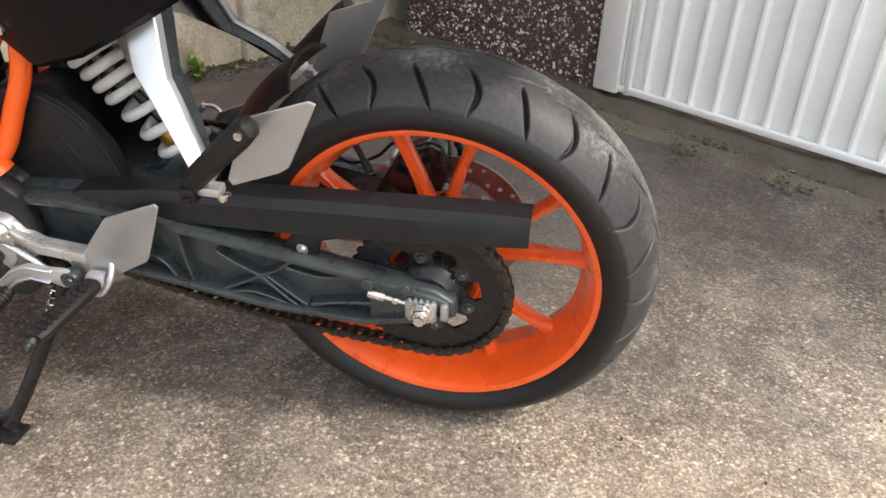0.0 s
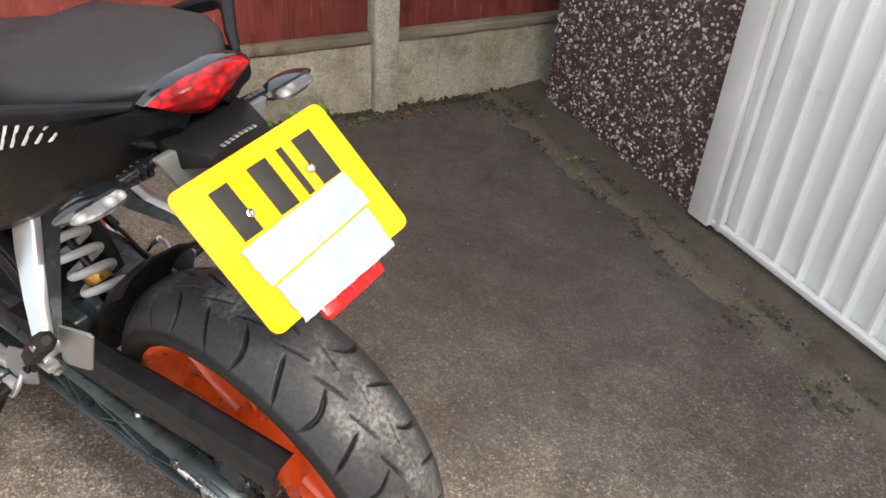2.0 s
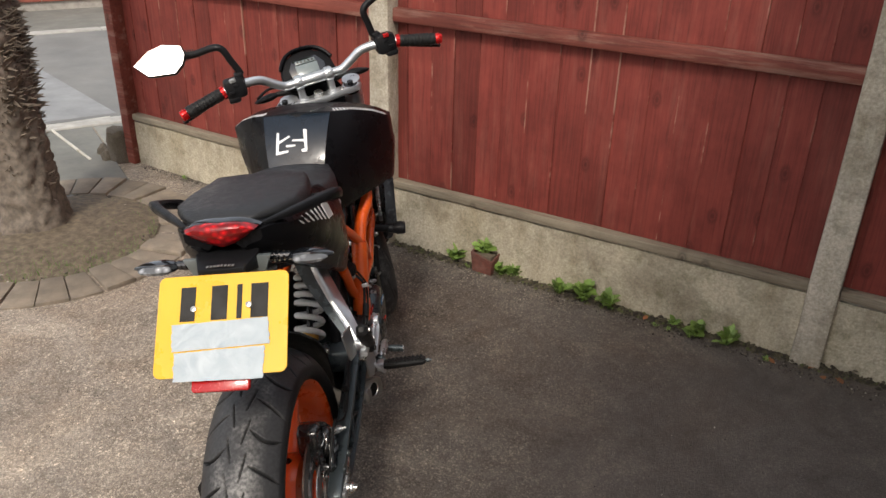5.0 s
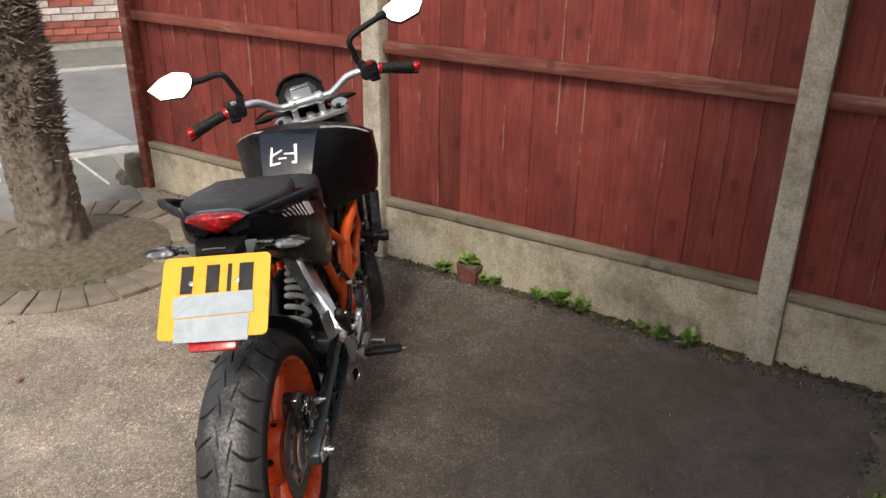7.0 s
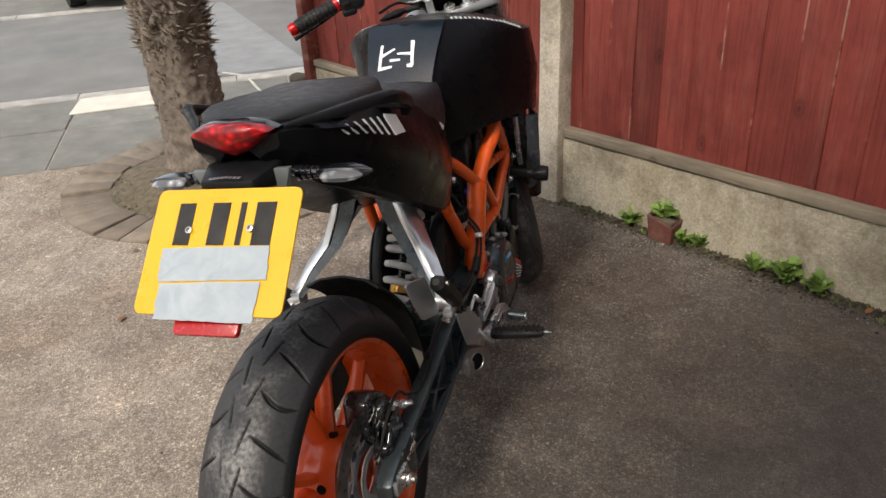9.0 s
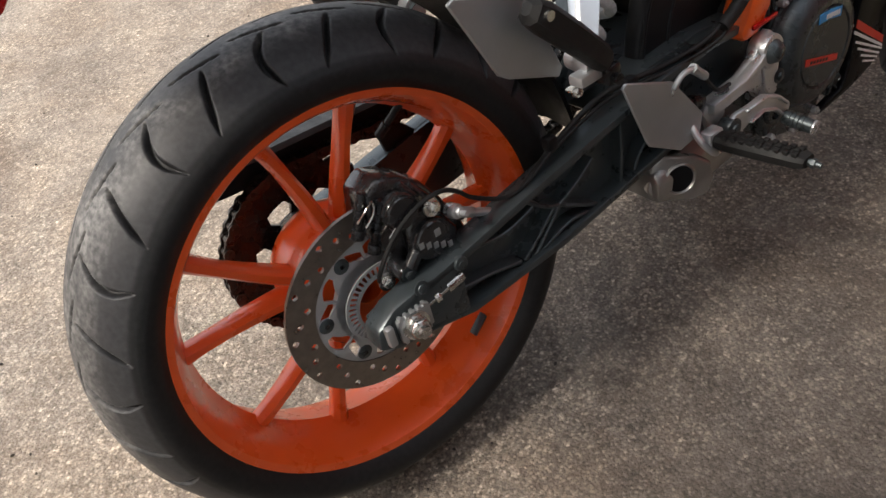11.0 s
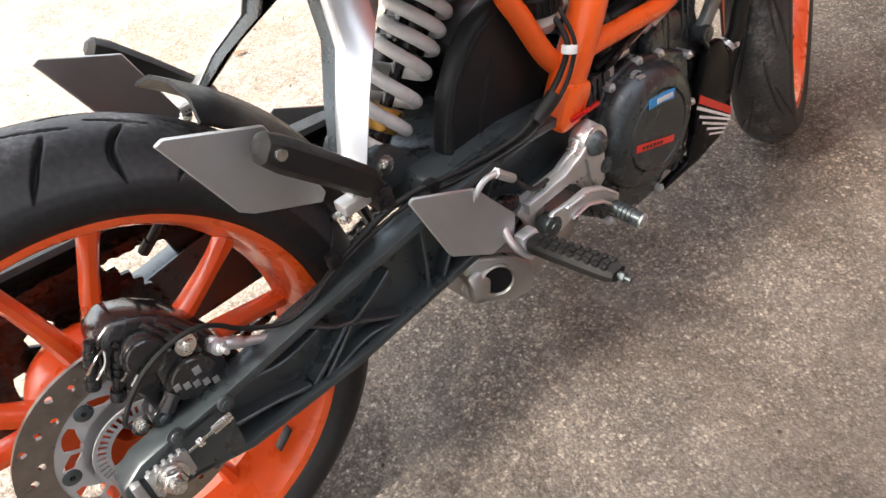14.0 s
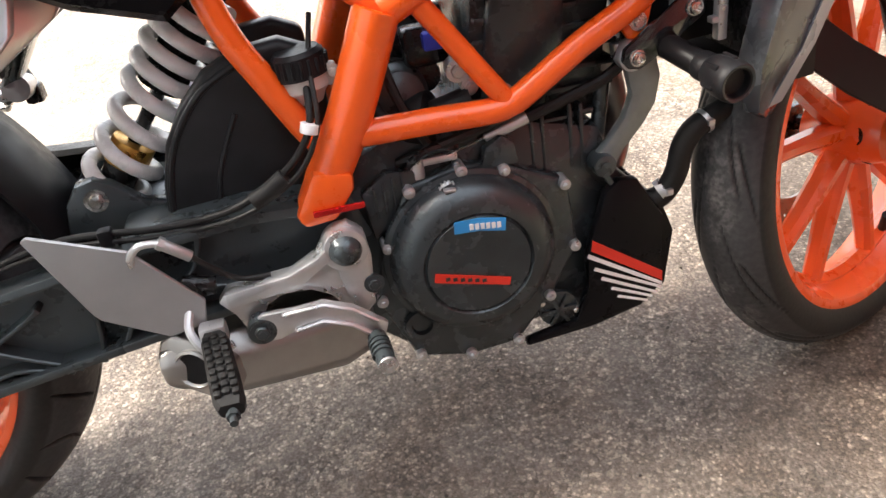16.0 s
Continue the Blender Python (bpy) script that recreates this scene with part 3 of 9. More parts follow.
def lathe(prof, c, axis, n=64, a0=0.0, a1=2 * math.pi, closed_profile=True, start=None):
    """Turns a profile of (radius, along the axis) round an axis through c."""
    ax = Vector(axis).normalized()
    if start is None:
        u, v = frame_of(ax)
    else:
        u = Vector(start).normalized()
        v = ax.cross(u)
    full = abs(a1 - a0) > 6.28
    bm = bmesh.new()
    c = Vector(c)
    steps = n if full else n + 1
    rings = []
    for i in range(steps):
        a = a0 + (a1 - a0) * i / n
        rings.append([bm.verts.new(c + ax * h + (u * math.cos(a) + v * math.sin(a)) * r) for r, h in prof])
    k = len(prof)
    for i in range(n):
        A, B = rings[i], rings[(i + 1) % steps]
        for j in range(k if closed_profile else k - 1):
            bm.faces.new((A[j], A[(j + 1) % k], B[(j + 1) % k], B[j]))
    if not full and closed_profile:
        bm.faces.new(rings[0])
        bm.faces.new(rings[-1][::-1])
    return bm


def loft(sections, closed=True, caps=True):
    bm = bmesh.new()
    rings = [[bm.verts.new(p) for p in s] for s in sections]
    n = len(rings[0])
    for a, b in zip(rings, rings[1:]):
        for j in range(n if closed else n - 1):
            bm.faces.new((a[j], a[(j + 1) % n], b[(j + 1) % n], b[j]))
    if caps and closed:
        bm.faces.new(rings[0][::-1])
        bm.faces.new(rings[-1])
    return bm


def bolt(c, axis, r=0.006, h=0.006, washer=True):
    """A hexagon bolt head with a washer and a socket rim."""
    c, a = Vector(c), Vector(axis).normalized()
    bm = soften(cyl(c, c + a * h, r, 6), r * 0.15, 1)
    if washer:
        bm = join(bm, cyl(c - a * 0.001, c + a * 0.0015, r * 1.5, 16))
    return join(bm, cyl(c + a * h * 0.9, c + a * h * 1.25, r * 0.5, 12))


def screw(c, axis, r=0.006):
    c, a = Vector(c), Vector(axis).normalized()
    return lathe([(0.0001, r * 0.25), (r * 0.45, r * 0.25), (r * 0.5, r * 0.7), (r * 0.85, r * 0.6), (r, r * 0.2), (r, 0), (0.0001, 0)], c, a, 14, closed_profile=False)


def raw(name, verts, faces, mat, parent=None, label="", m=None, smooth=False):
    me = bpy.data.meshes.new(name)
    me.from_pydata(verts, [], faces)
    if smooth:
        me.polygons.foreach_set("use_smooth", [True] * len(me.polygons))
    me.update()
    return link(name, me, mat, parent, label, m)


# ---- the yard: x runs along the fence towards the road, y away from it ----
YARD = pose(1.07, -1.48, 0, 0, 0, 60.5)
# the fence bends slightly at its middle post
BEND = YARD @ pose(1.72, 0.05, 0, 0, 0, 1.7) @ pose(-1.72, -0.05, 0)
rng = random.Random(7)

# ground: one sheet to the horizon, finely cut near the motorcycle
gv, gf = [], []
steps = [-220, -90, -40, -20, -10] + [-6 + 0.25 * i for i in range(65)] + [14, 20, 40, 90, 220]
for yy in steps:
    for xx in steps:
        near = max(0.0, 1 - (abs(xx) + abs(yy)) / 14)
        gv.append((xx, yy, 0.004 * near * (noise.noise(Vector((xx * 1.3, yy * 1.3, 0))) - 0.5) - (0.0 if near else 0.0)))
N = len(steps)
for j in range(N - 1):
    for i in range(N - 1):
        gf.append((j * N + i, j * N + i + 1, (j + 1) * N + i + 1, (j + 1) * N + i))
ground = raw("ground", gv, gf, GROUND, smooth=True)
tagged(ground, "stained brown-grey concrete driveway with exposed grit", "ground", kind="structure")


def fence_board(w, h, r):
    """One feather-edged board: thick on one side, thin on the other, its foot at z = 0."""
    a, b = 0.012, 0.008
    bm = bmesh.new()
    zs = [0, h * 0.33, h * 0.66, h]
    rings = []
    for z in zs:
        d = r.uniform(-0.0015, 0.0015)
        rings.append([bm.verts.new(p) for p in ((0, d, z), (w, d, z), (w, d + b, z), (0, d + a, z))])
    for p, q in zip(rings, rings[1:]):
        for j in range(4):
            bm.faces.new((p[j], p[(j + 1) % 4], q[(j + 1) % 4], q[j]))
    bm.faces.new(rings[0][::-1])
    bm.faces.new(rings[-1])
    return soften(bm, 0.0015, 1, 60)


BOARDS = [to_mesh("board", fence_board(0.125, 1.46, rng)) for _ in range(4)]


def fence_panel(x0, x1, sill, label):
    """Close-boarded panel between two posts: boards, a middle rail and a weathered timber at the foot."""
    p = new("board_fence")
    p.matrix_basis = (BEND if x0 < 1.7 else YARD) @ pose(x0, 0, 0)
    tagged(p, label, "fence", "fence panels along the drive")
    L = x1 - x0
    x, i = 0.0, 0
    while x < L - 0.02:
        w = min(rng.uniform(0.098, 0.122), L - x)
        b = link("board", BOARDS[i % 4], REDWOOD, p)
        b.matrix_basis = pose(x, 0.018 + rng.uniform(-0.003, 0.003), sill + rng.uniform(0, 0.006), 0, rng.uniform(-0.25, 0.25), 0) @ Matrix.Diagonal(((w + 0.012) / 0.125, 1, 1, 1))
        x += w
        i += 1
    for z, y in ((0.972, 0.052), (1.66, 0.052)):
        part("rail", box((L / 2, y, z), (L, 0.036, 0.052), 0.006), RAILWOOD, p, "weathered red-stained rail")
    part("rail", box((L / 2, 0.0, 0.5), (L, 0.03, 0.07), 0.004), RAILWOOD, p)
    part("sill", box((L / 2, 0.050, sill + 0.014), (L, 0.045, 0.034), 0.006), GREYWOOD, p, "grey weathered timber strip")
    return p


def gravel_board(x0, x1, h):
    L = x1 - x0
    bm = bmesh.new()
    nx, nz = 24, 6
    vs = {}
    for i in range(nx + 1):
        for k in range(nz + 1):
            q = Vector((i * 0.4, k * 0.7, x0 * 3))
            vs[i, k] = bm.verts.new((L * i / nx, 0.062 + 0.006 * noise.noise(q), h * k / nz + (0.007 * noise.noise(q * 2.3) if k == nz else 0)))
    for i in range(nx):
        for k in range(nz):
            bm.faces.new((vs[i, k], vs[i + 1, k], vs[i + 1, k + 1], vs[i, k + 1]))
    g = bmesh.ops.extrude_face_region(bm, geom=bm.faces[:])
    for v in g["geom"]:
        if isinstance(v, bmesh.types.BMVert):
            v.co.y = -0.01
    ob = part("gravel_board", bm, GRAVELBOARD, m=(BEND if x0 < 1.7 else YARD) @ pose(x0, 0, -0.01))
    return tagged(ob, "mossy cream concrete gravel board under the fence", "gravel board", "gravel boards under the fence")


def fence_post(x, w=0.095, lean=0.0, h=1.95):
    bm = box((0, 0, h / 2), (w, 0.11, h), 0.010)
    bmesh.ops.subdivide_edges(bm, edges=[e for e in bm.edges if abs(e.verts[0].co.z - e.verts[1].co.z) > 0.5], cuts=12)
    for v in bm.verts:
        v.co += Vector((noise.noise(v.co * 9 + Vector((x, 0, 0))), noise.noise(v.co * 9), 0)) * 0.0035
    ob = part("fence_post", bm, POSTC, m=BEND @ pose(x, 0.042, -0.01, 0, lean, 0))
    return tagged(ob, "grey weathered concrete fence post", "fence post", "concrete posts of the fence")


for x, ln in ((-1.80, 0), (-0.025, 0.0), (1.72, 0.0)):
    fence_post(x, lean=ln)
end_post = part("fence_end_post", box((0, 0, 0.95), (0.06, 0.075, 1.9), 0.006), RAILWOOD, m=YARD @ pose(3.40, 0.06, 0))
tagged(end_post, "red-stained timber post at the end of the fence", "fence post")
fence_panel(-1.75, -0.068, 0.262, "dark red stained close-boarded fence panel behind the garage wall")
fence_panel(0.018, 1.67, 0.262, "red-brown stained close-boarded fence panel with knots and worn rail")
fence_panel(1.77, 3.37, 0.245, "red stained close-boarded fence panel ending at the road")
gravel_board(-1.75, -0.066, 0.262)
gravel_board(0.016, 1.675, 0.262)
gravel_board(1.765, 3.37, 0.245)

# ---- garage: dashed wall return, white frame and corrugated door ----
WALLX, Y0, Y1 = -0.655, 0.145, 1.035


def wall_box(x0, x1, y0, y1, z0, z1):
    return box(((x0 + x1) / 2, (y0 + y1) / 2, (z0 + z1) / 2), (x1 - x0, y1 - y0, z1 - z0), 0.008)


# wall top, out of view, is raised to 3.15 m to shade the corner
wall_ob = part("wall_garage", join(wall_box(WALLX - 0.16, WALLX, Y0, Y1, -0.02, 3.15), wall_box(WALLX - 4.5, WALLX - 0.16, Y0, Y0 + 0.16, -0.02, 3.15),
                                   wall_box(WALLX - 0.16, WALLX, Y1, 3.6, 2.02, 3.15), wall_box(WALLX - 0.16, WALLX, 3.42, 3.9, -0.02, 2.02)), DASHBED, m=YARD)
tagged(wall_ob, "garage wall rendered with brown and white pebbledash", "wall", kind="structure")
# unseen roof, added at this height to cast shade on fence and ground
roof = part("roof_garage", box((WALLX - 2.2, 2.0, 3.21), (4.9, 4.2, 0.12), 0.01), KERB, m=YARD)
tagged(roof, "flat grey garage roof, unseen, set high to shade the corner", "roof", kind="structure")


def pebbledash(name, spots, mat, rmin, rmax, seed, m, parent=None):
    """Many small stones, each a squashed eight-sided lump set in the face it belongs to: spots gives place and normal."""
    r = random.Random(seed)
    verts, faces = [], []
    for (p, nrm) in spots:
        n = Vector(nrm)
        u, v = frame_of(n)
        a = r.uniform(0, 6.28)
        u, v = u * math.cos(a) + v * math.sin(a), v * math.cos(a) - u * math.sin(a)
        s = r.uniform(rmin, rmax) * (1.0 if r.random() < 0.8 else 1.5)
        e = r.uniform(0.42, 0.95)
        k = len(verts)
        p = Vector(p)
        for q in range(5):
            t = 6.283 * q / 5 + r.uniform(-0.3, 0.3)
            verts.append(p + u * math.cos(t) * s + v * math.sin(t) * s * e - n * s * 0.2)
        for q in range(5):
            t = 6.283 * q / 5 + r.uniform(-0.3, 0.3)
            verts.append(p + u * math.cos(t) * s * 0.62 + v * math.sin(t) * s * e * 0.62 + n * s * r.uniform(0.35, 0.6))
        faces.append([k + 5 + q for q in range(5)])
        for q in range(5):
            faces.append((k + q, k + (q + 1) % 5, k + 5 + (q + 1) % 5, k + 5 + q))
    ob = raw(name, [tuple(v) for v in verts], faces, mat, parent, "", m)
    ob["kind"] = "stuff"
    return ob


spots = [((WALLX + 0.001, rng.uniform(Y0, Y1), rng.uniform(0.0, 1.75)), (1, 0, 0)) for _ in range(15500)]
spots += [((rng.uniform(WALLX - 0.9, WALLX), Y0 - 0.001, rng.uniform(0.0, 1.5)), (0, -1, 0)) for _ in range(3500)]
spots += [((WALLX - 0.004 + rng.uniform(-0.006, 0.006), Y0 + rng.uniform(-0.004, 0.006), rng.uniform(0, 1.7)), (0.7, -0.7, 0)) for _ in range(500)]
peb = pebbledash("pebbledash", spots, PEBBLES, 0.0042, 0.0076, 3, YARD)
tagged(peb, "brown, grey and white pebbles of the dashed garage wall", "pebbledash", kind="stuff")

frame_ob = part("door_frame", join(box((WALLX - 0.012, Y1 + 0.04, 1.04), (0.10, 0.085, 2.02), 0.004), box((WALLX - 0.012, Y1 + 0.092, 1.04), (0.06, 0.016, 2.00), 0.003),
                                   box((WALLX - 0.03, 3.38, 1.0), (0.10, 0.085, 2.04), 0.006)), WHITEWOOD, m=YARD)
tagged(frame_ob, "white painted timber frame of the garage door, dirty at the foot", "door frame", kind="structure")

door = new("door_garage")
door.matrix_basis = YARD
tagged(door, "white corrugated steel up-and-over garage door, closed", "garage door", kind="structure")
dx = WALLX + 0.012
prof, y = [(Y1 + 0.112, dx - 0.020)], Y1 + 0.165
while y < 3.30:
    prof += [(y - 0.012, dx - 0.020), (y - 0.0095, dx - 0.008), (y - 0.004, dx - 0.001), (y + 0.004, dx - 0.001), (y + 0.0095, dx - 0.008), (y + 0.012, dx - 0.020)]
    y += 0.078
prof.append((3.34, dx - 0.020))
bm = bmesh.new()
lo = [bm.verts.new((x, yy, 0.045)) for yy, x in prof]
hi = [bm.verts.new((x, yy, 2.0)) for yy, x in prof]
for i in range(len(prof) - 1):
    bm.faces.new((lo[i], lo[i + 1], hi[i + 1], hi[i]))
g = bmesh.ops.extrude_face_region(bm, geom=bm.faces[:])
bmesh.ops.translate(bm, verts=[v for v in g["geom"] if isinstance(v, bmesh.types.BMVert)], vec=(-0.004, 0, 0))
part("door_panel", bm, WHITEDOOR, door, angle=25)
part("bottom_rail", box((dx + 0.001, 2.23, 0.044), (0.024, 2.24, 0.020), 0.004), WHITEDOOR, door)
part("side_rail", box((dx + 0.002, Y1 + 0.112, 1.0), (0.022, 0.020, 1.94), 0.004), WHITEDOOR, door)

# mossy strip of crumbled mortar along the foot of the garage
strip = []
for i in range(2600):
    y = rng.uniform(0.1, 2.6)
    x = WALLX + 0.02 + abs(rng.gauss(0, 0.085))
    strip.append(((x, y, 0.001), (rng.uniform(-0.3, 0.3), rng.uniform(-0.3, 0.3), 1)))
for i in range(1500):
    x = rng.uniform(-0.6, 3.3)
    strip.append(((x, 0.07 + abs(rng.gauss(0, 0.03)), 0.001), (rng.uniform(-0.3, 0.3), rng.uniform(-0.3, 0.3), 1)))
grit = pebbledash("grit", strip, GRITM, 0.0018, 0.0048, 5, YARD)
tagged(grit, "loose grit and crumbled mortar along wall and fence", "grit", kind="stuff")
drive = []
for i in range(800):
    drive.append(((rng.uniform(-0.9, 1.7), rng.uniform(-1.3, 1.5), 0.0), (rng.uniform(-0.2, 0.2), rng.uniform(-0.2, 0.2), 1)))
grit2 = pebbledash("loose_grit", drive, GRITM, 0.0012, 0.0030, 9, Matrix())
tagged(grit2, "fine loose grit scattered on the driveway", "grit", kind="stuff")

FILLET = concrete_material("mortar_fillet", (0.105, 0.090, 0.072), 0.7)
RIDGE = concrete_material("crumbled_mortar", (0.15, 0.132, 0.102), 0.9)


def ragged_strip(name, y0, y1, x0, width, height, mat, seed, label):
    """A low bank of old mortar with an uneven top and a broken outer edge."""
    bm = bmesh.new()
    n, k = int((y1 - y0) / 0.018), 9
    rows = []
    for i in range(n + 1):
        y = y0 + (y1 - y0) * i / n
        w = width * (0.95 + 0.5 * noise.noise(Vector((y * 3.7, seed, 0))) + 0.40 * noise.noise(Vector((y * 13, seed, 3))))
        row = []
        for j in range(k + 1):
            u = j / k
            q = Vector((y * 26, u * 7, seed))
            z = height(u) * (1 + 0.5 * noise.noise(q * 0.4)) + 0.006 * noise.noise(q) + 0.004 * noise.noise(q * 2.3)
            row.append(bm.verts.new((x0 + u * w, y, z if 0 < j < k else (z if j == 0 else -0.006))))
        rows.append(row)
    for a, b in zip(rows, rows[1:]):
        for j in range(k):
            bm.faces.new((a[j], a[j + 1], b[j + 1], b[j]))
    return tagged(part(name, bm, mat, m=YARD, angle=70), label, "trim", kind="structure")


ragged_strip("trim_mortar", -0.1, 3.5, WALLX - 0.06, 0.215, lambda u: 0.022 - 0.020 * u, FILLET, 2, "dark damp mortar fillet at the foot of the garage")
ragged_strip("trim_ridge", 0.0, 3.4, WALLX + 0.135, 0.090, lambda u: 0.010 * math.sin(math.pi * min(1, u + 0.1)), RIDGE, 8, "crumbling mossy ridge of mortar along the garage")


def moss(name, spots, label, seed, m):
    """Small cushions of moss and dirt: many low six-sided lumps."""
    r = random.Random(seed)
    verts, faces = [], []
    for x, y, z in spots:
        s_ = r.uniform(0.003, 0.010)
        k = len(verts)
        for q in range(6):
            t = 6.283 * q / 6
            verts.append((x + math.cos(t) * s_ * r.uniform(0.7, 1.3), y + math.sin(t) * s_ * r.uniform(0.7, 1.3), z - 0.002))
        verts.append((x, y, z + s_ * r.uniform(0.35, 0.8)))
        faces += [(k + q, k + (q + 1) % 6, k + 6) for q in range(6)]
    ob = raw(name, verts, faces, MOSSM, None, "", m, True)
    return tagged(ob, label, "moss", kind="stuff")


r_ = random.Random(61)
moss("moss", [(r_.uniform(-0.55, 1.66), 0.066 + abs(r_.gauss(0, 0.018)), 0.001 + max(0, r_.gauss(0, 0.006))) for _ in range(2600)], "dark moss and dirt along the foot of the gravel boards", 62, BEND)
spots = []
for _ in range(1500):
    y = r_.uniform(0.0, 3.0)
    if noise.noise(Vector((y * 4, 5, 0))) > -0.1:
        spots.append((WALLX + 0.17 + r_.gauss(0, 0.04), y, 0.006))
moss("moss", spots, "patches of green-brown moss on the crumbling mortar", 63, YARD)


# ---- weeds, pot, leaves ----
def leaf_mesh(L, W, lobes, r):
    """A jagged lobed leaf lying along x, arched, with a folded midrib."""
    n = 9
    bm = bmesh.new()
    rows = []
    for i in range(n + 1):
        t = i / n
        w = W * (math.sin(math.pi * min(1, t * 0.95 + 0.05)) ** 0.7) * (1 + lobes * (0.45 if i % 2 else -0.35))
        z = 0.35 * L * math.sin(t * 2.2) * 0.6
        rows.append([bm.verts.new((L * t, -w, z + 0.1 * w)), bm.verts.new((L * t, 0, z - 0.05 * W)), bm.verts.new((L * t, w, z + 0.1 * w))])
    for a, b in zip(rows, rows[1:]):
        bm.faces.new((a[0], a[1], b[1], b[0]))
        bm.faces.new((a[1], a[2], b[2], b[1]))
    g = bmesh.ops.extrude_face_region(bm, geom=bm.faces[:])
    bmesh.ops.translate(bm, verts=[v for v in g["geom"] if isinstance(v, bmesh.types.BMVert)], vec=(0, 0, -0.0006))
    return to_mesh("leaf", bm, 80)


LEAVES = [leaf_mesh(1.0, 0.20, 0.9, rng), leaf_mesh(1.0, 0.28, 0.7, rng), leaf_mesh(1.0, 0.16, 0.4, rng)]


def weed(x, y, size, count, seed, label, kinds=(0, 1)):
    r = random.Random(seed)
    size *= 0.86
    w = new("weed")
    w.matrix_basis = pose(x, y, 0)
    tagged(w, label, "weed", "weeds along the fence")
    part("stem", tube([(0, 0, -0.004), (0.003, 0, size * 0.25), (0.004, 0.004, size * 0.4)], 0.003, 6), LEAFG, w)
    for i in range(int(count * 1.4)):
        s = size * r.uniform(0.35, 0.72)
        l = link("leaf", LEAVES[r.choice(kinds)], LEAFG, w)
        l.matrix_basis = pose(r.uniform(-0.01, 0.01), r.uniform(-0.01, 0.01), size * r.uniform(0.0, 0.3), r.uniform(-25, 25), -r.uniform(5, 62), r.uniform(0, 360)) @ Matrix.Diagonal((s, s, s, 1))
    return w


weed(1.40, -0.775, 0.125, 34, 1, "leafy dandelion weed growing against the gravel board")
weed(1.345, -0.865, 0.105, 28, 2, "leafy dandelion weed growing against the gravel board")
weed(1.44, -0.69, 0.10, 22, 3, "small leafy weed growing against the gravel board")
weed(1.175, -1.155, 0.09, 24, 4, "round-leaved weed growing against the gravel board", (1,))
weed(1.24, -1.09, 0.06, 12, 14, "small round-leaved weed growing against the gravel board", (1,))
weed(1.125, -1.25, 0.11, 22, 5, "upright toothed weed growing against the gravel board", (0, 2))
weed(1.68, -0.27, 0.11, 24, 6, "small toothed weed beside the broken pot", (0, 2))
weed(1.775, -0.175, 0.055, 12, 7, "small weed growing at the foot of the fence")
weed(1.56, -0.52, 0.085, 18, 8, "small weed beside the broken pot")
weed(1.615, -0.400, 0.10, 20, 9, "weed growing out of the broken pot").location.z = 0.075
weed(1.575, -0.455, 0.09, 18, 19, "small leafy weed at the side of the broken pot")
weed(0.30, -1.60, 0.05, 12, 10, "low weed in the mortar at the garage wall")
weed(0.24, -1.53, 0.035, 10, 11, "low weed in the mortar at the garage wall")
weed(0.56, -1.84, 0.03, 9, 12, "low weed in the mortar at the garage wall")
for i in range(9):
    t = rng.uniform(-0.4, 3.2)
    p = YARD @ Vector((t, 0.085, 0))
    weed(p.x, p.y, rng.uniform(0.02, 0.035), 8, 40 + i, "tiny weed seedling at the foot of the fence")

pot = new("broken_pot")
pot.matrix_basis = pose(1.615, -0.405, 0, 0, 0, 61)
tagged(pot, "broken square terracotta pot with a weed in it", "pot")
bm = bmesh.new()
outer, inner = [], []
for z, s in ((0, 0.045), (0.05, 0.048), (0.09, 0.052)):
    outer.append([bm.verts.new((a * s, b * s, z + (0.012 * (a - b) if z > 0.08 else 0))) for a, b in ((-1, -1), (1, -1), (1, 1), (-1, 1))])
for z, s in ((0.092, 0.043), (0.05, 0.04), (0.03, 0.038)):
    inner.append([bm.verts.new((a * s, b * s, z + (0.012 * (a - b) if z > 0.08 else 0))) for a, b in ((-1, -1), (1, -1), (1, 1), (-1, 1))])
rings = outer + inner
for a, b in zip(rings, rings[1:]):
    for j in range(4):
        bm.faces.new((a[j], a[(j + 1) % 4], b[(j + 1) % 4], b[j]))
bm.faces.new(rings[0][::-1])
bm.faces.new(rings[-1])
part("pot_wall", soften(bm, 0.003, 1), TERRA, pot)
part("soil", box((0, 0, 0.070), (0.078, 0.078, 0.02), 0.004), SOIL, pot, "dark potting soil")

DRY = LEAVES[1].copy()
for i, (x, y) in enumerate(((1.27, -0.985), (1.535, -0.60), (1.06, -1.36), (0.96, -1.52), (1.00, -1.49), (1.95, 0.28), (0.68, 1.12), (1.05, 1.40), (0.92, -1.57))):
    l = link("dead_leaf", DRY, DEADLEAF)
    s = rng.uniform(0.025, 0.05)
    l.matrix_basis = pose(x, y, 0.004, rng.uniform(-15, 15), rng.uniform(-10, 10), rng.uniform(0, 360)) @ Matrix.Diagonal((s, s, s * 0.6, 1))
    tagged(l, "curled brown dead leaf lying on the concrete", "leaf", "dead leaves on the drive")

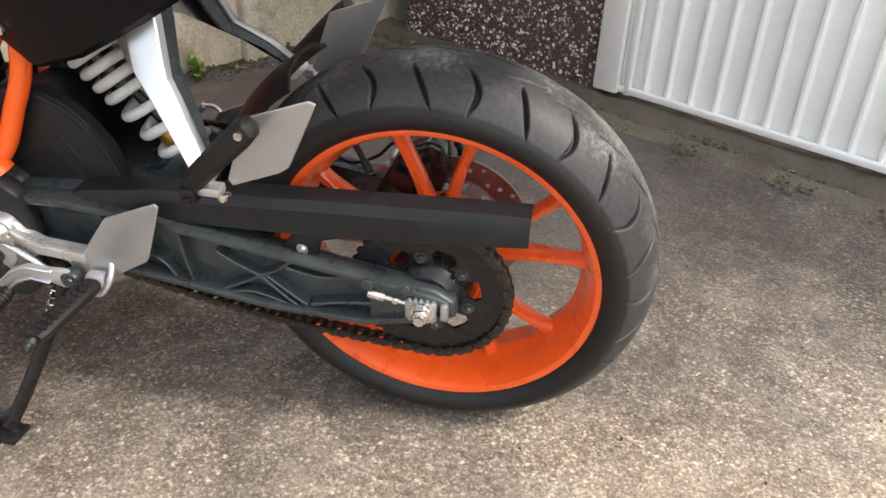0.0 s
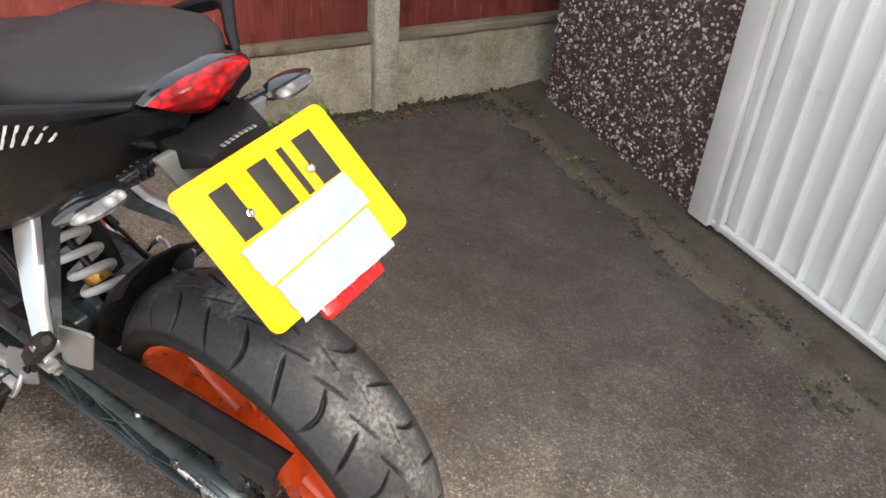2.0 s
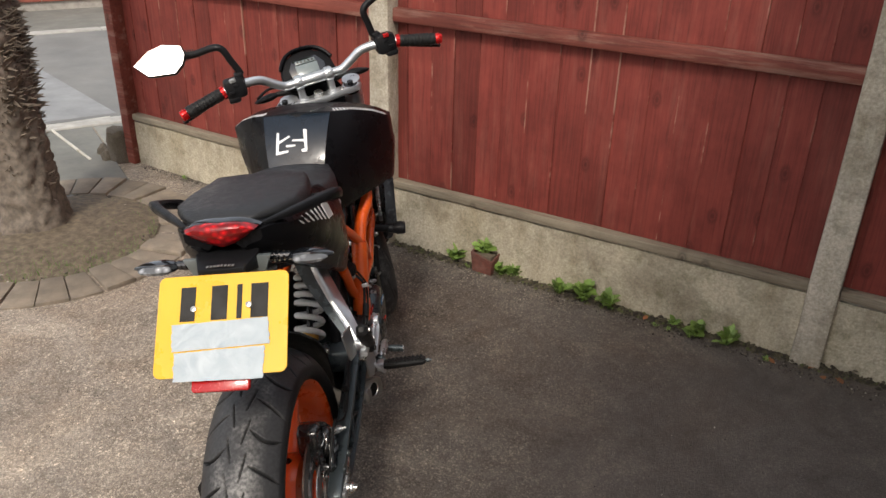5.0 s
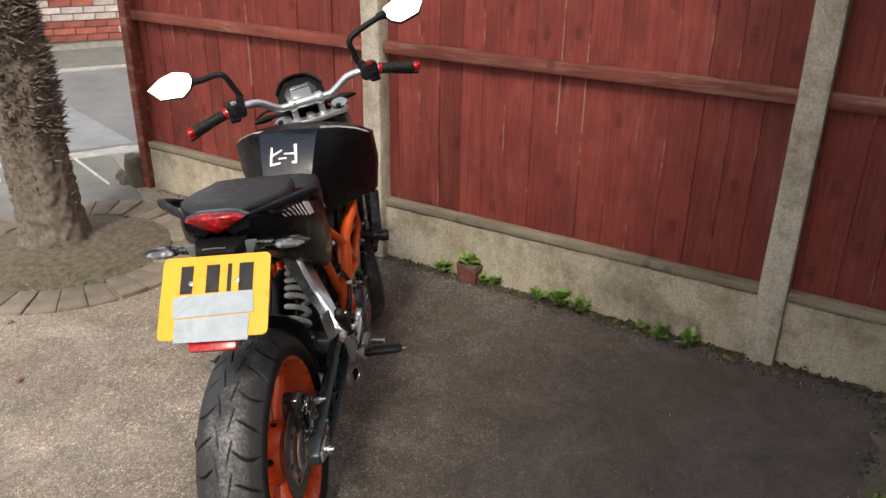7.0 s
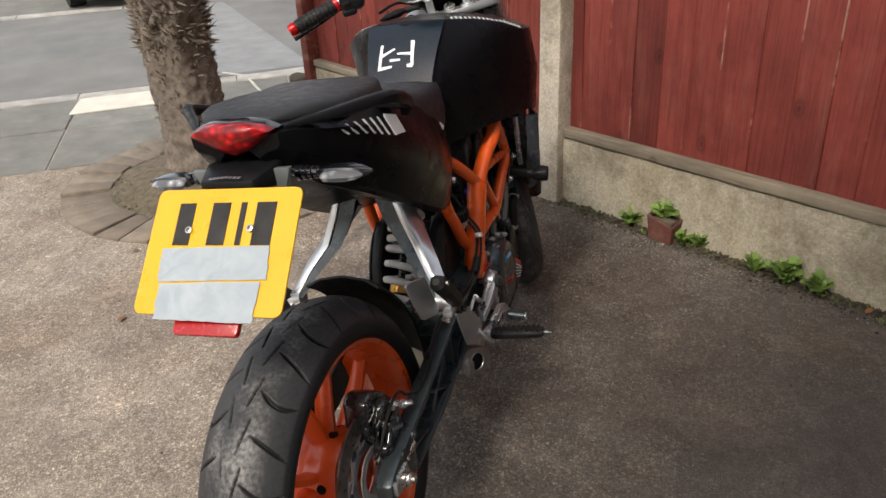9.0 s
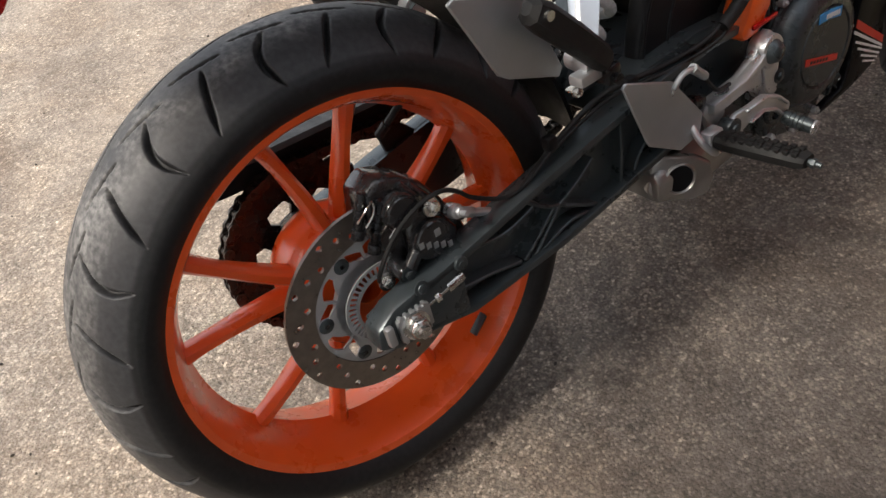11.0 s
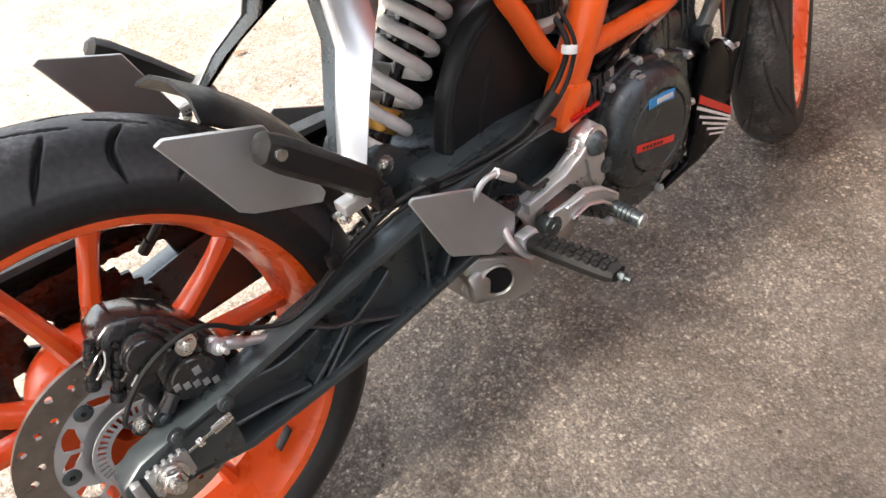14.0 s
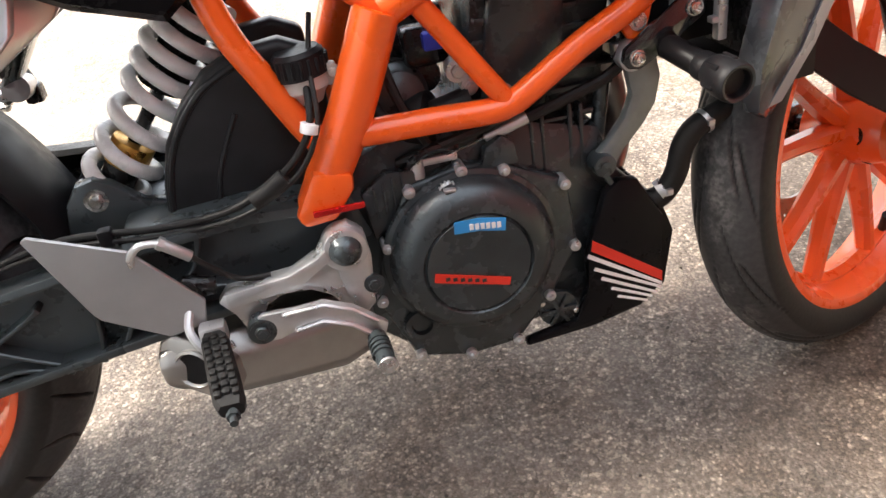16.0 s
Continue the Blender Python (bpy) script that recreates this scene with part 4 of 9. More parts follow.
# ---- tree in its ring of pavers ----
TX, TY = 1.80, 1.60
tree = new("tree")
tree.matrix_basis = pose(TX, TY, 0)
tagged(tree, "tree with a rough trunk covered in dry spiny leaf stubs", "tree")
rings = []
bm = bmesh.new()
NR, NZ = 64, 340
for k in range(NZ + 1):
    z = k / NZ * 5.6
    base = 0.135 + 0.050 * math.exp(-z / 0.10) - 0.006 * z
    ring = []
    for j in range(NR):
        a = 6.2832 * j / NR
        d = Vector((math.cos(a), math.sin(a), 0))
        rr = base * (1 + 0.10 * noise.noise(Vector((d.x * 2, d.y * 2, z * 3))) + 0.11 * noise.noise(Vector((d.x * 5, d.y * 5, z * 26))) + 0.05 * noise.noise(Vector((d.x * 16, d.y * 16, z * 40))))
        ring.append(bm.verts.new((d.x * rr - 0.03 * z, d.y * rr + 0.02 * z, z - 0.02)))
    rings.append(ring)
for a, b in zip(rings, rings[1:]):
    for j in range(NR):
        bm.faces.new((a[j], a[(j + 1) % NR], b[(j + 1) % NR], b[j]))
bm.faces.new(rings[-1])
part("trunk", bm, BARK, tree, angle=80)
verts, faces = [], []
for i in range(15000):
    z = rng.uniform(0.16, 2.6)
    dens = min(1.0, max(0.12, (z - 0.38) / 0.42))
    if rng.random() > dens:
        continue
    a = rng.uniform(0, 6.283)
    d = Vector((math.cos(a), math.sin(a), 0))
    t = Vector((-d.y, d.x, 0))
    rr = 0.130 - 0.006 * z
    p = Vector((-0.03 * z, 0.02 * z, z)) + d * rr
    L = rng.uniform(0.012, 0.034) * (1.5 + 0.8 * noise.noise(Vector((d.x * 2, d.y * 2, z * 5)))) * (1.0 if z > 0.55 else 0.6)
    w = L * 0.22
    q = p + d * L + Vector((0, 0, rng.uniform(-0.2, 1.0) * L)) + t * rng.uniform(-0.6, 0.6) * L
    k = len(verts)
    verts += [tuple(p + t * w), tuple(p - t * w), tuple(p + Vector((0, 0, w * 1.2))), tuple(q)]
    faces += [(k, k + 1, k + 3), (k + 1, k + 2, k + 3), (k + 2, k, k + 3)]
sp = raw("bark_stubble", verts, faces, SPINE, tree, "dry brown spiny leaf stubs")
sp["kind"] = "stuff"
for i in range(7):
    a = i * 0.9
    tip = Vector((math.cos(a) * 0.9, math.sin(a) * 0.9, 6.0 + 0.3 * (i % 3)))
    part("limb", tube(smooth_path([(-0.165, 0.11, 5.35), (math.cos(a) * 0.4 - 0.16, math.sin(a) * 0.4, 5.7), tip], 5), 0.05, 8, None), BARK, tree)
verts, faces = [], []
for i in range(9000):
    a, h = rng.uniform(0, 6.283), rng.random()
    rr = 1.25 * math.sqrt(rng.random())
    c = Vector((math.cos(a) * rr - 0.1, math.sin(a) * rr, 5.75 + 0.35 * rr + rng.gauss(0, 0.30)))
    d = Vector((rng.gauss(0, 1), rng.gauss(0, 1), rng.gauss(0, 0.6))).normalized()
    s, o = d * 0.07, d.orthogonal().normalized() * 0.018
    k = len(verts)
    verts += [tuple(c - s), tuple(c + o), tuple(c + s), tuple(c - o)]
    faces.append((k, k + 1, k + 2, k + 3))
crown = raw("crown", verts, faces, LEAFG, tree, "crown of stiff green leaves")
crown["kind"] = "stuff"

RX, RY, RR = 1.75, 1.50, 0.63
bed = bmesh.new()
c0 = bed.verts.new((RX, RY, 0.05))
prev = []
for k, (r_, z_) in enumerate(((0.2, 0.045), (0.34, 0.028), (0.45, 0.006))):
    cur = [bed.verts.new((RX + math.cos(a) * r_, RY + math.sin(a) * r_, z_ + 0.012 * noise.noise(Vector((math.cos(a) * 4, math.sin(a) * 4, k))))) for a in (6.2832 * j / 40 for j in range(40))]
    for j in range(40):
        if prev:
            bed.faces.new((prev[j], cur[j], cur[(j + 1) % 40], prev[(j + 1) % 40]))
        else:
            bed.faces.new((c0, cur[j], cur[(j + 1) % 40]))
    prev = cur
bedo = part("planting_bed", bed, SOIL, angle=80)
tagged(bedo, "round bed of bare soil at the foot of the tree", "soil", kind="structure")
bits = [((RX + math.cos(a) * r_, RY + math.sin(a) * r_, 0.045 * (1 - r_ / 0.5)), (rng.uniform(-0.4, 0.4), rng.uniform(-0.4, 0.4), 1)) for a, r_ in ((rng.uniform(0, 6.283), 0.44 * math.sqrt(rng.random())) for _ in range(1500))]
bits_ob = pebbledash("bark_chips", bits, GRITM, 0.003, 0.009, 15, Matrix())
tagged(bits_ob, "bark chips and stones on the soil of the tree bed", "chips", kind="stuff")
verts, faces = [], []
for i in range(1500):
    a, r_ = rng.gauss(3.6, 0.9), rng.uniform(0.22, 0.46)
    p = Vector((RX + math.cos(a) * r_, RY + math.sin(a) * r_, 0.04 * (1 - r_ / 0.5)))
    h = rng.uniform(0.012, 0.04)
    b = Vector((rng.gauss(0, 0.5), rng.gauss(0, 0.5), 1)).normalized() * h
    o = Vector((rng.gauss(0, 1), rng.gauss(0, 1), 0)).normalized() * 0.0016
    k = len(verts)
    verts += [tuple(p - o), tuple(p + o), tuple(p + b)]
    faces.append((k, k + 1, k + 2))
gr = raw("grass", verts, faces, GRASSG)
tagged(gr, "thin patchy grass on the soil round the tree", "grass", kind="stuff")

# broken stub at the end of the fence
stub = bmesh.new()
prev = None
for k in range(9):
    z = k * 0.024
    ring = []
    for j in range(10):
        a = 6.2832 * j / 10
        q = Vector((math.cos(a), math.sin(a), z * 9))
        r_ = 0.045 * (1 + 0.30 * noise.noise(q * 1.7)) * (1.15 - 0.5 * z)
        ring.append(stub.verts.new((math.cos(a) * r_, math.sin(a) * r_ * 1.2, z - 0.01 + (0.03 * noise.noise(q * 2) if k == 8 else 0))))
    if prev:
        for j in range(10):
            stub.faces.new((prev[j], prev[(j + 1) % 10], ring[(j + 1) % 10], ring[j]))
    prev = ring
stub.faces.new(prev)
tagged(part("concrete_stub", stub, FILLET, m=pose(2.70, 1.60, 0)), "mossy broken concrete stub at the end of the fence", "stub")
# pale mortar joints in the footway
for a_, b_ in (((3.235, 2.470), (3.195, 2.280)), ((3.195, 2.280), (3.430, 1.988)), ((3.165, 2.245), (2.661, 1.752))):
    a_, b_ = Vector(a_), Vector(b_)
    n_ = Vector((-(b_ - a_).y, (b_ - a_).x)).normalized() * 0.006
    jt = part("mortar_joint", prism([tuple(a_ - n_), tuple(b_ - n_), tuple(b_ + n_), tuple(a_ + n_)], 0.004, 0.016, 0.001, "xy", 1), JOINTM)
    tagged(jt, "pale crumbling mortar joint in the footway", "joint", kind="structure")

# ---- the motorcycle: x forward from the rear axle, y to its left, z up in its own plane ----
bike = new("motorcycle")
bike.matrix_basis = pose(0.0013, -0.0023, -0.005, 0, 0, 2.2) @ pose(0, 0, 0, -6.3, 0, 0)
tagged(bike, "black and orange naked motorcycle leaning on its side stand", "motorcycle")
SIDES = ((1, "left"), (-1, "right"))
AXR = Vector((0, 0, 0.303))


WHEEL_TURN = Matrix.Translation(AXR) @ pose(0, 0, 0, -1.2, 0, -1.6) @ Matrix.Translation(-AXR)


def P(name, bm, mat, label="", parent=None, angle=35, m=None):
    return part(name, bm if m is None else xform(bm, m), mat, parent or bike, label, None, angle)


def wheel_spokes(n, r0, r1, c, w0, w1, t0, t1, spread):
    """Pairs of tapering spokes that lean together at the hub."""
    out = []
    for i in range(n):
        mid = 2 * math.pi * (i // 2) / (n // 2) + radians(87)
        a1 = mid + (radians(16) if i % 2 else -radians(16))
        a0 = mid + (spread if i % 2 else -spread)
        secs = []
        for k in range(7):
            t = k / 6
            a = a0 + (a1 - a0) * t ** 0.8
            r = r0 + (r1 - r0) * t
            w = w0 + (w1 - w0) * t + (0.010 * max(0, t - 0.75) / 0.25)
            th = t0 + (t1 - t0) * t
            d = Vector((math.cos(a), 0, math.sin(a)))
            s = Vector((-math.sin(a), 0, math.cos(a)))
            p = Vector(c) + d * r
            secs.append([p + s * (x * w) + Vector((0, y * th, 0)) for x, y in ((-0.5, -0.25), (-0.22, -0.5), (0.22, -0.5), (0.5, -0.25), (0.5, 0.25), (0.22, 0.5), (-0.22, 0.5), (-0.5, 0.25))])
        out.append(loft(secs))
    return out


SIPES = ((0.0, 0.25, 0.93, 0.0038, 0.48, 0.0, 0.92, 2), (1.0, 0.22, 0.93, 0.0040, 0.22, 0.20, 0.88, 2), (0.43, 0.09, 0.23, 0.0028, -0.80, 0.0, 0.32, 1))


def tyre(name, parent, c, R, rc, half, rim_r, n, seg, label, m=None, pitches=28, sipes=SIPES, depth=0.0082):
    """Tyre with a rounded crown, curved diagonal sipes cut into it and a plain sidewall."""
    prof = []
    # profile by arc length from the middle of the crown
    amax = math.asin(min(0.999, half / rc))
    crown = rc * amax
    S = [(-1 + 2 * k / n) * crown for k in range(n + 1)]
    verts, faces, worn, tread = [], [], [], []
    side = []
    for s in S:
        side.append((R - rc + rc * math.cos(s / rc), rc * math.sin(s / rc), s))
    yl = side[0][1]
    rl = side[0][0]
    inner = [(rim_r + (rl - rim_r) * t, yl * (1.0 + 0.05 * math.sin(math.pi * (1 - t)) - 0.17 * (1 - t) ** 2), None) for t in (0.0, 0.12, 0.3, 0.55, 0.8)]
    full = inner + side + [(r, -y, None) for r, y, _ in inner[::-1]]
    K = len(full)
    pitch = 2 * math.pi / pitches

    def groove(s, th):
        a = abs(s) / crown
        sg = 1 if s > 0 else -1
        d = 0.0
        for off, lo, hi, wd, bend, bow, slant, period in sipes:
            if lo < a < hi:
                t = (a - lo) / (hi - lo)
                mid = bend * t + bow * math.sin(math.pi * t) + off + (0.5 if sg > 0 else 0.0)
                x = ((th / pitch - mid) / period % 1.0) * period
                x = min(x, period - x) * pitch * R * slant
                w = wd * min(1.0, 4 * t + 0.25, 3 * (1 - t) + 0.25)
                d = max(d, min(1.0, max(0.0, (w - x) / 0.0022)))
        return d
    for i in range(seg):
        th = 2 * math.pi * i / seg
        ct, st = math.cos(th), math.sin(th)
        for r, y, s in full:
            if s is not None:
                g = groove(s, th)
                nr, ny = math.cos(s / rc), math.sin(s / rc)
                r, y = r - depth * g * nr, y - depth * g * ny
                tread.append((1 - g) * min(1.0, max(0.0, (0.93 - abs(s) / crown) / 0.04)))
                worn.append((1 - g) * max(0.0, 1 - (abs(s) / crown / 0.62) ** 2))
            else:
                worn.append(0.0)
                tread.append(0.0)
            verts.append((c[0] + r * ct, c[1] + y, c[2] + r * st))
    for i in range(seg):
        a, b = i * K, ((i + 1) % seg) * K
        for j in range(K - 1):
            faces.append((a + j, a + j + 1, b + j + 1, b + j))
        faces.append((a + K - 1, a, b, b + K - 1))
    me = bpy.data.meshes.new(name)
    me.from_pydata(verts, [], faces)
    me.polygons.foreach_set("use_smooth", [True] * len(me.polygons))
    at = me.attributes.new("worn", "FLOAT", "POINT")
    at.data.foreach_set("value", worn)
    at = me.attributes.new("tread", "FLOAT", "POINT")
    at.data.foreach_set("value", tread)
    me.update()
    if m is not None:
        me.transform(m)
    return link(name, me, TYRE, parent, label)


def rim_mesh(c, w, R, seg=96):
    prof = [(R, w), (R - 0.006, w + 0.001), (R - 0.013, w - 0.002), (R - 0.019, w - 0.012), (R - 0.026, w - 0.030), (R - 0.030, 0.012), (R - 0.036, 0.0),
            (R - 0.030, -0.012), (R - 0.026, -w + 0.030), (R - 0.019, -w + 0.012), (R - 0.013, -w + 0.002), (R - 0.006, -w - 0.001), (R, -w),
            (R - 0.004, -w + 0.006), (R - 0.012, -w + 0.014), (R - 0.016, 0.0), (R - 0.012, w - 0.014), (R - 0.004, w - 0.006)]
    return lathe(prof, c, (0, 1, 0), seg)


# rear wheel
wheel = P("rear_wheel", join(rim_mesh(AXR, 0.064, 0.234),
                             lathe([(0.018, 0.066), (0.064, 0.060), (0.074, 0.050), (0.078, 0.030), (0.074, 0.016), (0.074, 0.004), (0.077, -0.012), (0.077, -0.030), (0.070, -0.045), (0.018, -0.049)], AXR, (0, 1, 0), 48)),
          ORANGE, "orange cast alloy rear wheel with ten thin spokes", m=WHEEL_TURN)
for b_ in wheel_spokes(10, 0.045, 0.208, AXR, 0.021, 0.0125, 0.040, 0.024, 0.13):
    part("spoke", xform(b_, WHEEL_TURN), ORANGE, wheel)
tyre("tyre", wheel, AXR, 0.3015, 0.088, 0.076, 0.228, 104, 1500, "black rear tyre with diagonal sipes, dusty worn crown", WHEEL_TURN)
# solid black plugs stand for the shade inside the hub's holes
for k in range(5):
    a = 2 * math.pi * k / 5 + 0.3
    p = AXR + Vector((math.cos(a) * 0.077, -0.021, math.sin(a) * 0.077))
    part("hub_hole", lathe([(0.0001, 0.001), (0.0085, 0.001), (0.0095, -0.002), (0.0095, -0.006), (0.0001, -0.006)], p, (math.cos(a), 0, math.sin(a)), 14, closed_profile=False), BLACKSTEEL, wheel)
va = math.radians(52)
part("valve", join(cyl(AXR + Vector((math.cos(va) * 0.204, -0.004, math.sin(va) * 0.204)), AXR + Vector((math.cos(va) * 0.168, 0.012, math.sin(va) * 0.168)), 0.0045, 10),
                   cyl(AXR + Vector((math.cos(va) * 0.176, 0.008, math.sin(va) * 0.176)), AXR + Vector((math.cos(va) * 0.160, 0.016, math.sin(va) * 0.160)), 0.0062, 10)), RUBBER, wheel)
part("balance_weight", box((0, 0, 0), (0.03, 0.012, 0.004), 0.001, pose(0.128, -0.042, 0.145, 0, -40, 0)), GUNMETAL, wheel)


def perforated_ring(c, r0, r1, y0, y1, n, hr, lanes):
    """A flat ring with a round hole in each of n sectors."""
    bm = bmesh.new()
    for i in range(n):
        a0, a1 = 2 * math.pi * i / n, 2 * math.pi * (i + 1) / n
        am, rm = (a0 + a1) / 2, r0 + (r1 - r0) * lanes[i % len(lanes)]
        pol = lambda r, a: (r * math.cos(a), r * math.sin(a))
        outl = [pol(r1, a1), pol(r1, am), pol(r1, a0), pol(rm, a0), pol(r0, a0), pol(r0, am), pol(r0, a1), pol(rm, a1)]
        cx, cz = pol(rm, am)
        hole = []
        for u, v in outl:
            ang = math.atan2(v - cz, u - cx)
            hole.append((cx + hr * math.cos(ang), cz + hr * math.sin(ang)))
        top = [bm.verts.new((c[0] + u, y0, c[2] + v)) for u, v in outl]
        hol = [bm.verts.new((c[0] + u, y0, c[2] + v)) for u, v in hole]
        for j in range(8):
            bm.faces.new((top[j], top[(j + 1) % 8], hol[(j + 1) % 8], hol[j]))
    bmesh.ops.remove_doubles(bm, verts=bm.verts, dist=1e-5)
    g = bmesh.ops.extrude_face_region(bm, geom=bm.faces[:])
    bmesh.ops.translate(bm, verts=[v for v in g["geom"] if isinstance(v, bmesh.types.BMVert)], vec=(0, y1 - y0, 0))
    return bm


def slotted_ring(c, r0, r1, y0, y1, n):
    """A pierced carrier: in each of n sectors a broad wedge window and a slim one beside a solid pad."""
    bm = bmesh.new()
    m = 20
    grid = []
    for i in range(n * m):
        a = 2 * math.pi * i / (n * m)
        k = i % m
        if 3 <= k <= 10:
            t = (k - 3) / 7
            lo, hi = 0.62 - 0.42 * t, 0.66 + 0.16 * math.sin(math.pi * min(1.0, 0.25 + t * 0.7))
        else:
            t = min(1.0, max(0.0, (k - 11) / 5))
            lo, hi = 0.30 + 0.22 * t, 0.56 + 0.24 * t
        grid.append([bm.verts.new((c[0] + r * math.cos(a), y0, c[2] + r * math.sin(a))) for r in (r0, r0 + (r1 - r0) * lo, r0 + (r1 - r0) * hi, r1)])
    for i in range(n * m):
        a, b = grid[i], grid[(i + 1) % (n * m)]
        for k in (0, 1, 2):
            if k != 1 or not (3 <= i % m <= 9 or 11 <= i % m <= 15):
                bm.faces.new((a[k], a[k + 1], b[k + 1], b[k]))
    g = bmesh.ops.extrude_face_region(bm, geom=bm.faces[:])
    bmesh.ops.translate(bm, verts=[v for v in g["geom"] if isinstance(v, bmesh.types.BMVert)], vec=(0, y1 - y0, 0))
    return bm


def brake_disc(name, parent, c, R, y, side):
    d = part(name, perforated_ring(c, R * 0.70, R, y, y - 0.0045, 36, R * 0.034, (0.28, 0.52, 0.78)), STEEL, parent, "drilled steel brake disc, brown with use")
    bm = join(slotted_ring(c, R * 0.36, R * 0.73, y - 0.0005 * side * -1, y + side * 0.0030, 6), lathe([(R * 0.38, -0.004), (R * 0.48, -0.004), (R * 0.48, 0.003), (R * 0.38, 0.003)], (c[0], y, c[2]), (0, side, 0), 40))
    part("disc_carrier", bm, CARRIER, parent, "grey pierced disc carrier")
    for k in range(6):
        a = 2 * math.pi * (k + 0.92) / 6
        p = Vector((c[0] + math.cos(a) * R * 0.60, y + side * 0.0028, c[2] + math.sin(a) * R * 0.60))
        pad = part("disc_bolt", lathe([(0.0001, 0.0018), (0.0075, 0.0018), (0.0090, 0.0008), (0.0092, 0.0)], p, (0, side, 0), 22, closed_profile=False), GUNMETAL, parent)
        part("bolt_socket", cyl(p + Vector((0, side * 0.0016, 0)), p + Vector((0, side * 0.0021, 0)), 0.0028, 10), BLACKSTEEL, pad)
    return d


brake_disc("brake_disc", wheel, AXR, 0.115, -0.066, -1)
bm = join(*[lathe([(r0, 0.0), (r1, 0.0), (r1, 0.002), (r0, 0.002)], AXR + Vector((0, -0.0815, 0)), (0, 1, 0), 60) for r0, r1 in ((0.0335, 0.0375), (0.0465, 0.0500))])
for k in range(44):
    a = 2 * math.pi * k / 44
    bm = join(bm, box((0, 0, 0), (0.0100, 0.0018, 0.0030), 0, Matrix.Translation(AXR + Vector((math.cos(a) * 0.042, -0.0805, math.sin(a) * 0.042))) @ Matrix.Rotation(-a, 4, "Y")))
part("sensor_ring", bm, CARRIER, wheel, "slotted steel wheel-speed ring")

# sprocket and chain
SPY = 0.092
bm = bmesh.new()
T = 43
out = []
for i in range(T * 4):
    a = 2 * math.pi * i / (T * 4)
    r = (0.1045, 0.1085, 0.1115, 0.1085)[i % 4]
    out.append((r * math.cos(a), r * math.sin(a)))
inn = []
for i in range(T * 4):
    a = 2 * math.pi * i / (T * 4)
    inn.append((0.072 * math.cos(a), 0.072 * math.sin(a)))
for y in (SPY - 0.003, SPY + 0.003):
    o = [bm.verts.new((AXR.x + u, y, AXR.z + v)) for u, v in out]
    q = [bm.verts.new((AXR.x + u, y, AXR.z + v)) for u, v in inn]
    for i in range(T * 4):
        j = (i + 1) % (T * 4)
        bm.faces.new((o[i], o[j], q[j], q[i]))
    if y < SPY:
        o1, q1 = o, q
for i in range(T * 4):
    j = (i + 1) % (T * 4)
    bm.faces.new((o1[i], o1[j], o[j], o[i]))
    bm.faces.new((q1[i], q1[j], q[j], q[i]))
arms = []
for k in range(6):
    a = 2 * math.pi * k / 6 + 0.35
    w0, w1 = 0.34, 0.24
    pts = [(AXR.x + r * math.cos(a + b), AXR.z + r * math.sin(a + b)) for r, b in ((0.045, -w0 * 1.2), (0.062, -w1), (0.0735, -w0), (0.0735, 0), (0.0735, w0), (0.062, w1), (0.045, w0 * 1.2))]
    arms.append(prism(pts, SPY - 0.0032, SPY + 0.0032, 0.0008))
hub_bm = (lathe([(0.03, -0.003), (0.050, -0.003), (0.050, 0.003), (0.03, 0.003)], AXR + Vector((0, SPY, 0)), (0, 1, 0), 40))
sprocket = P("rear_sprocket", bm, BLACKSTEEL, "black steel rear sprocket")
for b_ in arms:
    part("sprocket_arm", b_, BLACKSTEEL, sprocket)
part("sprocket_hub", hub_bm, BLACKSTEEL, sprocket)
part("sprocket_carrier", lathe([(0.02, 0.02), (0.034, 0.02), (0.040, 0.012), (0.052, 0.0), (0.058, -0.03), (0.02, -0.03)], AXR + Vector((0, SPY - 0.002, 0)), (0, 1, 0), 40), BLACKSTEEL, sprocket)
for k in range(6):
    a = 2 * math.pi * k / 6 + 0.35
    part("sprocket_nut", bolt(AXR + Vector((math.cos(a) * 0.058, SPY + 0.003, math.sin(a) * 0.058)), (0, 1, 0), 0.0062, 0.008), GUNMETAL, sprocket)

# chain: link by link round both sprockets
FS = Vector((0.600, 0, 0.345))
R1, R2 = 0.1085, 0.036
dvec = Vector((FS.x - AXR.x, FS.z - AXR.z))
D = dvec.length
th = math.atan2(dvec.y, dvec.x)
ph = math.acos((R1 - R2) / D)
pts = []
p_up = (AXR.x + R1 * math.cos(th + ph), AXR.z + R1 * math.sin(th + ph)), (FS.x + R2 * math.cos(th + ph), FS.z + R2 * math.sin(th + ph))
p_lo = (FS.x + R2 * math.cos(th - ph), FS.z + R2 * math.sin(th - ph)), (AXR.x + R1 * math.cos(th - ph), AXR.z + R1 * math.sin(th - ph))
for i in range(61):
    t = i / 60
    pts.append((p_up[0][0] + (p_up[1][0] - p_up[0][0]) * t, p_up[0][1] + (p_up[1][1] - p_up[0][1]) * t - 0.006 * math.sin(math.pi * t)))
for i in range(1, 30):
    a = th + ph - 2 * ph * i / 30
    pts.append((FS.x + R2 * math.cos(a), FS.z + R2 * math.sin(a)))
for i in range(61):
    t = i / 60
    pts.append((p_lo[0][0] + (p_lo[1][0] - p_lo[0][0]) * t, p_lo[0][1] + (p_lo[1][1] - p_lo[0][1]) * t - 0.026 * math.sin(math.pi * t)))
for i in range(1, 90):
    a = th - ph - (2 * math.pi - 2 * ph) * i / 90
    pts.append((AXR.x + R1 * math.cos(a), AXR.z + R1 * math.sin(a)))
cum = [0.0]
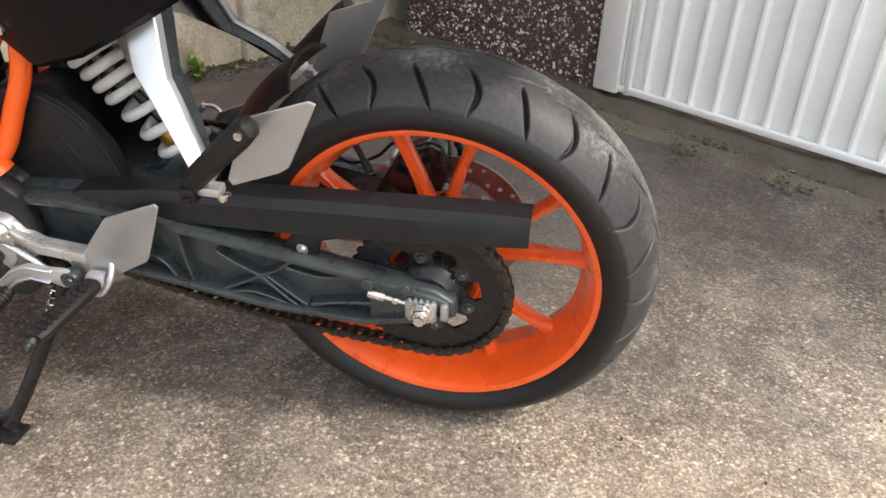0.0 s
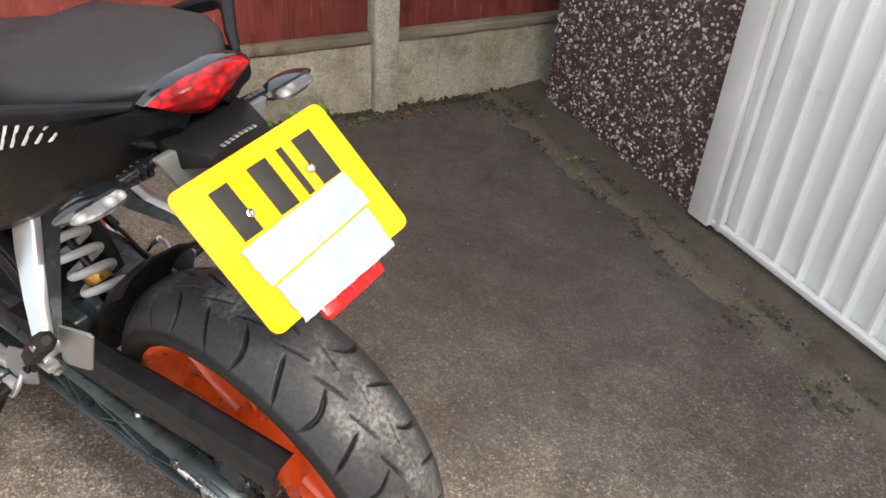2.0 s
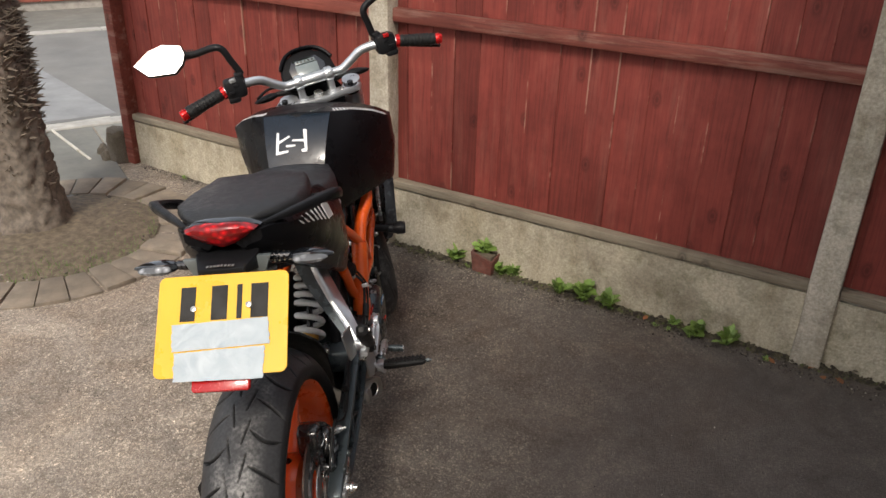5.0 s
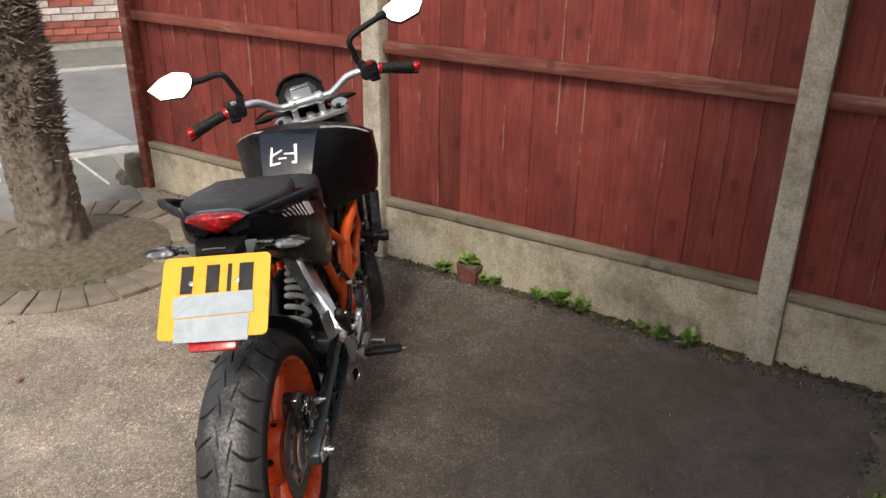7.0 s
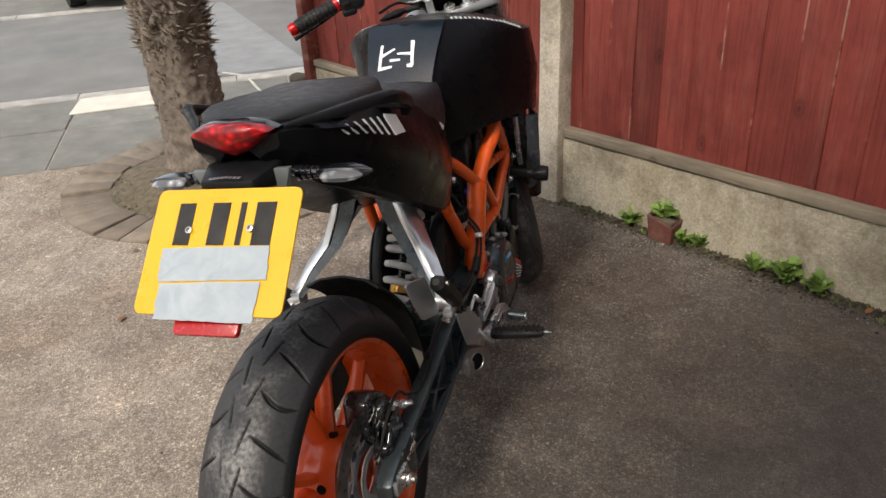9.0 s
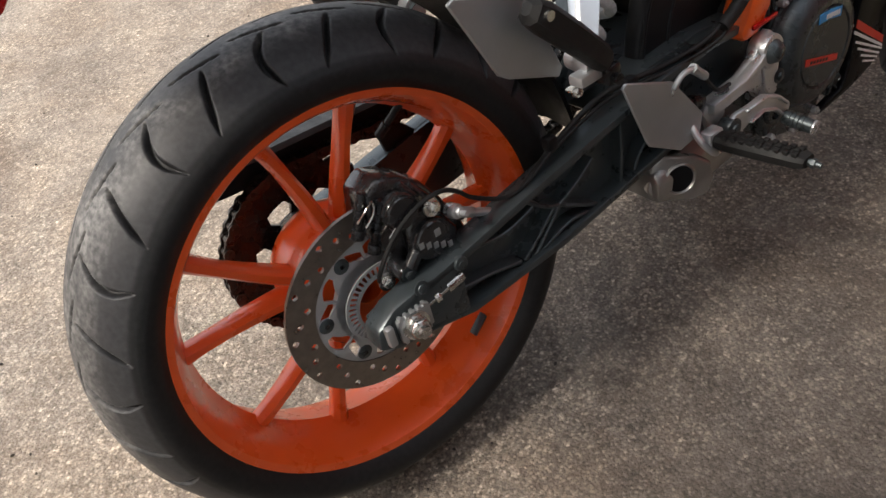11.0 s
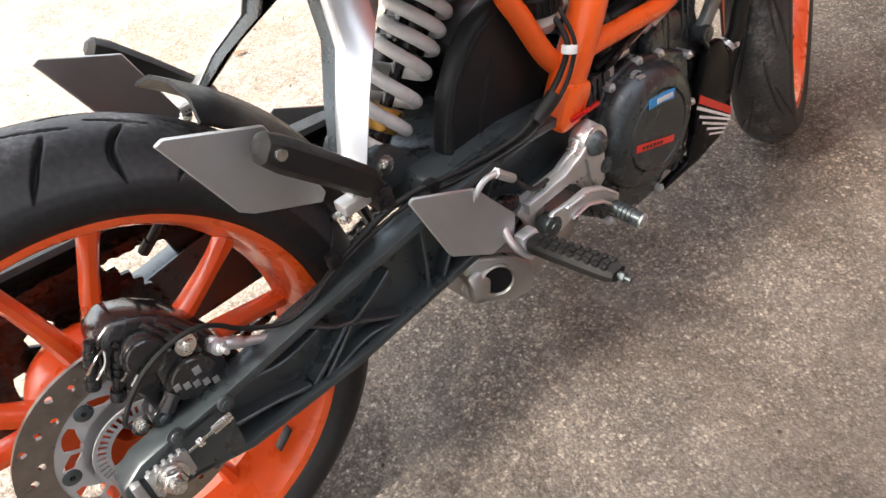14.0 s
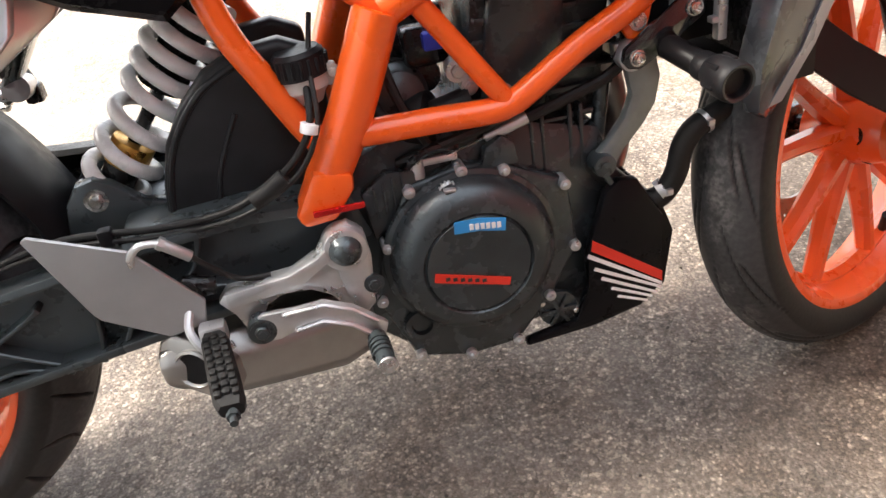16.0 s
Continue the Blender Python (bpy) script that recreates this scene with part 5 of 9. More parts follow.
for a, b in zip(pts, pts[1:] + pts[:1]):
    cum.append(cum[-1] + math.dist(a, b))
LINKS = round(cum[-1] / 0.015875 / 2) * 2
pp = cum[-1] / LINKS


def along(s):
    s %= cum[-1]
    i = next(k for k in range(len(pts)) if cum[k + 1] >= s)
    t = (s - cum[i]) / max(1e-9, cum[i + 1] - cum[i])
    a, b = pts[i], pts[(i + 1) % len(pts)]
    return a[0] + (b[0] - a[0]) * t, a[1] + (b[1] - a[1]) * t


def link_mesh(outer):
    w = 0.0085 if outer else 0.0058
    sh = []
    for cx, a0 in ((pp, -90), (0, 90)):
        for k in range(5):
            a = radians(a0 + 45 * k)
            sh.append((cx + 0.0068 * math.cos(a), 0.0068 * math.sin(a)))
    sh.insert(5, (pp / 2, 0.0052))
    sh.append((pp / 2, -0.0052))
    bm = join(prism(sh, w - 0.0011, w + 0.0011), prism(sh, -w - 0.0011, -w + 0.0011))
    if outer:
        for cx in (0, pp):
            bm = join(bm, cyl((cx, -0.0112, 0), (cx, 0.0112, 0), 0.0027, 8))
    else:
        for cx in (0, pp):
            bm = join(bm, cyl((cx, -0.005, 0), (cx, 0.005, 0), 0.005, 10))
    return to_mesh("chain_link", bm)


LK = (link_mesh(False), link_mesh(True))
chain = P("chain", cyl((FS.x, SPY - 0.004, FS.z), (FS.x, SPY + 0.004, FS.z), 0.033, 30), CHAINM, "dark oiled drive chain")
for i in range(LINKS):
    a, b = along(i * pp), along((i + 1) * pp)
    l = link("chain_link", LK[i % 2], CHAINM, chain)
    l.matrix_basis = pose(a[0], SPY, a[1], 0, -math.degrees(math.atan2(b[1] - a[1], b[0] - a[0])), 0)

# swingarm: ribbed casting with a leg on each side
TOPE = [(-0.034, 0.316), (0.02, 0.332), (0.06, 0.337), (0.20, 0.361), (0.39, 0.389), (0.50, 0.398), (0.60, 0.392)]
BOTE = [(-0.034, 0.286), (0.02, 0.271), (0.08, 0.256), (0.22, 0.259), (0.40, 0.284), (0.50, 0.300), (0.60, 0.318)]


def rail(edge, off, y0, y1):
    return prism(list(edge) + [(x, z + off) for x, z in edge[::-1]], y0, y1, 0.002)


legs, ribs = [], []
for s, _ in SIDES:
    o, i_ = s * 0.130, s * 0.100
    a, b = min(o, i_), max(o, i_)
    web = [(x, z) for x, z in TOPE] + [(x, z) for x, z in BOTE[::-1]]
    wa, wb = sorted((s * 0.098, s * 0.105))
    parts = [prism(web, wa, wb), rail(TOPE, -0.011, a, b), rail(BOTE, 0.010, a, b)]
    ra, rb = sorted((s * 0.104, s * 0.1225))
    for run in (((0.228, 0.310), (0.258, 0.324), (0.288, 0.342)), ((0.228, 0.310), (0.203, 0.286), (0.179, 0.264)), ((0.228, 0.310), (0.265, 0.288), (0.306, 0.266)), ((0.228, 0.310), (0.205, 0.322), (0.178, 0.346)),
                ((0.070, 0.290), (0.118, 0.282), (0.160, 0.270)), ((0.165, 0.268), (0.205, 0.300), (0.222, 0.314)), ((0.190, 0.264), (0.243, 0.279), (0.296, 0.265)),
                ((0.326, 0.268), (0.333, 0.300), (0.340, 0.376)), ((0.350, 0.276), (0.372, 0.312), (0.415, 0.330)), ((0.415, 0.330), (0.440, 0.352), (0.452, 0.388)), ((0.415, 0.330), (0.470, 0.322), (0.500, 0.302)), ((0.090, 0.334), (0.140, 0.322), (0.190, 0.330))):
        way = smooth_path([(x, 0, z) for x, z in run], 5)
        lo_, hi_ = [], []
        for k, p in enumerate(way):
            d = (way[min(k + 1, len(way) - 1)] - way[max(k - 1, 0)]).normalized()
            n = Vector((-d.z, 0, d.x)) * (0.0022 + 0.0016 * abs(2 * k / (len(way) - 1) - 1) ** 3)
            lo_.append((p.x - n.x, p.z - n.z))
            hi_.append((p.x + n.x, p.z + n.z))
        ribs.append(prism(lo_ + hi_[::-1], ra, rb, 0.0012, segs=1))
    # fork end that holds the axle
    parts.append(prism([(-0.044, 0.290), (-0.040, 0.313), (-0.016, 0.328), (0.03, 0.335), (0.075, 0.336), (0.075, 0.262), (0.03, 0.268), (-0.022, 0.277)], a, b - (0.0 if s < 0 else 0.006), 0.004))
    legs.append(join(*parts))
swing = P("swingarm", prism([(0.36, 0.345), (0.38, 0.392), (0.50, 0.400), (0.60, 0.392), (0.62, 0.33), (0.50, 0.315), (0.42, 0.318)], -0.100, 0.100, 0.006), GUNMETAL, "ribbed gunmetal cast swingarm")
for b_ in legs:
    part("swingarm_leg", b_, GUNMETAL, swing)
for b_ in ribs:
    part("rib", b_, GUNMETAL, swing)
for s, _ in SIDES:
    part("axle_adjuster", join(box((0.002, s * 0.1325, 0.301), (0.042, 0.007, 0.030), 0.002), *[box((-0.014 + 0.0078 * k, s * 0.1325, 0.301 + e * 0.0155), (0.0042, 0.007, 0.0045), 0.0008) for k in range(5) for e in (1, -1)], box((-0.029, s * 0.131, 0.303), (0.010, 0.012, 0.026), 0.003)), PLATEALU, swing, "notched axle adjuster plate")
    part("axle_nut", join(cyl((0, s * 0.136, 0.301), (0, s * 0.140, 0.301), 0.0165, 24), soften(cyl((0, s * 0.139, 0.301), (0, s * 0.149, 0.301), 0.0125, 6), 0.0015, 1), cyl((0, s * 0.147, 0.301), (0, s * 0.156, 0.301), 0.0072, 14)), CHROME, swing)
    part("adjuster_screw", join(cyl((0.024, s * 0.127, 0.306), (0.072, s * 0.127, 0.313), 0.0038, 10), soften(cyl((0.034, s * 0.127, 0.3075), (0.041, s * 0.127, 0.3085), 0.0072, 6), 0.001, 1), cyl((0.052, s * 0.126, 0.310), (0.074, s * 0.126, 0.3135), 0.0075, 12)), CHROME, swing)
    part("swingarm_bolt", bolt((0.022, s * 0.130, 0.332), (0, s, 0.2), 0.006, 0.003), GUNMETAL, swing)
    part("stand_bobbin", join(cyl((0.074, s * 0.126, 0.331), (0.074, s * 0.134, 0.332), 0.0085, 16, bevel=0.0015), cyl((0.074, s * 0.133, 0.332), (0.074, s * 0.135, 0.332), 0.004, 10)), GUNMETAL, swing)
for y0_, y1_ in ((-0.052, -0.034), (0.018, 0.036)):
    part("shock_lug", prism([(0.318, 0.378), (0.326, 0.412), (0.340, 0.430), (0.358, 0.434), (0.374, 0.426), (0.400, 0.402), (0.440, 0.392), (0.440, 0.375)], y0_, y1_, 0.004), GUNMETAL, swing)
part("shock_bolt", bolt((0.356, -0.052, 0.412), (0, -1, 0), 0.008, 0.006), CHROME, swing)

# chain guard
gsec = []
for x, zt, zb in ((-0.128, 0.452, 0.410), (-0.06, 0.449, 0.402), (0.11, 0.439, 0.386), (0.25, 0.430, 0.380), (0.37, 0.421, 0.376), (0.47, 0.405, 0.368), (0.52, 0.388, 0.362)):
    gsec.append([(x, 0.113, zb), (x, 0.118, zb + 0.004), (x, 0.117, zt - 0.012), (x, 0.108, zt), (x, 0.080, zt + 0.002), (x, 0.074, zt - 0.003), (x, 0.100, zt - 0.007), (x, 0.110, zt - 0.016), (x, 0.110, zb)])
guard = P("chain_guard", join(loft(gsec), prism([(0.10, 0.39), (0.17, 0.388), (0.20, 0.355), (0.145, 0.350), (0.14, 0.375)], 0.104, 0.112, 0.003)), GUARDP, "dark grey plastic chain guard")
part("guard_screw", bolt((0.165, 0.114, 0.362), (0, 1, 0), 0.0055, 0.004), CHROME, guard)

# inner mudguard in front of the rear tyre
fender = lathe([(0.318, -0.072), (0.332, -0.045), (0.338, 0.0), (0.332, 0.045), (0.318, 0.072), (0.314, 0.070), (0.328, 0.044), (0.334, 0.0), (0.328, -0.044), (0.314, -0.070)], AXR, (0, 1, 0), 24, radians(-56), radians(-6), start=(1, 0, 0))
P("rear_mudguard", fender, PLASTIC, "black plastic inner mudguard")

# rear brake caliper with hose
cal = P("rear_caliper", join(prism([(0.008, 0.412), (0.016, 0.452), (0.036, 0.463), (0.060, 0.452), (0.084, 0.432), (0.102, 0.402), (0.120, 0.364), (0.128, 0.330), (0.090, 0.330), (0.046, 0.336), (0.026, 0.366)], -0.092, -0.046, 0.007, segs=3),
                             prism([(0.046, 0.398), (0.060, 0.416), (0.086, 0.404), (0.106, 0.366), (0.104, 0.345), (0.070, 0.340), (0.044, 0.362)], -0.103, -0.085, 0.006, segs=3),
                             prism([(0.03, 0.330), (0.05, 0.360), (0.11, 0.350), (0.10, 0.325), (0.06, 0.300)], -0.096, -0.076, 0.004)), CALIPERM, "black two-piston rear brake caliper")
for cx_, cz_, cr_ in ((0.070, 0.374, 0.0245), (0.044, 0.424, 0.0205)):
    part("piston_bore", lathe([(0.0001, 0.013), (cr_ * 0.80, 0.013), (cr_ * 0.86, 0.0115), (cr_ * 0.95, 0.0115), (cr_, 0.009), (cr_, 0.0), (0.0001, 0.0)], (cx_, -0.0965, cz_), (0, -1, 0), 36, closed_profile=False), CALIPERM, cal)
for (ax_, az_), (bx_, bz_) in (((0.028, 0.444), (0.052, 0.400)), ((0.056, 0.446), (0.078, 0.410)), ((0.066, 0.440), (0.090, 0.402))):
    part("bridge_rib", tube([(ax_, -0.093, az_), ((ax_ + bx_) / 2, -0.100, (az_ + bz_) / 2), (bx_, -0.096, bz_)], 0.0042, 8), CALIPERM, cal)
for (ax_, az_), (bx_, bz_) in (((0.000, 0.424), (0.014, 0.462)), ((0.012, 0.398), (0.030, 0.440))):
    part("slide_pin", join(cyl((ax_, -0.092, az_), (bx_, -0.096, bz_), 0.0052, 14, bevel=0.001), cyl((ax_ - 0.004, -0.0915, az_ - 0.010), (ax_, -0.092, az_), 0.0072, 12, bevel=0.001), *[cyl((ax_ + (bx_ - ax_) * t, -0.092 - 0.004 * t, az_ + (bz_ - az_) * t), (ax_ + (bx_ - ax_) * (t + 0.07), -0.092 - 0.004 * t, az_ + (bz_ - az_) * (t + 0.07)), 0.0066, 12) for t in (0.3, 0.48, 0.66)]), BLACKSTEEL, cal)
part("slider_boss", join(cyl((0.031, -0.080, 0.352), (0.031, -0.107, 0.352), 0.0115, 20, bevel=0.002), cyl((0.036, -0.104, 0.356), (0.050, -0.104, 0.370), 0.008, 14)), CALIPERM, cal)
part("caliper_bolt", bolt((0.079, -0.104, 0.409), (0.25, -1, 0.25), 0.0072, 0.009), CHROME, cal)
part("bleed_nipple", join(cyl((0.101, -0.100, 0.390), (0.103, -0.116, 0.393), 0.0085, 16, bevel=0.0015), bolt((0.103, -0.115, 0.393), (0.1, -1, 0.2), 0.0062, 0.007, False), cyl((0.103, -0.122, 0.394), (0.104, -0.131, 0.396), 0.003, 10)), CASTALU, cal, "silver banjo bolt")
part("caliper_bolt", bolt((0.031, -0.107, 0.352), (0, -1, 0), 0.006, 0.005), GUNMETAL, cal)
part("caliper_bolt", bolt((0.012, -0.090, 0.345), (0, -1, 0), 0.007, 0.006), CHROME, cal)
part("caliper_mark", join(*[box((0.0535 + 0.0085 * k, -0.1098, 0.3755 - 0.0045 * k), (0.0062, 0.0010, 0.0078), 0.0004) for k in range(5)], box((0.076, -0.1098, 0.380), (0.0075, 0.0010, 0.0090), 0.0004)), PLATEALU, cal, "pale lettering bars")
for px_, pz_ in ((0.008, 0.444), (0.028, 0.418)):
    part("pad_clip", tube(smooth_path([(px_ - 0.010, -0.100, pz_ - 0.008), (px_, -0.106, pz_ + 0.004), (px_ + 0.010, -0.104, pz_ + 0.008), (px_ + 0.006, -0.108, pz_ - 0.002), (px_ - 0.006, -0.108, pz_ - 0.012)], 4), 0.0011, 6), CHROME, cal, "bent wire clip")
# the whole caliper hangs low on its carrier
for ob in (cal, *cal.children):
    ob.data.transform(Matrix.Translation((-0.007, 0, -0.013)))
hose = smooth_path([(0.146, -0.105, 0.345), (0.170, -0.111, 0.350), (0.200, -0.113, 0.364), (0.25, -0.112, 0.386), (0.33, -0.108, 0.402), (0.42, -0.118, 0.398), (0.483, -0.130, 0.405), (0.520, -0.130, 0.418), (0.552, -0.130, 0.437), (0.571, -0.130, 0.458), (0.580, -0.128, 0.478), (0.583, -0.110, 0.500), (0.583, -0.095, 0.508)], 6)
P("hose_crimp", join(cyl((0.120, -0.103, 0.359), (0.150, -0.1055, 0.343), 0.0050, 14), soften(cyl((0.100, -0.101, 0.371), (0.121, -0.103, 0.3585), 0.0068, 6), 0.001, 1)), CASTALU, "silver crimped hose end")
P("brake_hose", tube(hose, 0.0036, 10), RUBBER, "black rubber brake hose")
hose2 = smooth_path([(-0.004, -0.092, 0.340), (-0.006, -0.106, 0.360), (0.010, -0.110, 0.384), (0.033, -0.113, 0.404), (0.061, -0.113, 0.413), (0.086, -0.112, 0.411), (0.105, -0.110, 0.398), (0.123, -0.109, 0.379), (0.160, -0.114, 0.359), (0.190, -0.117, 0.362), (0.235, -0.117, 0.381), (0.33, -0.113, 0.396), (0.42, -0.122, 0.391), (0.490, -0.136, 0.399), (0.528, -0.137, 0.412), (0.560, -0.137, 0.432), (0.578, -0.136, 0.456), (0.587, -0.132, 0.480), (0.590, -0.105, 0.520), (0.60, -0.08, 0.56)], 6)
P("sensor_cable", tube(hose2, 0.0026, 8), RUBBER, "thin black sensor cable")
for x, z in ((0.235, 0.388), (0.37, 0.398)):
    P("hose_clip", box((x, -0.112, z), (0.014, 0.014, 0.018), 0.003), PLASTIC)

# pillion brackets, pegs and heel plates
for s, _ in SIDES:
    rows = ((0.364, 0.054, 0.705, 0.050), (0.348, 0.077, 0.634, 0.044), (0.336, 0.099, 0.583, 0.042), (0.296, 0.131, 0.543, 0.034), (0.262, 0.158, 0.498, 0.024))
    face = [[(x + u * w, s * (y + v), z + u * w * 0.30) for u, v in ((-0.5, -0.010), (-0.5, 0.001), (-0.44, 0.005), (0.42, 0.008), (0.5, 0.004), (0.5, -0.006), (0.40, -0.010), (-0.40, -0.012))] for x, y, z, w in rows]
    br = P("pillion_bracket", soften(loft(face), 0.0012, 1, 30), ALU, "polished aluminium pillion footrest bracket")
    back = [[(x + u * w, s * (y + v - 0.016), z + u * w * 0.30) for u, v in ((-0.40, 0.003), (0.40, 0.003), (0.40, -0.5 * d), (0.26, -0.5 * d), (0.22, -0.002), (-0.22, -0.002), (-0.26, -0.5 * d), (-0.40, -0.5 * d))] for (x, y, z, w), d in zip(rows, (0.060, 0.056, 0.046, 0.032, 0.014))]
    part("bracket_back", loft(back), ENGINE, br, "dark hollow back of the bracket")
    wing = [[(x + w * 0.47 + u * f, s * (y - 0.003 - 0.75 * u * f - v), z + 0.006 + u * f * 0.10) for u, v in ((0, 0), (0.9, 0), (1, 0.002), (1, 0.007), (0.9, 0.006), (0, 0.006))] for (x, y, z, w), f in zip(rows[:4], (0.070, 0.058, 0.030, 0.004))]
    part("bracket_wing", soften(loft(wing), 0.0012, 1, 30), ALU, br)
    part("bracket_foot", join(cyl((0.262, s * 0.140, 0.490), (0.262, s * 0.172, 0.486), 0.016, 18), box((0.252, s * 0.168, 0.478), (0.040, 0.020, 0.012), 0.003, None)), CASTALU, br)
    part("bracket_bolt", bolt((0.236, s * 0.164, 0.470), (0, s * 0.3, -1), 0.007, 0.008), CHROME, br)
    peg = P("pillion_peg", loft([[(x + u * w * 0.6, s * (y + v * w), z + u * w * 0.8) for u, v in ((1, 0.4), (0.6, 1), (-0.6, 1), (-1, 0.4), (-1, -0.4), (-0.6, -1), (0.6, -1), (1, -0.4))] for x, y, z, w in ((0.272, 0.172, 0.482, 0.009), (0.262, 0.176, 0.494, 0.0135), (0.225, 0.180, 0.532, 0.0145), (0.190, 0.182, 0.566, 0.0150), (0.178, 0.182, 0.577, 0.0125), (0.174, 0.182, 0.581, 0.006))]), RUBBER, "folded black rubber pillion footrest")
    part("peg_pin", join(cyl((0.186, s * 0.194, 0.572), (0.186, s * 0.199, 0.572), 0.005, 10)), CHROME, peg)
    part("peg_hinge", join(box((0.270, s * 0.174, 0.474), (0.020, 0.026, 0.022), 0.004), cyl((0.270, s * 0.158, 0.470), (0.270, s * 0.192, 0.470), 0.006, 12)), BLACKSTEEL, peg)
    dz = -0.008 if s > 0 else 0.0
    P("pillion_heel_plate", prism([(x, z + dz) for x, z in ((0.112, 0.604), (0.120, 0.607), (0.198, 0.578), (0.232, 0.492), (0.226, 0.484), (0.164, 0.510), (0.152, 0.519))], *sorted((s * 0.150, s * 0.154)), 0.0012, segs=1), PLATEALU, "grey aluminium pillion heel plate")

# rider bracket, lever, peg and heel plate on both sides
for s, side_name in SIDES:
    br = P("rider_bracket", join(prism([(0.592, 0.376), (0.570, 0.368), (0.556, 0.350), (0.530, 0.337), (0.466, 0.333), (0.455, 0.320), (0.468, 0.302), (0.476, 0.280), (0.490, 0.290), (0.500, 0.306), (0.516, 0.314), (0.544, 0.312), (0.562, 0.301), (0.580, 0.276), (0.594, 0.271), (0.604, 0.280), (0.609, 0.335), (0.606, 0.362)], *sorted((s * 0.134, s * 0.147)), 0.0018, segs=2), prism([(0.566, 0.357), (0.556, 0.350), (0.527, 0.3385), (0.464, 0.3335), (0.464, 0.318), (0.534, 0.323), (0.569, 0.345)], *sorted((s * 0.144, s * 0.1580)), 0.0014), prism([(0.572, 0.340), (0.606, 0.340), (0.604, 0.288), (0.592, 0.280), (0.578, 0.300)], *sorted((s * 0.144, s * 0.1515)), 0.0016),
                                 cyl((0.585, s * 0.130, 0.351), (0.585, s * 0.156, 0.351), 0.0225, 28, bevel=0.003)), CASTALU, "cast aluminium rider footrest bracket")
    part("pivot_bolt", lathe([(0.0001, 0.013), (0.006, 0.0125), (0.012, 0.009), (0.0155, 0.002), (0.0165, 0.0), (0.0001, 0.0)], (0.585, s * 0.1555, 0.351), (0, s, 0), 26, closed_profile=False), CHROME if s > 0 else GUNMETAL, br)
    part("bracket_bolt", bolt((0.606, s * 0.151, 0.306), (0, s, 0), 0.007, 0.005), GUNMETAL, br)
    dx_ = 0.022 if s > 0 else 0.0
    P("rider_heel_plate", prism([(x + dx_, z) for x, z in ((0.312, 0.428), (0.318, 0.432), (0.395, 0.398), (0.446, 0.332), (0.440, 0.305), (0.404, 0.300), (0.350, 0.334), (0.345, 0.342))], *sorted((s * 0.150, s * 0.154)), 0.0012, segs=1), PLATEALU, "grey aluminium rider heel plate")
    lv = P("foot_lever", join(prism([(0.482, 0.300), (0.494, 0.308), (0.525, 0.3065), (0.553, 0.3075), (0.581, 0.2945), (0.612, 0.266), (0.606, 0.250), (0.596, 0.253), (0.576, 0.273), (0.549, 0.2855), (0.520, 0.281), (0.505, 0.276), (0.486, 0.277)], *sorted((s * 0.159, s * 0.167)), 0.0025), prism([(0.512, 0.3065), (0.553, 0.3075), (0.581, 0.2945), (0.604, 0.2735), (0.601, 0.2705), (0.579, 0.2905), (0.552, 0.3030), (0.512, 0.3020)], *sorted((s * 0.165, s * 0.1715)), 0.0015, segs=1), prism([(0.520, 0.2855), (0.549, 0.2895), (0.577, 0.2775), (0.598, 0.2575), (0.595, 0.2545), (0.575, 0.2735), (0.549, 0.2855), (0.521, 0.2815)], *sorted((s * 0.165, s * 0.1715)), 0.0015, segs=1)), CASTALU, "cast foot lever")
    part("lever_tip", join(cyl((0.597, s * 0.168, 0.254), (0.600, s * 0.208, 0.248), 0.0098, 16), *[cyl((0.5972 + 0.0004 * k, s * (0.176 + 0.006 * k), 0.2528 - 0.0008 * k), (0.5974 + 0.0004 * k, s * (0.1785 + 0.006 * k), 0.2525 - 0.0008 * k), 0.0112, 16) for k in range(4)], cyl((0.600, s * 0.206, 0.248), (0.6005, s * 0.209, 0.2475), 0.0090, 16)), RUBBER if s > 0 else GUNMETAL, lv)
    part("tip_cap", cyl((0.6005, s * 0.208, 0.2475), (0.6008, s * 0.2115, 0.2472), 0.0100, 18, bevel=0.001), CASTALU, lv, "bright end face")
    part("lever_pivot", join(cyl((0.490, s * 0.150, 0.290), (0.490, s * 0.168, 0.290), 0.0145, 22, bevel=0.002), bolt((0.490, s * 0.167, 0.290), (0, s, 0), 0.008, 0.005)), GUNMETAL, lv)
    # folding peg reaching outwards
    secs = []
    for t, w, h in ((0.0, 0.010, 0.009), (0.1, 0.0130, 0.011), (0.6, 0.0140, 0.011), (0.90, 0.0138, 0.010), (0.97, 0.011, 0.007)):
        c_ = Vector((0.446 + 0.018 * t, s * (0.172 + 0.115 * t), 0.300 - 0.003 * t))
        secs.append([c_ + Vector((u * w, 0, v * h)) for u, v in ((1, 0.3), (0.7, 0.9), (-0.7, 0.9), (-1, 0.3), (-0.9, -0.6), (-0.4, -1.1), (0.4, -1.1), (0.9, -0.6))])
    peg = P("rider_peg", loft(secs), RUBBER, "black ribbed rubber rider footrest")
    for k in range(9):
        c_ = Vector((0.449 + 0.0016 * k, s * (0.186 + 0.0105 * k), 0.3105 - 0.0002 * k))
        for e in (-1, 0, 1):
            part("peg_block", box(c_ + Vector((e * 0.0078, s * 0.0022 * (e % 2), -0.002)), (0.0062, 0.0072, 0.0062), 0.0012), RUBBER, peg)
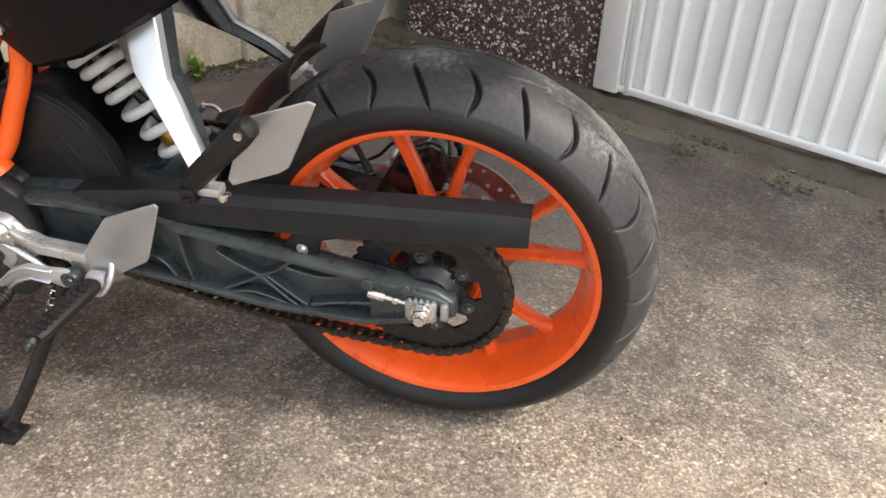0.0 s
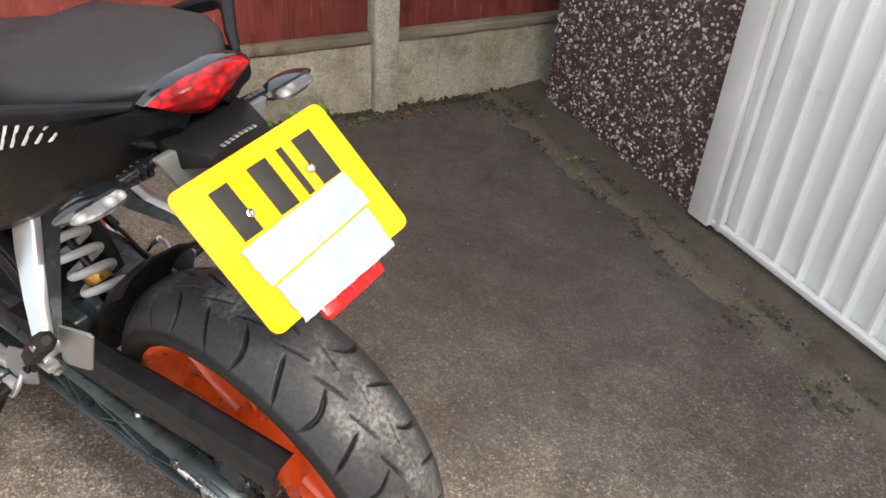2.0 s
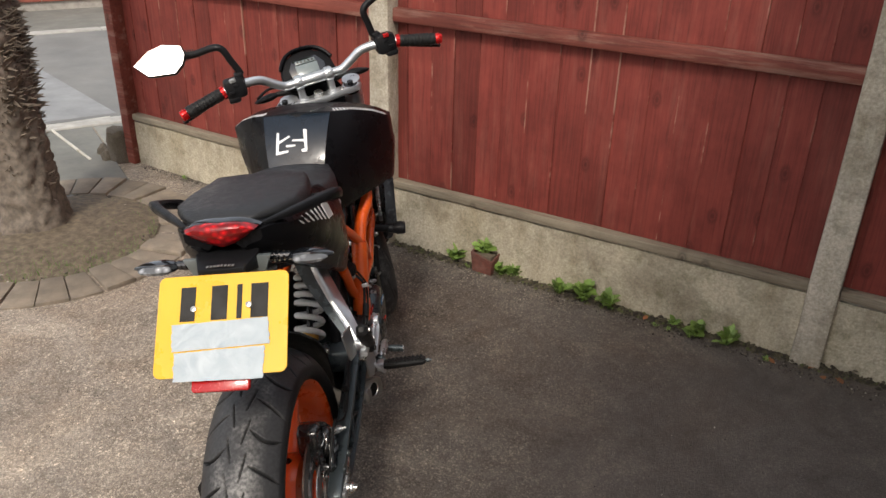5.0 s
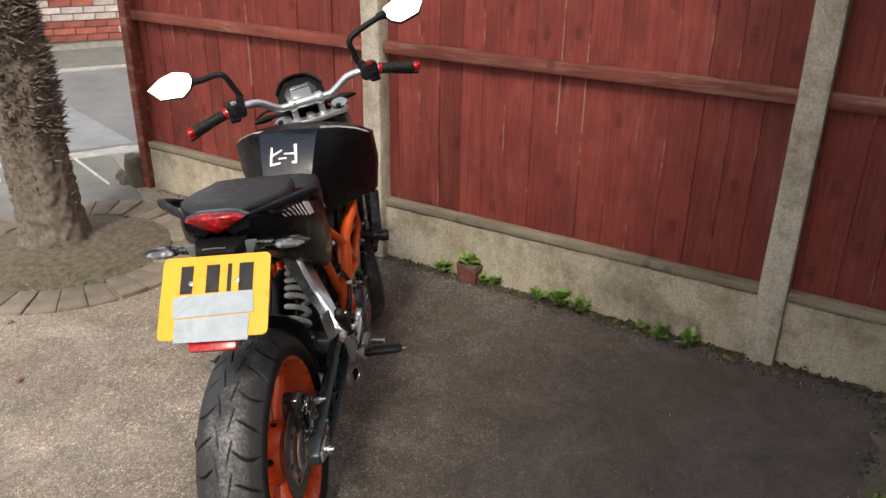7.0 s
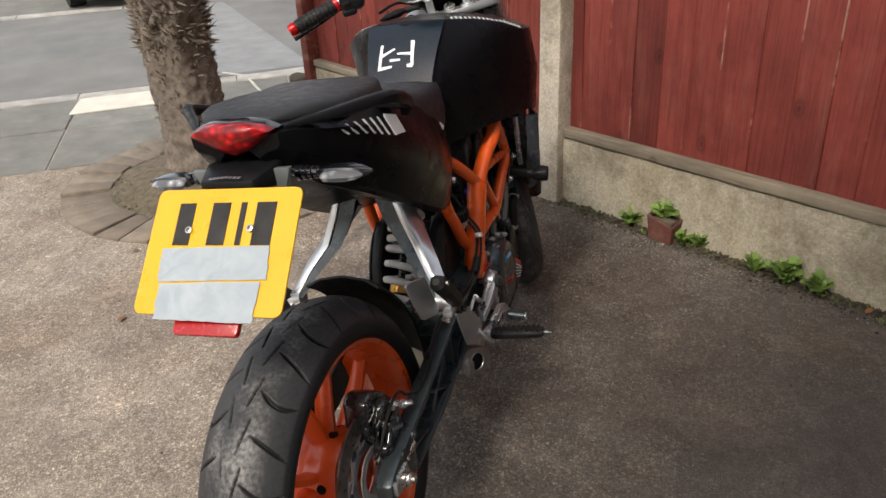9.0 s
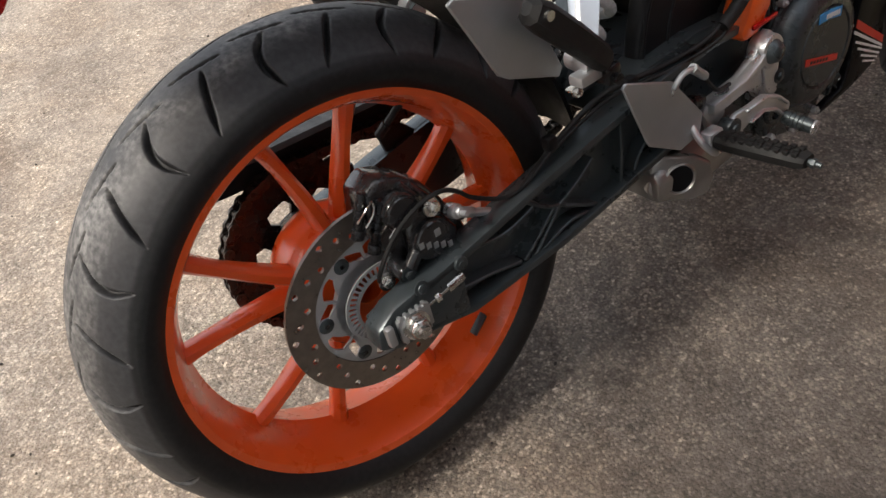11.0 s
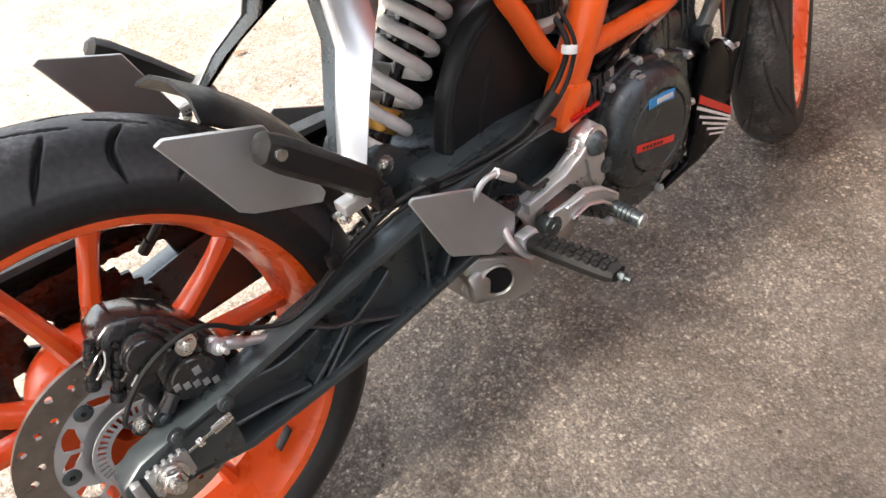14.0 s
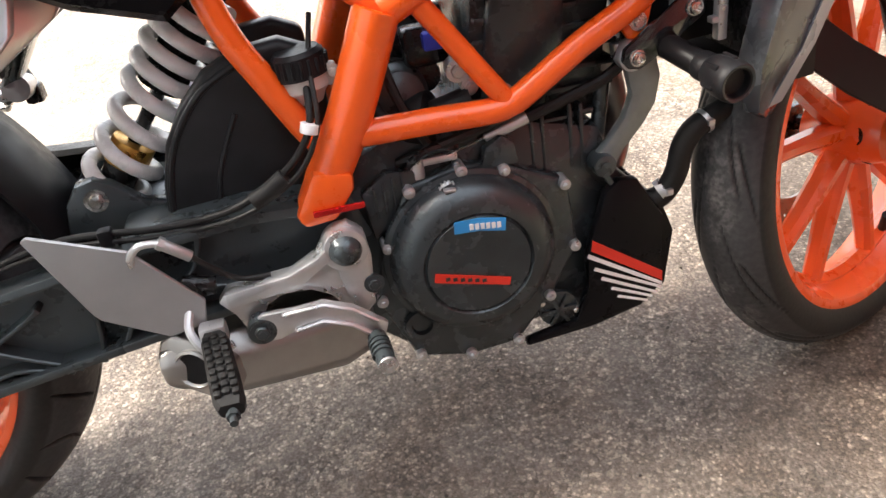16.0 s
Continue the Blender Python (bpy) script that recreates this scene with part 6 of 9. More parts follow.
    part("peg_feeler", join(cyl((0.4640, s * 0.281, 0.296), (0.4645, s * 0.293, 0.2955), 0.0042, 12), cyl((0.4642, s * 0.287, 0.2957), (0.4645, s * 0.292, 0.2955), 0.0062, 6), cyl((0.4645, s * 0.292, 0.2955), (0.465, s * 0.299, 0.295), 0.0036, 10)), GUNMETAL, peg)
    part("peg_hinge", join(tube(smooth_path([(0.428, s * 0.150, 0.322), (0.425, s * 0.166, 0.306), (0.440, s * 0.176, 0.284), (0.462, s * 0.172, 0.288)], 4), 0.0045, 8), box((0.446, s * 0.166, 0.300), (0.026, 0.018, 0.024), 0.004)), CASTALU, peg)
P("brake_pipe", tube(smooth_path([(0.392, -0.150, 0.380), (0.396, -0.156, 0.394), (0.407, -0.158, 0.403), (0.424, -0.158, 0.402)], 5), 0.0036, 10), CASTALU, "bent brake pipe union")
P("pipe_sleeve", join(cyl((0.424, -0.158, 0.402), (0.447, -0.157, 0.3815), 0.0056, 14, bevel=0.001), cyl((0.423, -0.158, 0.403), (0.427, -0.158, 0.3995), 0.0066, 6)), PLATEALU, "silver crimped hose sleeve")
P("brake_cable", tube(smooth_path([(0.446, -0.157, 0.382), (0.462, -0.153, 0.362), (0.482, -0.150, 0.344), (0.510, -0.145, 0.338)], 5), 0.0028, 8), RUBBER, "thin black brake cable")
P("master_cylinder", join(cyl((0.428, -0.143, 0.349), (0.458, -0.143, 0.341), 0.0075, 14, bevel=0.001), cyl((0.436, -0.143, 0.347), (0.441, -0.143, 0.3455), 0.0095, 14), box((0.450, -0.141, 0.339), (0.014, 0.014, 0.016), 0.003)), BLACKSTEEL, "black rear brake master cylinder")

# shock absorber
B0, B1 = Vector((0.360, -0.010, 0.400)), Vector((0.540, -0.010, 0.620))
dr = (B1 - B0).normalized()
shock = P("shock_absorber", join(cyl(B0 + dr * 0.135, B1, 0.021, 24), cyl(B0, B0 + dr * 0.15, 0.0075, 16), cyl(B1 - dr * 0.012, B1, 0.038, 28), cyl(B0 - dr * 0.016, B0 + dr * 0.045, 0.0185, 24, bevel=0.002), cyl(B0 - dr * 0.006, B0 - dr * 0.001, 0.034, 28, bevel=0.0015), cyl(B0 + dr * 0.130, B0 + dr * 0.150, 0.0235, 24, bevel=0.002)), BLACKSTEEL, "black shock absorber body")
u, v = frame_of(dr)
turns, n = 8.2, 230
coil = []
for i in range(n + 1):
    t = i / n
    tt = t * turns
    # a flat end turn, open turns above it, tight ones at the top
    h = 0.012 * min(tt, 0.5) + 0.034 * min(max(tt - 0.5, 0), 3.3) + 0.0215 * max(tt - 3.8, 0)
    a = -2 * math.pi * tt + 0.9
    coil.append(B0 + dr * (0.012 + h) + (u * math.cos(a) + v * math.sin(a)) * (0.0315))
part("spring", tube(coil, 0.0077, 12), SPRINGW, shock, "white painted coil spring")
part("spring_seat", cyl(B0 + dr * 0.038, B0 + dr * 0.066, 0.0222, 28, bevel=0.002), GOLD, shock, "gold lower spring collar")
part("damper_rod", cyl(B0 + dr * 0.045, B0 + dr * 0.13, 0.0065, 14), CHROME, shock)

# airbox and splash plate ahead of the tyre
SPLASH = [(0.412, 0.335), (0.418, 0.365), (0.427, 0.420), (0.440, 0.460), (0.461, 0.492), (0.491, 0.522), (0.524, 0.537), (0.567, 0.541), (0.600, 0.525), (0.604, 0.350), (0.560, 0.325)]
for ya_, yb_, k_ in ((-0.078, -0.050, 1.0), (0.050, 0.078, 0.94)):
    sp_ = P("splash_plate", prism([(0.50 + (x - 0.50) * k_, 0.43 + (z - 0.43) * k_) for x, z in SPLASH], ya_, yb_, 0.008, segs=3), GUARDP, "dark grey plastic splash plate")
    yo_ = ya_ if ya_ < 0 else yb_
    part("moulded_rim", tube(smooth_path([(0.424, yo_, 0.360), (0.434, yo_, 0.420), (0.452, yo_, 0.466), (0.486, yo_, 0.506), (0.526, yo_, 0.526)], 5), 0.0035, 8), GUARDP, sp_)
    part("moulded_rim", tube(smooth_path([(0.470, yo_, 0.350), (0.482, yo_, 0.420), (0.512, yo_, 0.480)], 5), 0.0025, 8), GUARDP, sp_)
P("splash_wall", prism([(0.520, 0.345), (0.520, 0.470), (0.560, 0.500), (0.600, 0.500), (0.604, 0.350)], -0.052, 0.052, 0.006), GUARDP, "dark grey plastic wall between the splash plates")

# trellis frame
bm = None
for s, _ in SIDES:
    runs = [
        ([(0.577, s * 0.112, 0.394), (0.588, s * 0.113, 0.418), (0.619, s * 0.116, 0.474), (0.658, s * 0.120, 0.562)][0 if s < 0 else 1:], 0.0222),
        ([(0.620, s * 0.118, 0.450), (0.690, s * 0.120, 0.449), (0.748, s * 0.121, 0.447), (0.768, s * 0.121, 0.450), (0.786, s * 0.121, 0.458), (0.843, s * 0.121, 0.494), (0.917, s * 0.120, 0.538), (0.985, s * 0.085, 0.610)], 0.0130),
        ([(0.684, s * 0.120, 0.574), (0.766, s * 0.121, 0.456)], 0.0105),
        ([(0.604, s * 0.110, 0.424), (0.577, s * 0.098, 0.453), (0.547, s * 0.094, 0.511), (0.523, s * 0.090, 0.560), (0.506, s * 0.085, 0.630), (0.498, s * 0.080, 0.690)], 0.0130),
        ([(0.662, s * 0.120, 0.560), (0.585, s * 0.106, 0.628), (0.500, s * 0.085, 0.694)], 0.0125),
        ([(0.700, s * 0.120, 0.573), (0.813, s * 0.121, 0.558), (0.915, s * 0.120, 0.540)], 0.0110),
        ([(0.662, s * 0.120, 0.558), (0.738, s * 0.122, 0.598), (0.800, s * 0.135, 0.650), (0.930, s * 0.080, 0.740), (0.990, s * 0.035, 0.770)], 0.0170),
        ([(0.917, s * 0.120, 0.540), (0.815, s * 0.135, 0.652)], 0.0115),
        ([(0.815, s * 0.135, 0.652), (0.985, s * 0.085, 0.612)], 0.0115),
    ]
    for path, r in runs:
        t = tube(smooth_path(path, 5) if len(path) > 2 else path, r, 16)
        bm = t if bm is None else join(bm, t)
    bm = join(bm, prism([(0.886, 0.500), (0.892, 0.490), (0.902, 0.488), (0.912, 0.496), (0.920, 0.530), (0.905, 0.524)], *sorted((s * 0.114, s * 0.122)), 0.003))
    if s > 0:
        continue
    bm = join(bm, prism([(0.546, 0.386), (0.552, 0.372), (0.585, 0.374), (0.606, 0.402), (0.609, 0.420), (0.570, 0.428)], *sorted((s * 0.102, s * 0.1375)), 0.007))
bm = join(bm, tube([(1.02, 0, 0.60), (0.955, 0, 0.80)], 0.032, 20), tube([(0.50, -0.1, 0.642), (0.50, 0.1, 0.642)], 0.011, 12))
frame_part = P("trellis_frame", bm, FRAME_ORANGE, "orange painted tubular trellis frame")
for s, _ in SIDES:
    for x, z in ((0.902, 0.506),):
        part("frame_bolt", bolt((x, s * 0.122, z), (0, s, 0), 0.006, 0.005), CHROME, frame_part)
part("cable_tie", box((0.588, -0.140, 0.388), (0.050, 0.004, 0.006), 0.001, None), REDANO, frame_part, "red cable tie")

# engine
eng = P("engine", join(prism([(0.565, 0.300), (0.575, 0.400), (0.640, 0.430), (0.760, 0.430), (0.872, 0.400), (0.900, 0.318), (0.918, 0.270), (0.915, 0.190), (0.780, 0.170), (0.640, 0.172), (0.590, 0.220)], -0.098, 0.098, 0.012),
                       prism([(0.735, 0.41), (0.755, 0.60), (0.775, 0.64), (0.880, 0.640), (0.905, 0.60), (0.880, 0.41)], -0.078, 0.078, 0.010)), ENGINE, "dark grey cast engine block")
for k in range(7):
    z = 0.44 + k * 0.021
    part("cooling_fin", box((0.815 + k * 0.003, 0, z), (0.152, 0.172, 0.006), 0.002), ENGINE, eng)
CC = Vector((0.715, 0, 0.298))


# right-hand clutch cover: broad rim, domed disc, bolts round the edge
outline = [(0.612, 0.261), (0.628, 0.323), (0.659, 0.380), (0.714, 0.391), (0.758, 0.382), (0.821, 0.352), (0.829, 0.276), (0.797, 0.219), (0.756, 0.170), (0.700, 0.166), (0.643, 0.181)]
rim_line = [(CC.x + (x - CC.x) * 1.045, CC.z + (z - CC.z) * 1.045) for x, z in outline]
cover = P("clutch_cover", join(prism(rim_line, -0.116, -0.088, 0.005, segs=3),
                               lathe([(0.0001, 0.0335), (0.0545, 0.0335), (0.0565, 0.0305), (0.0590, 0.0335), (0.068, 0.033), (0.079, 0.028), (0.087, 0.016), (0.089, 0.006), (0.094, 0.004), (0.095, 0.0), (0.0001, 0.0)], CC + Vector((0, -0.117, 0)), (0, -1, 0), 56, closed_profile=False)), ENGINE, "dark grey round clutch cover")
for x, z in outline:
    q = Vector((x - CC.x, z - CC.z))
    part("cover_bolt", join(cyl((CC.x + q.x * 1.0, -0.100, CC.z + q.y * 1.0), (CC.x + q.x, -0.123, CC.z + q.y), 0.0062, 14, bevel=0.001), bolt((CC.x + q.x, -0.123, CC.z + q.y), (0, -1, 0), 0.0036, 0.003, False)), CASTALU, cover)
part("oil_filler", join(cyl((0.697, -0.108, 0.366), (0.697, -0.132, 0.379), 0.0092, 20, bevel=0.002), box((0.697, -0.136, 0.381), (0.012, 0.008, 0.0035), 0.001), *[box((0.697 + 0.0092 * math.cos(k * 0.45), -0.129, 0.3775 + 0.0092 * math.sin(k * 0.45)), (0.0016, 0.007, 0.0016), 0) for k in range(14)]), CASTALU, cover, "knurled oil filler plug")
for dz in (0.0, 0.004, 0.008):
    part("filler_spring", lathe([(0.0105, 0), (0.0125, 0), (0.0125, 0.002), (0.0105, 0.002)], (0.697, -0.118 - dz, 0.369 + dz * 0.4), (0, -1, 0.4), 20), CASTALU, cover)
part("blue_sticker", prism([(x, z + 0.017) for x, z in ((0.694, 0.336), (0.720, 0.335), (0.747, 0.329), (0.745, 0.315), (0.719, 0.321), (0.693, 0.323))], -0.1522, -0.1512), BLUEINK, cover, "blue oil maker sticker")
part("sticker_bar", join(*[box((0.711 + 0.0056 * k, -0.1526, 0.3445 - 0.0008 * k), (0.0040, 0.0008, 0.0064)) for k in range(6)]), WHITEINK, cover, "white lettering bars")
part("red_sticker", prism([(0.666, 0.290), (0.668, 0.300), (0.746, 0.276), (0.744, 0.267)], -0.1522, -0.1512), REDINK, cover, "red sticker")
part("sticker_bar", join(*[box((0.680 + 0.0075 * k, -0.1526, 0.2908 - 0.0022 * k), (0.0045, 0.0008, 0.004)) for k in range(6)]), INK, cover)
part("inspection_plug", lathe([(0.0001, 0.003), (0.010, 0.003), (0.012, 0.008), (0.018, 0.008), (0.020, 0.004), (0.020, 0.0)], (0.649, -0.116, 0.222), (0, -1, 0), 24, closed_profile=False), ENGINE, cover)
fc = P("filter_cap", join(cyl((0.808, -0.098, 0.192), (0.808, -0.112, 0.192), 0.023, 24, bevel=0.002), *[box((0, 0, 0), (0.042, 0.006, 0.005), 0.001, pose(0.808, -0.113, 0.192, 0, k * 60, 0)) for k in range(3)]), ENGINE, "ribbed oil filter cap")
part("cap_bolt", bolt((0.829, -0.110, 0.186), (0, -1, 0), 0.005, 0.005), CHROME, fc)
part("cap_bolt", bolt((0.788, -0.110, 0.206), (0, -1, 0), 0.005, 0.005), CHROME, fc)

# left-hand engine covers
P("sprocket_cover", prism([(0.545, 0.330), (0.552, 0.400), (0.580, 0.424), (0.640, 0.420), (0.655, 0.360), (0.640, 0.300), (0.590, 0.295)], 0.112, 0.1385, 0.007), GUARDP, "black front sprocket cover")
gcov = P("generator_cover", join(lathe([(0.0001, 0.045), (0.050, 0.045), (0.058, 0.038), (0.082, 0.022), (0.086, 0.0), (0.0001, 0.0)], (0.745, 0.090, 0.300), (0, 1, 0), 48, closed_profile=False), prism([(0.66, 0.25), (0.66, 0.36), (0.73, 0.39), (0.82, 0.37), (0.84, 0.28), (0.80, 0.21), (0.70, 0.20)], 0.088, 0.108, 0.006)), ENGINE_GREY, "grey-green generator cover")
for k in range(7):
    a = 2 * math.pi * k / 7
    part("cover_bolt", bolt((0.745 + 0.083 * math.cos(a), 0.112, 0.300 + 0.083 * math.sin(a)), (0, 1, 0), 0.006, 0.005), CHROME, gcov)
P("throttle_body", join(cyl((0.655, 0, 0.50), (0.735, 0, 0.50), 0.032, 20), cyl((0.70, -0.06, 0.475), (0.70, 0.06, 0.475), 0.018, 14), box((0.70, -0.055, 0.505), (0.035, 0.03, 0.04), 0.006)), BLACKSTEEL, "black throttle body")
P("connector", join(box((0.712, -0.070, 0.512), (0.022, 0.018, 0.018), 0.003), box((0.730, -0.070, 0.512), (0.012, 0.012, 0.012), 0.002)), BLUEPLUG, "blue electrical connector")
P("coolant_housing", join(cyl((0.655, -0.06, 0.43), (0.70, -0.085, 0.44), 0.028, 20, bevel=0.004), cyl((0.70, -0.085, 0.44), (0.74, -0.09, 0.45), 0.016, 16)), GUARDP, "black water pump housing")
P("wiring", tube(smooth_path([(0.63, -0.09, 0.62), (0.65, -0.085, 0.54), (0.665, -0.10, 0.47), (0.69, -0.108, 0.415)], 6), 0.005, 8), RUBBER, "black wiring loom")
P("wiring", tube(smooth_path([(0.655, -0.1, 0.405), (0.69, -0.112, 0.418), (0.76, -0.105, 0.43), (0.82, -0.10, 0.455), (0.87, -0.09, 0.50)], 6), 0.0055, 8), RUBBER, "black wiring loom")
P("oil_pipe", tube(smooth_path([(0.660, -0.105, 0.398), (0.668, -0.118, 0.412), (0.69, -0.116, 0.420), (0.715, -0.105, 0.412)], 5), 0.0045, 8), BLACKSTEEL)

# clutch cable with its lever arm and ferrule
P("clutch_arm", join(box((0.690, -0.102, 0.402), (0.050, 0.010, 0.008), 0.002, None), cyl((0.672, -0.105, 0.388), (0.672, -0.105, 0.412), 0.008, 14)), CASTALU, "clutch lever arm")
P("clutch_inner_cable", tube([(0.685, -0.105, 0.400), (0.765, -0.105, 0.420)], 0.0016, 6), CHROME, "bare steel cable")
P("cable_ferrule", join(cyl((0.758, -0.105, 0.418), (0.790, -0.105, 0.427), 0.0065, 14), cyl((0.745, -0.105, 0.415), (0.758, -0.105, 0.418), 0.0045, 12)), CASTALU, "silver cable ferrule")
P("cable_sheath", tube(smooth_path([(0.788, -0.105, 0.426), (0.832, -0.105, 0.438), (0.886, -0.102, 0.456), (0.940, -0.09, 0.500)], 5), 0.0062, 10), RUBBER, "thick black cable sheath")
for xx_, zz_ in ((0.800, 0.355), (0.868, 0.352)):
    P("cylinder_stud", join(cyl((xx_, -0.084, zz_), (xx_ + 0.012, -0.084, zz_ + 0.090), 0.008, 12), bolt((xx_, -0.086, zz_ + 0.012), (0, -1, 0), 0.006, 0.005, False)), ENGINE)
for k_ in range(4):
    P("cylinder_rib", box((0.840 + 0.004 * k_, -0.080, 0.368 + 0.022 * k_), (0.058, 0.012, 0.007), 0.002), ENGINE)
# starter motor, injector rail and cast details above the clutch cover
st_ = P("starter_motor", lathe([(0.0001, 0.034), (0.014, 0.033), (0.024, 0.028), (0.030, 0.016), (0.031, 0.0), (0.031, -0.05), (0.0001, -0.05)], (0.672, -0.050, 0.462), (0.0, -1, 0.1), 32, closed_profile=False), GUNMETAL, "dark domed starter motor")
part("motor_band", lathe([(0.0315, -0.002), (0.0325, 0.0), (0.0325, 0.006), (0.0315, 0.008)], (0.672, -0.050, 0.462), (0.0, -1, 0.1), 32), BLACKSTEEL, st_)
P("breather_hose", tube(smooth_path([(0.640, -0.070, 0.470), (0.652, -0.092, 0.448), (0.690, -0.098, 0.444), (0.735, -0.095, 0.446), (0.760, -0.088, 0.440)], 6), 0.007, 12), RUBBER, "black rubber breather hose")
for x_, z_, r_ in ((0.729, 0.483, 0.008), (0.739, 0.465, 0.006), (0.697, 0.396, 0.0045), (0.664, 0.391, 0.0045)):
    P("engine_bolt", join(cyl((x_, -0.070, z_), (x_, -0.090, z_), r_ * 1.3, 18, bevel=0.0015), bolt((x_, -0.090, z_), (0, -1, 0), r_, 0.005)), CASTALU)
for k_, x_ in enumerate((0.796, 0.808, 0.838, 0.850)):
    P("casting_rib", box((x_, -0.090, 0.398 - 0.002 * k_), (0.0045, 0.018, 0.070), 0.0015), ENGINE)
for k_ in range(3):
    P("casting_rib", box((0.823, -0.088, 0.372 + 0.021 * k_), (0.030, 0.014, 0.004), 0.001), ENGINE)
P("gearbox_boss", join(prism([(0.618, 0.330), (0.612, 0.385), (0.640, 0.402), (0.672, 0.400), (0.682, 0.380), (0.655, 0.372), (0.640, 0.345)], -0.112, -0.096, 0.004), *[box((0.625 + 0.010 * k, -0.112, 0.372 + 0.004 * k), (0.003, 0.006, 0.034), 0.001) for k in range(4)]), ENGINE, "ribbed dark gearbox casting")
P("lever_bracket", prism([(0.735, 0.386), (0.742, 0.408), (0.760, 0.418), (0.772, 0.408), (0.776, 0.384)], -0.116, -0.100, 0.003), ENGINE, "dark clutch lever bracket")
P("gear_sensor", join(cyl((0.770, -0.082, 0.452), (0.770, -0.100, 0.452), 0.012, 16, bevel=0.002), bolt((0.770, -0.100, 0.452), (0, -1, 0), 0.006, 0.004)), CASTALU, "silver water plug")
P("cam_cover", prism([(0.745, 0.440), (0.768, 0.560), (0.800, 0.640), (0.850, 0.640), (0.838, 0.500), (0.832, 0.452)], -0.094, -0.076, 0.006), ENGINE, "dark cam chain cover")

# brake fluid reservoir
res = P("fluid_reservoir", lathe([(0.0001, -0.018), (0.012, -0.018), (0.016, -0.010), (0.023, -0.003), (0.0235, 0.010), (0.0001, 0.010)], (0.584, -0.088, 0.499), (-0.1, 0, 1), 28, closed_profile=False), CLEARGREY, "milky brake fluid reservoir with a black cap")
part("reservoir_cap", lathe([(0.0001, 0.033), (0.021, 0.033), (0.0248, 0.029), (0.026, 0.009), (0.0001, 0.008)], (0.584, -0.088, 0.499), (-0.1, 0, 1), 28, closed_profile=False), PLASTIC, res, "black ribbed screw cap")
for k in range(20):
    a = 2 * math.pi * k / 20
    part("cap_rib", box((0.582 + 0.0255 * math.cos(a), -0.088 + 0.0255 * math.sin(a), 0.518), (0.003, 0.003, 0.016), 0.0008), PLASTIC, res)
part("reservoir_ear", join(box((0.608, -0.094, 0.506), (0.012, 0.010, 0.022), 0.003), bolt((0.610, -0.099, 0.508), (0, -1, 0), 0.005, 0.004)), CLEARGREY, res)
P("cable_clip", join(cyl((0.5765, -0.133, 0.466), (0.5795, -0.132, 0.475), 0.0092, 12, bevel=0.001)), WHITEINK, "white cable clip")
P("hose_sleeve", tube([(0.512, -0.133, 0.411), (0.530, -0.1335, 0.4195), (0.546, -0.1335, 0.430)], 0.0088, 12), RUBBER, "black rubber hose sleeve")

# exhaust box below the engine
ex = P("exhaust", soften(loft([[(x, y * w + dy_, z + c_ * h) for y, c_ in ((-1, -0.4), (-0.8, -0.9), (0.8, -0.9), (1, -0.4), (1, 0.5), (0.8, 1), (-0.8, 1), (-1, 0.5))] for x, w, h, z, dy_ in ((0.378, 0.034, 0.020, 0.246, -0.104), (0.390, 0.042, 0.027, 0.244, -0.098), (0.45, 0.088, 0.042, 0.228, -0.050), (0.56, 0.11, 0.050, 0.218, -0.008), (0.60, 0.10, 0.042, 0.222, -0.005), (0.62, 0.03, 0.02, 0.225, 0.0))]), 0.004, 2, 30), STAINLESS, "stainless steel underslung exhaust silencer")
EA = Vector((-0.42, -0.90, 0.10)).normalized()
EU = Vector((0.86, -0.42, -0.30)).normalized()
EU = (EU - EA * EU.dot(EA)).normalized()
EV = EA.cross(EU)
EC = Vector((0.414, -0.1385, 0.249))
EM = Matrix(((EU.x, EV.x, EA.x, EC.x), (EU.y, EV.y, EA.y, EC.y), (EU.z, EV.z, EA.z, EC.z), (0, 0, 0, 1)))
part("end_cap", xform(soften(prism([(-0.040, -0.020), (-0.030, -0.030), (0.026, -0.031), (0.046, -0.022), (0.050, 0.0), (0.040, 0.022), (0.020, 0.029), (-0.030, 0.030), (-0.041, 0.018)], -0.012, 0.004, 0.004, "xy", 3), 0), EM), STAINLESS, ex, "brushed stainless end cap")
part("exhaust_outlet", xform(lathe([(0.0225, 0.003), (0.0225, 0.007), (0.0200, 0.0085), (0.0185, 0.0065), (0.0180, 0.0045), (0.0001, 0.0045)], (0, 0, 0), (0, 0, 1), 32, closed_profile=False), EM), STAINLESS, ex)
# flat black disc stands for the shade inside the outlet
part("outlet_bore", xform(lathe([(0.0182, 0.0055), (0.0001, 0.0055)], (0, 0, 0), (0, 0, 1), 28, closed_profile=False), EM), MATTBLK, ex, "matt black disc for the shade inside the outlet")
P("exhaust_pipe", tube(smooth_path([(0.60, 0.0, 0.215), (0.72, 0.02, 0.160), (0.86, 0.02, 0.20), (0.93, 0.01, 0.32), (0.91, 0.0, 0.46)], 6), 0.019, 16), STAINLESS, "stainless exhaust pipe")

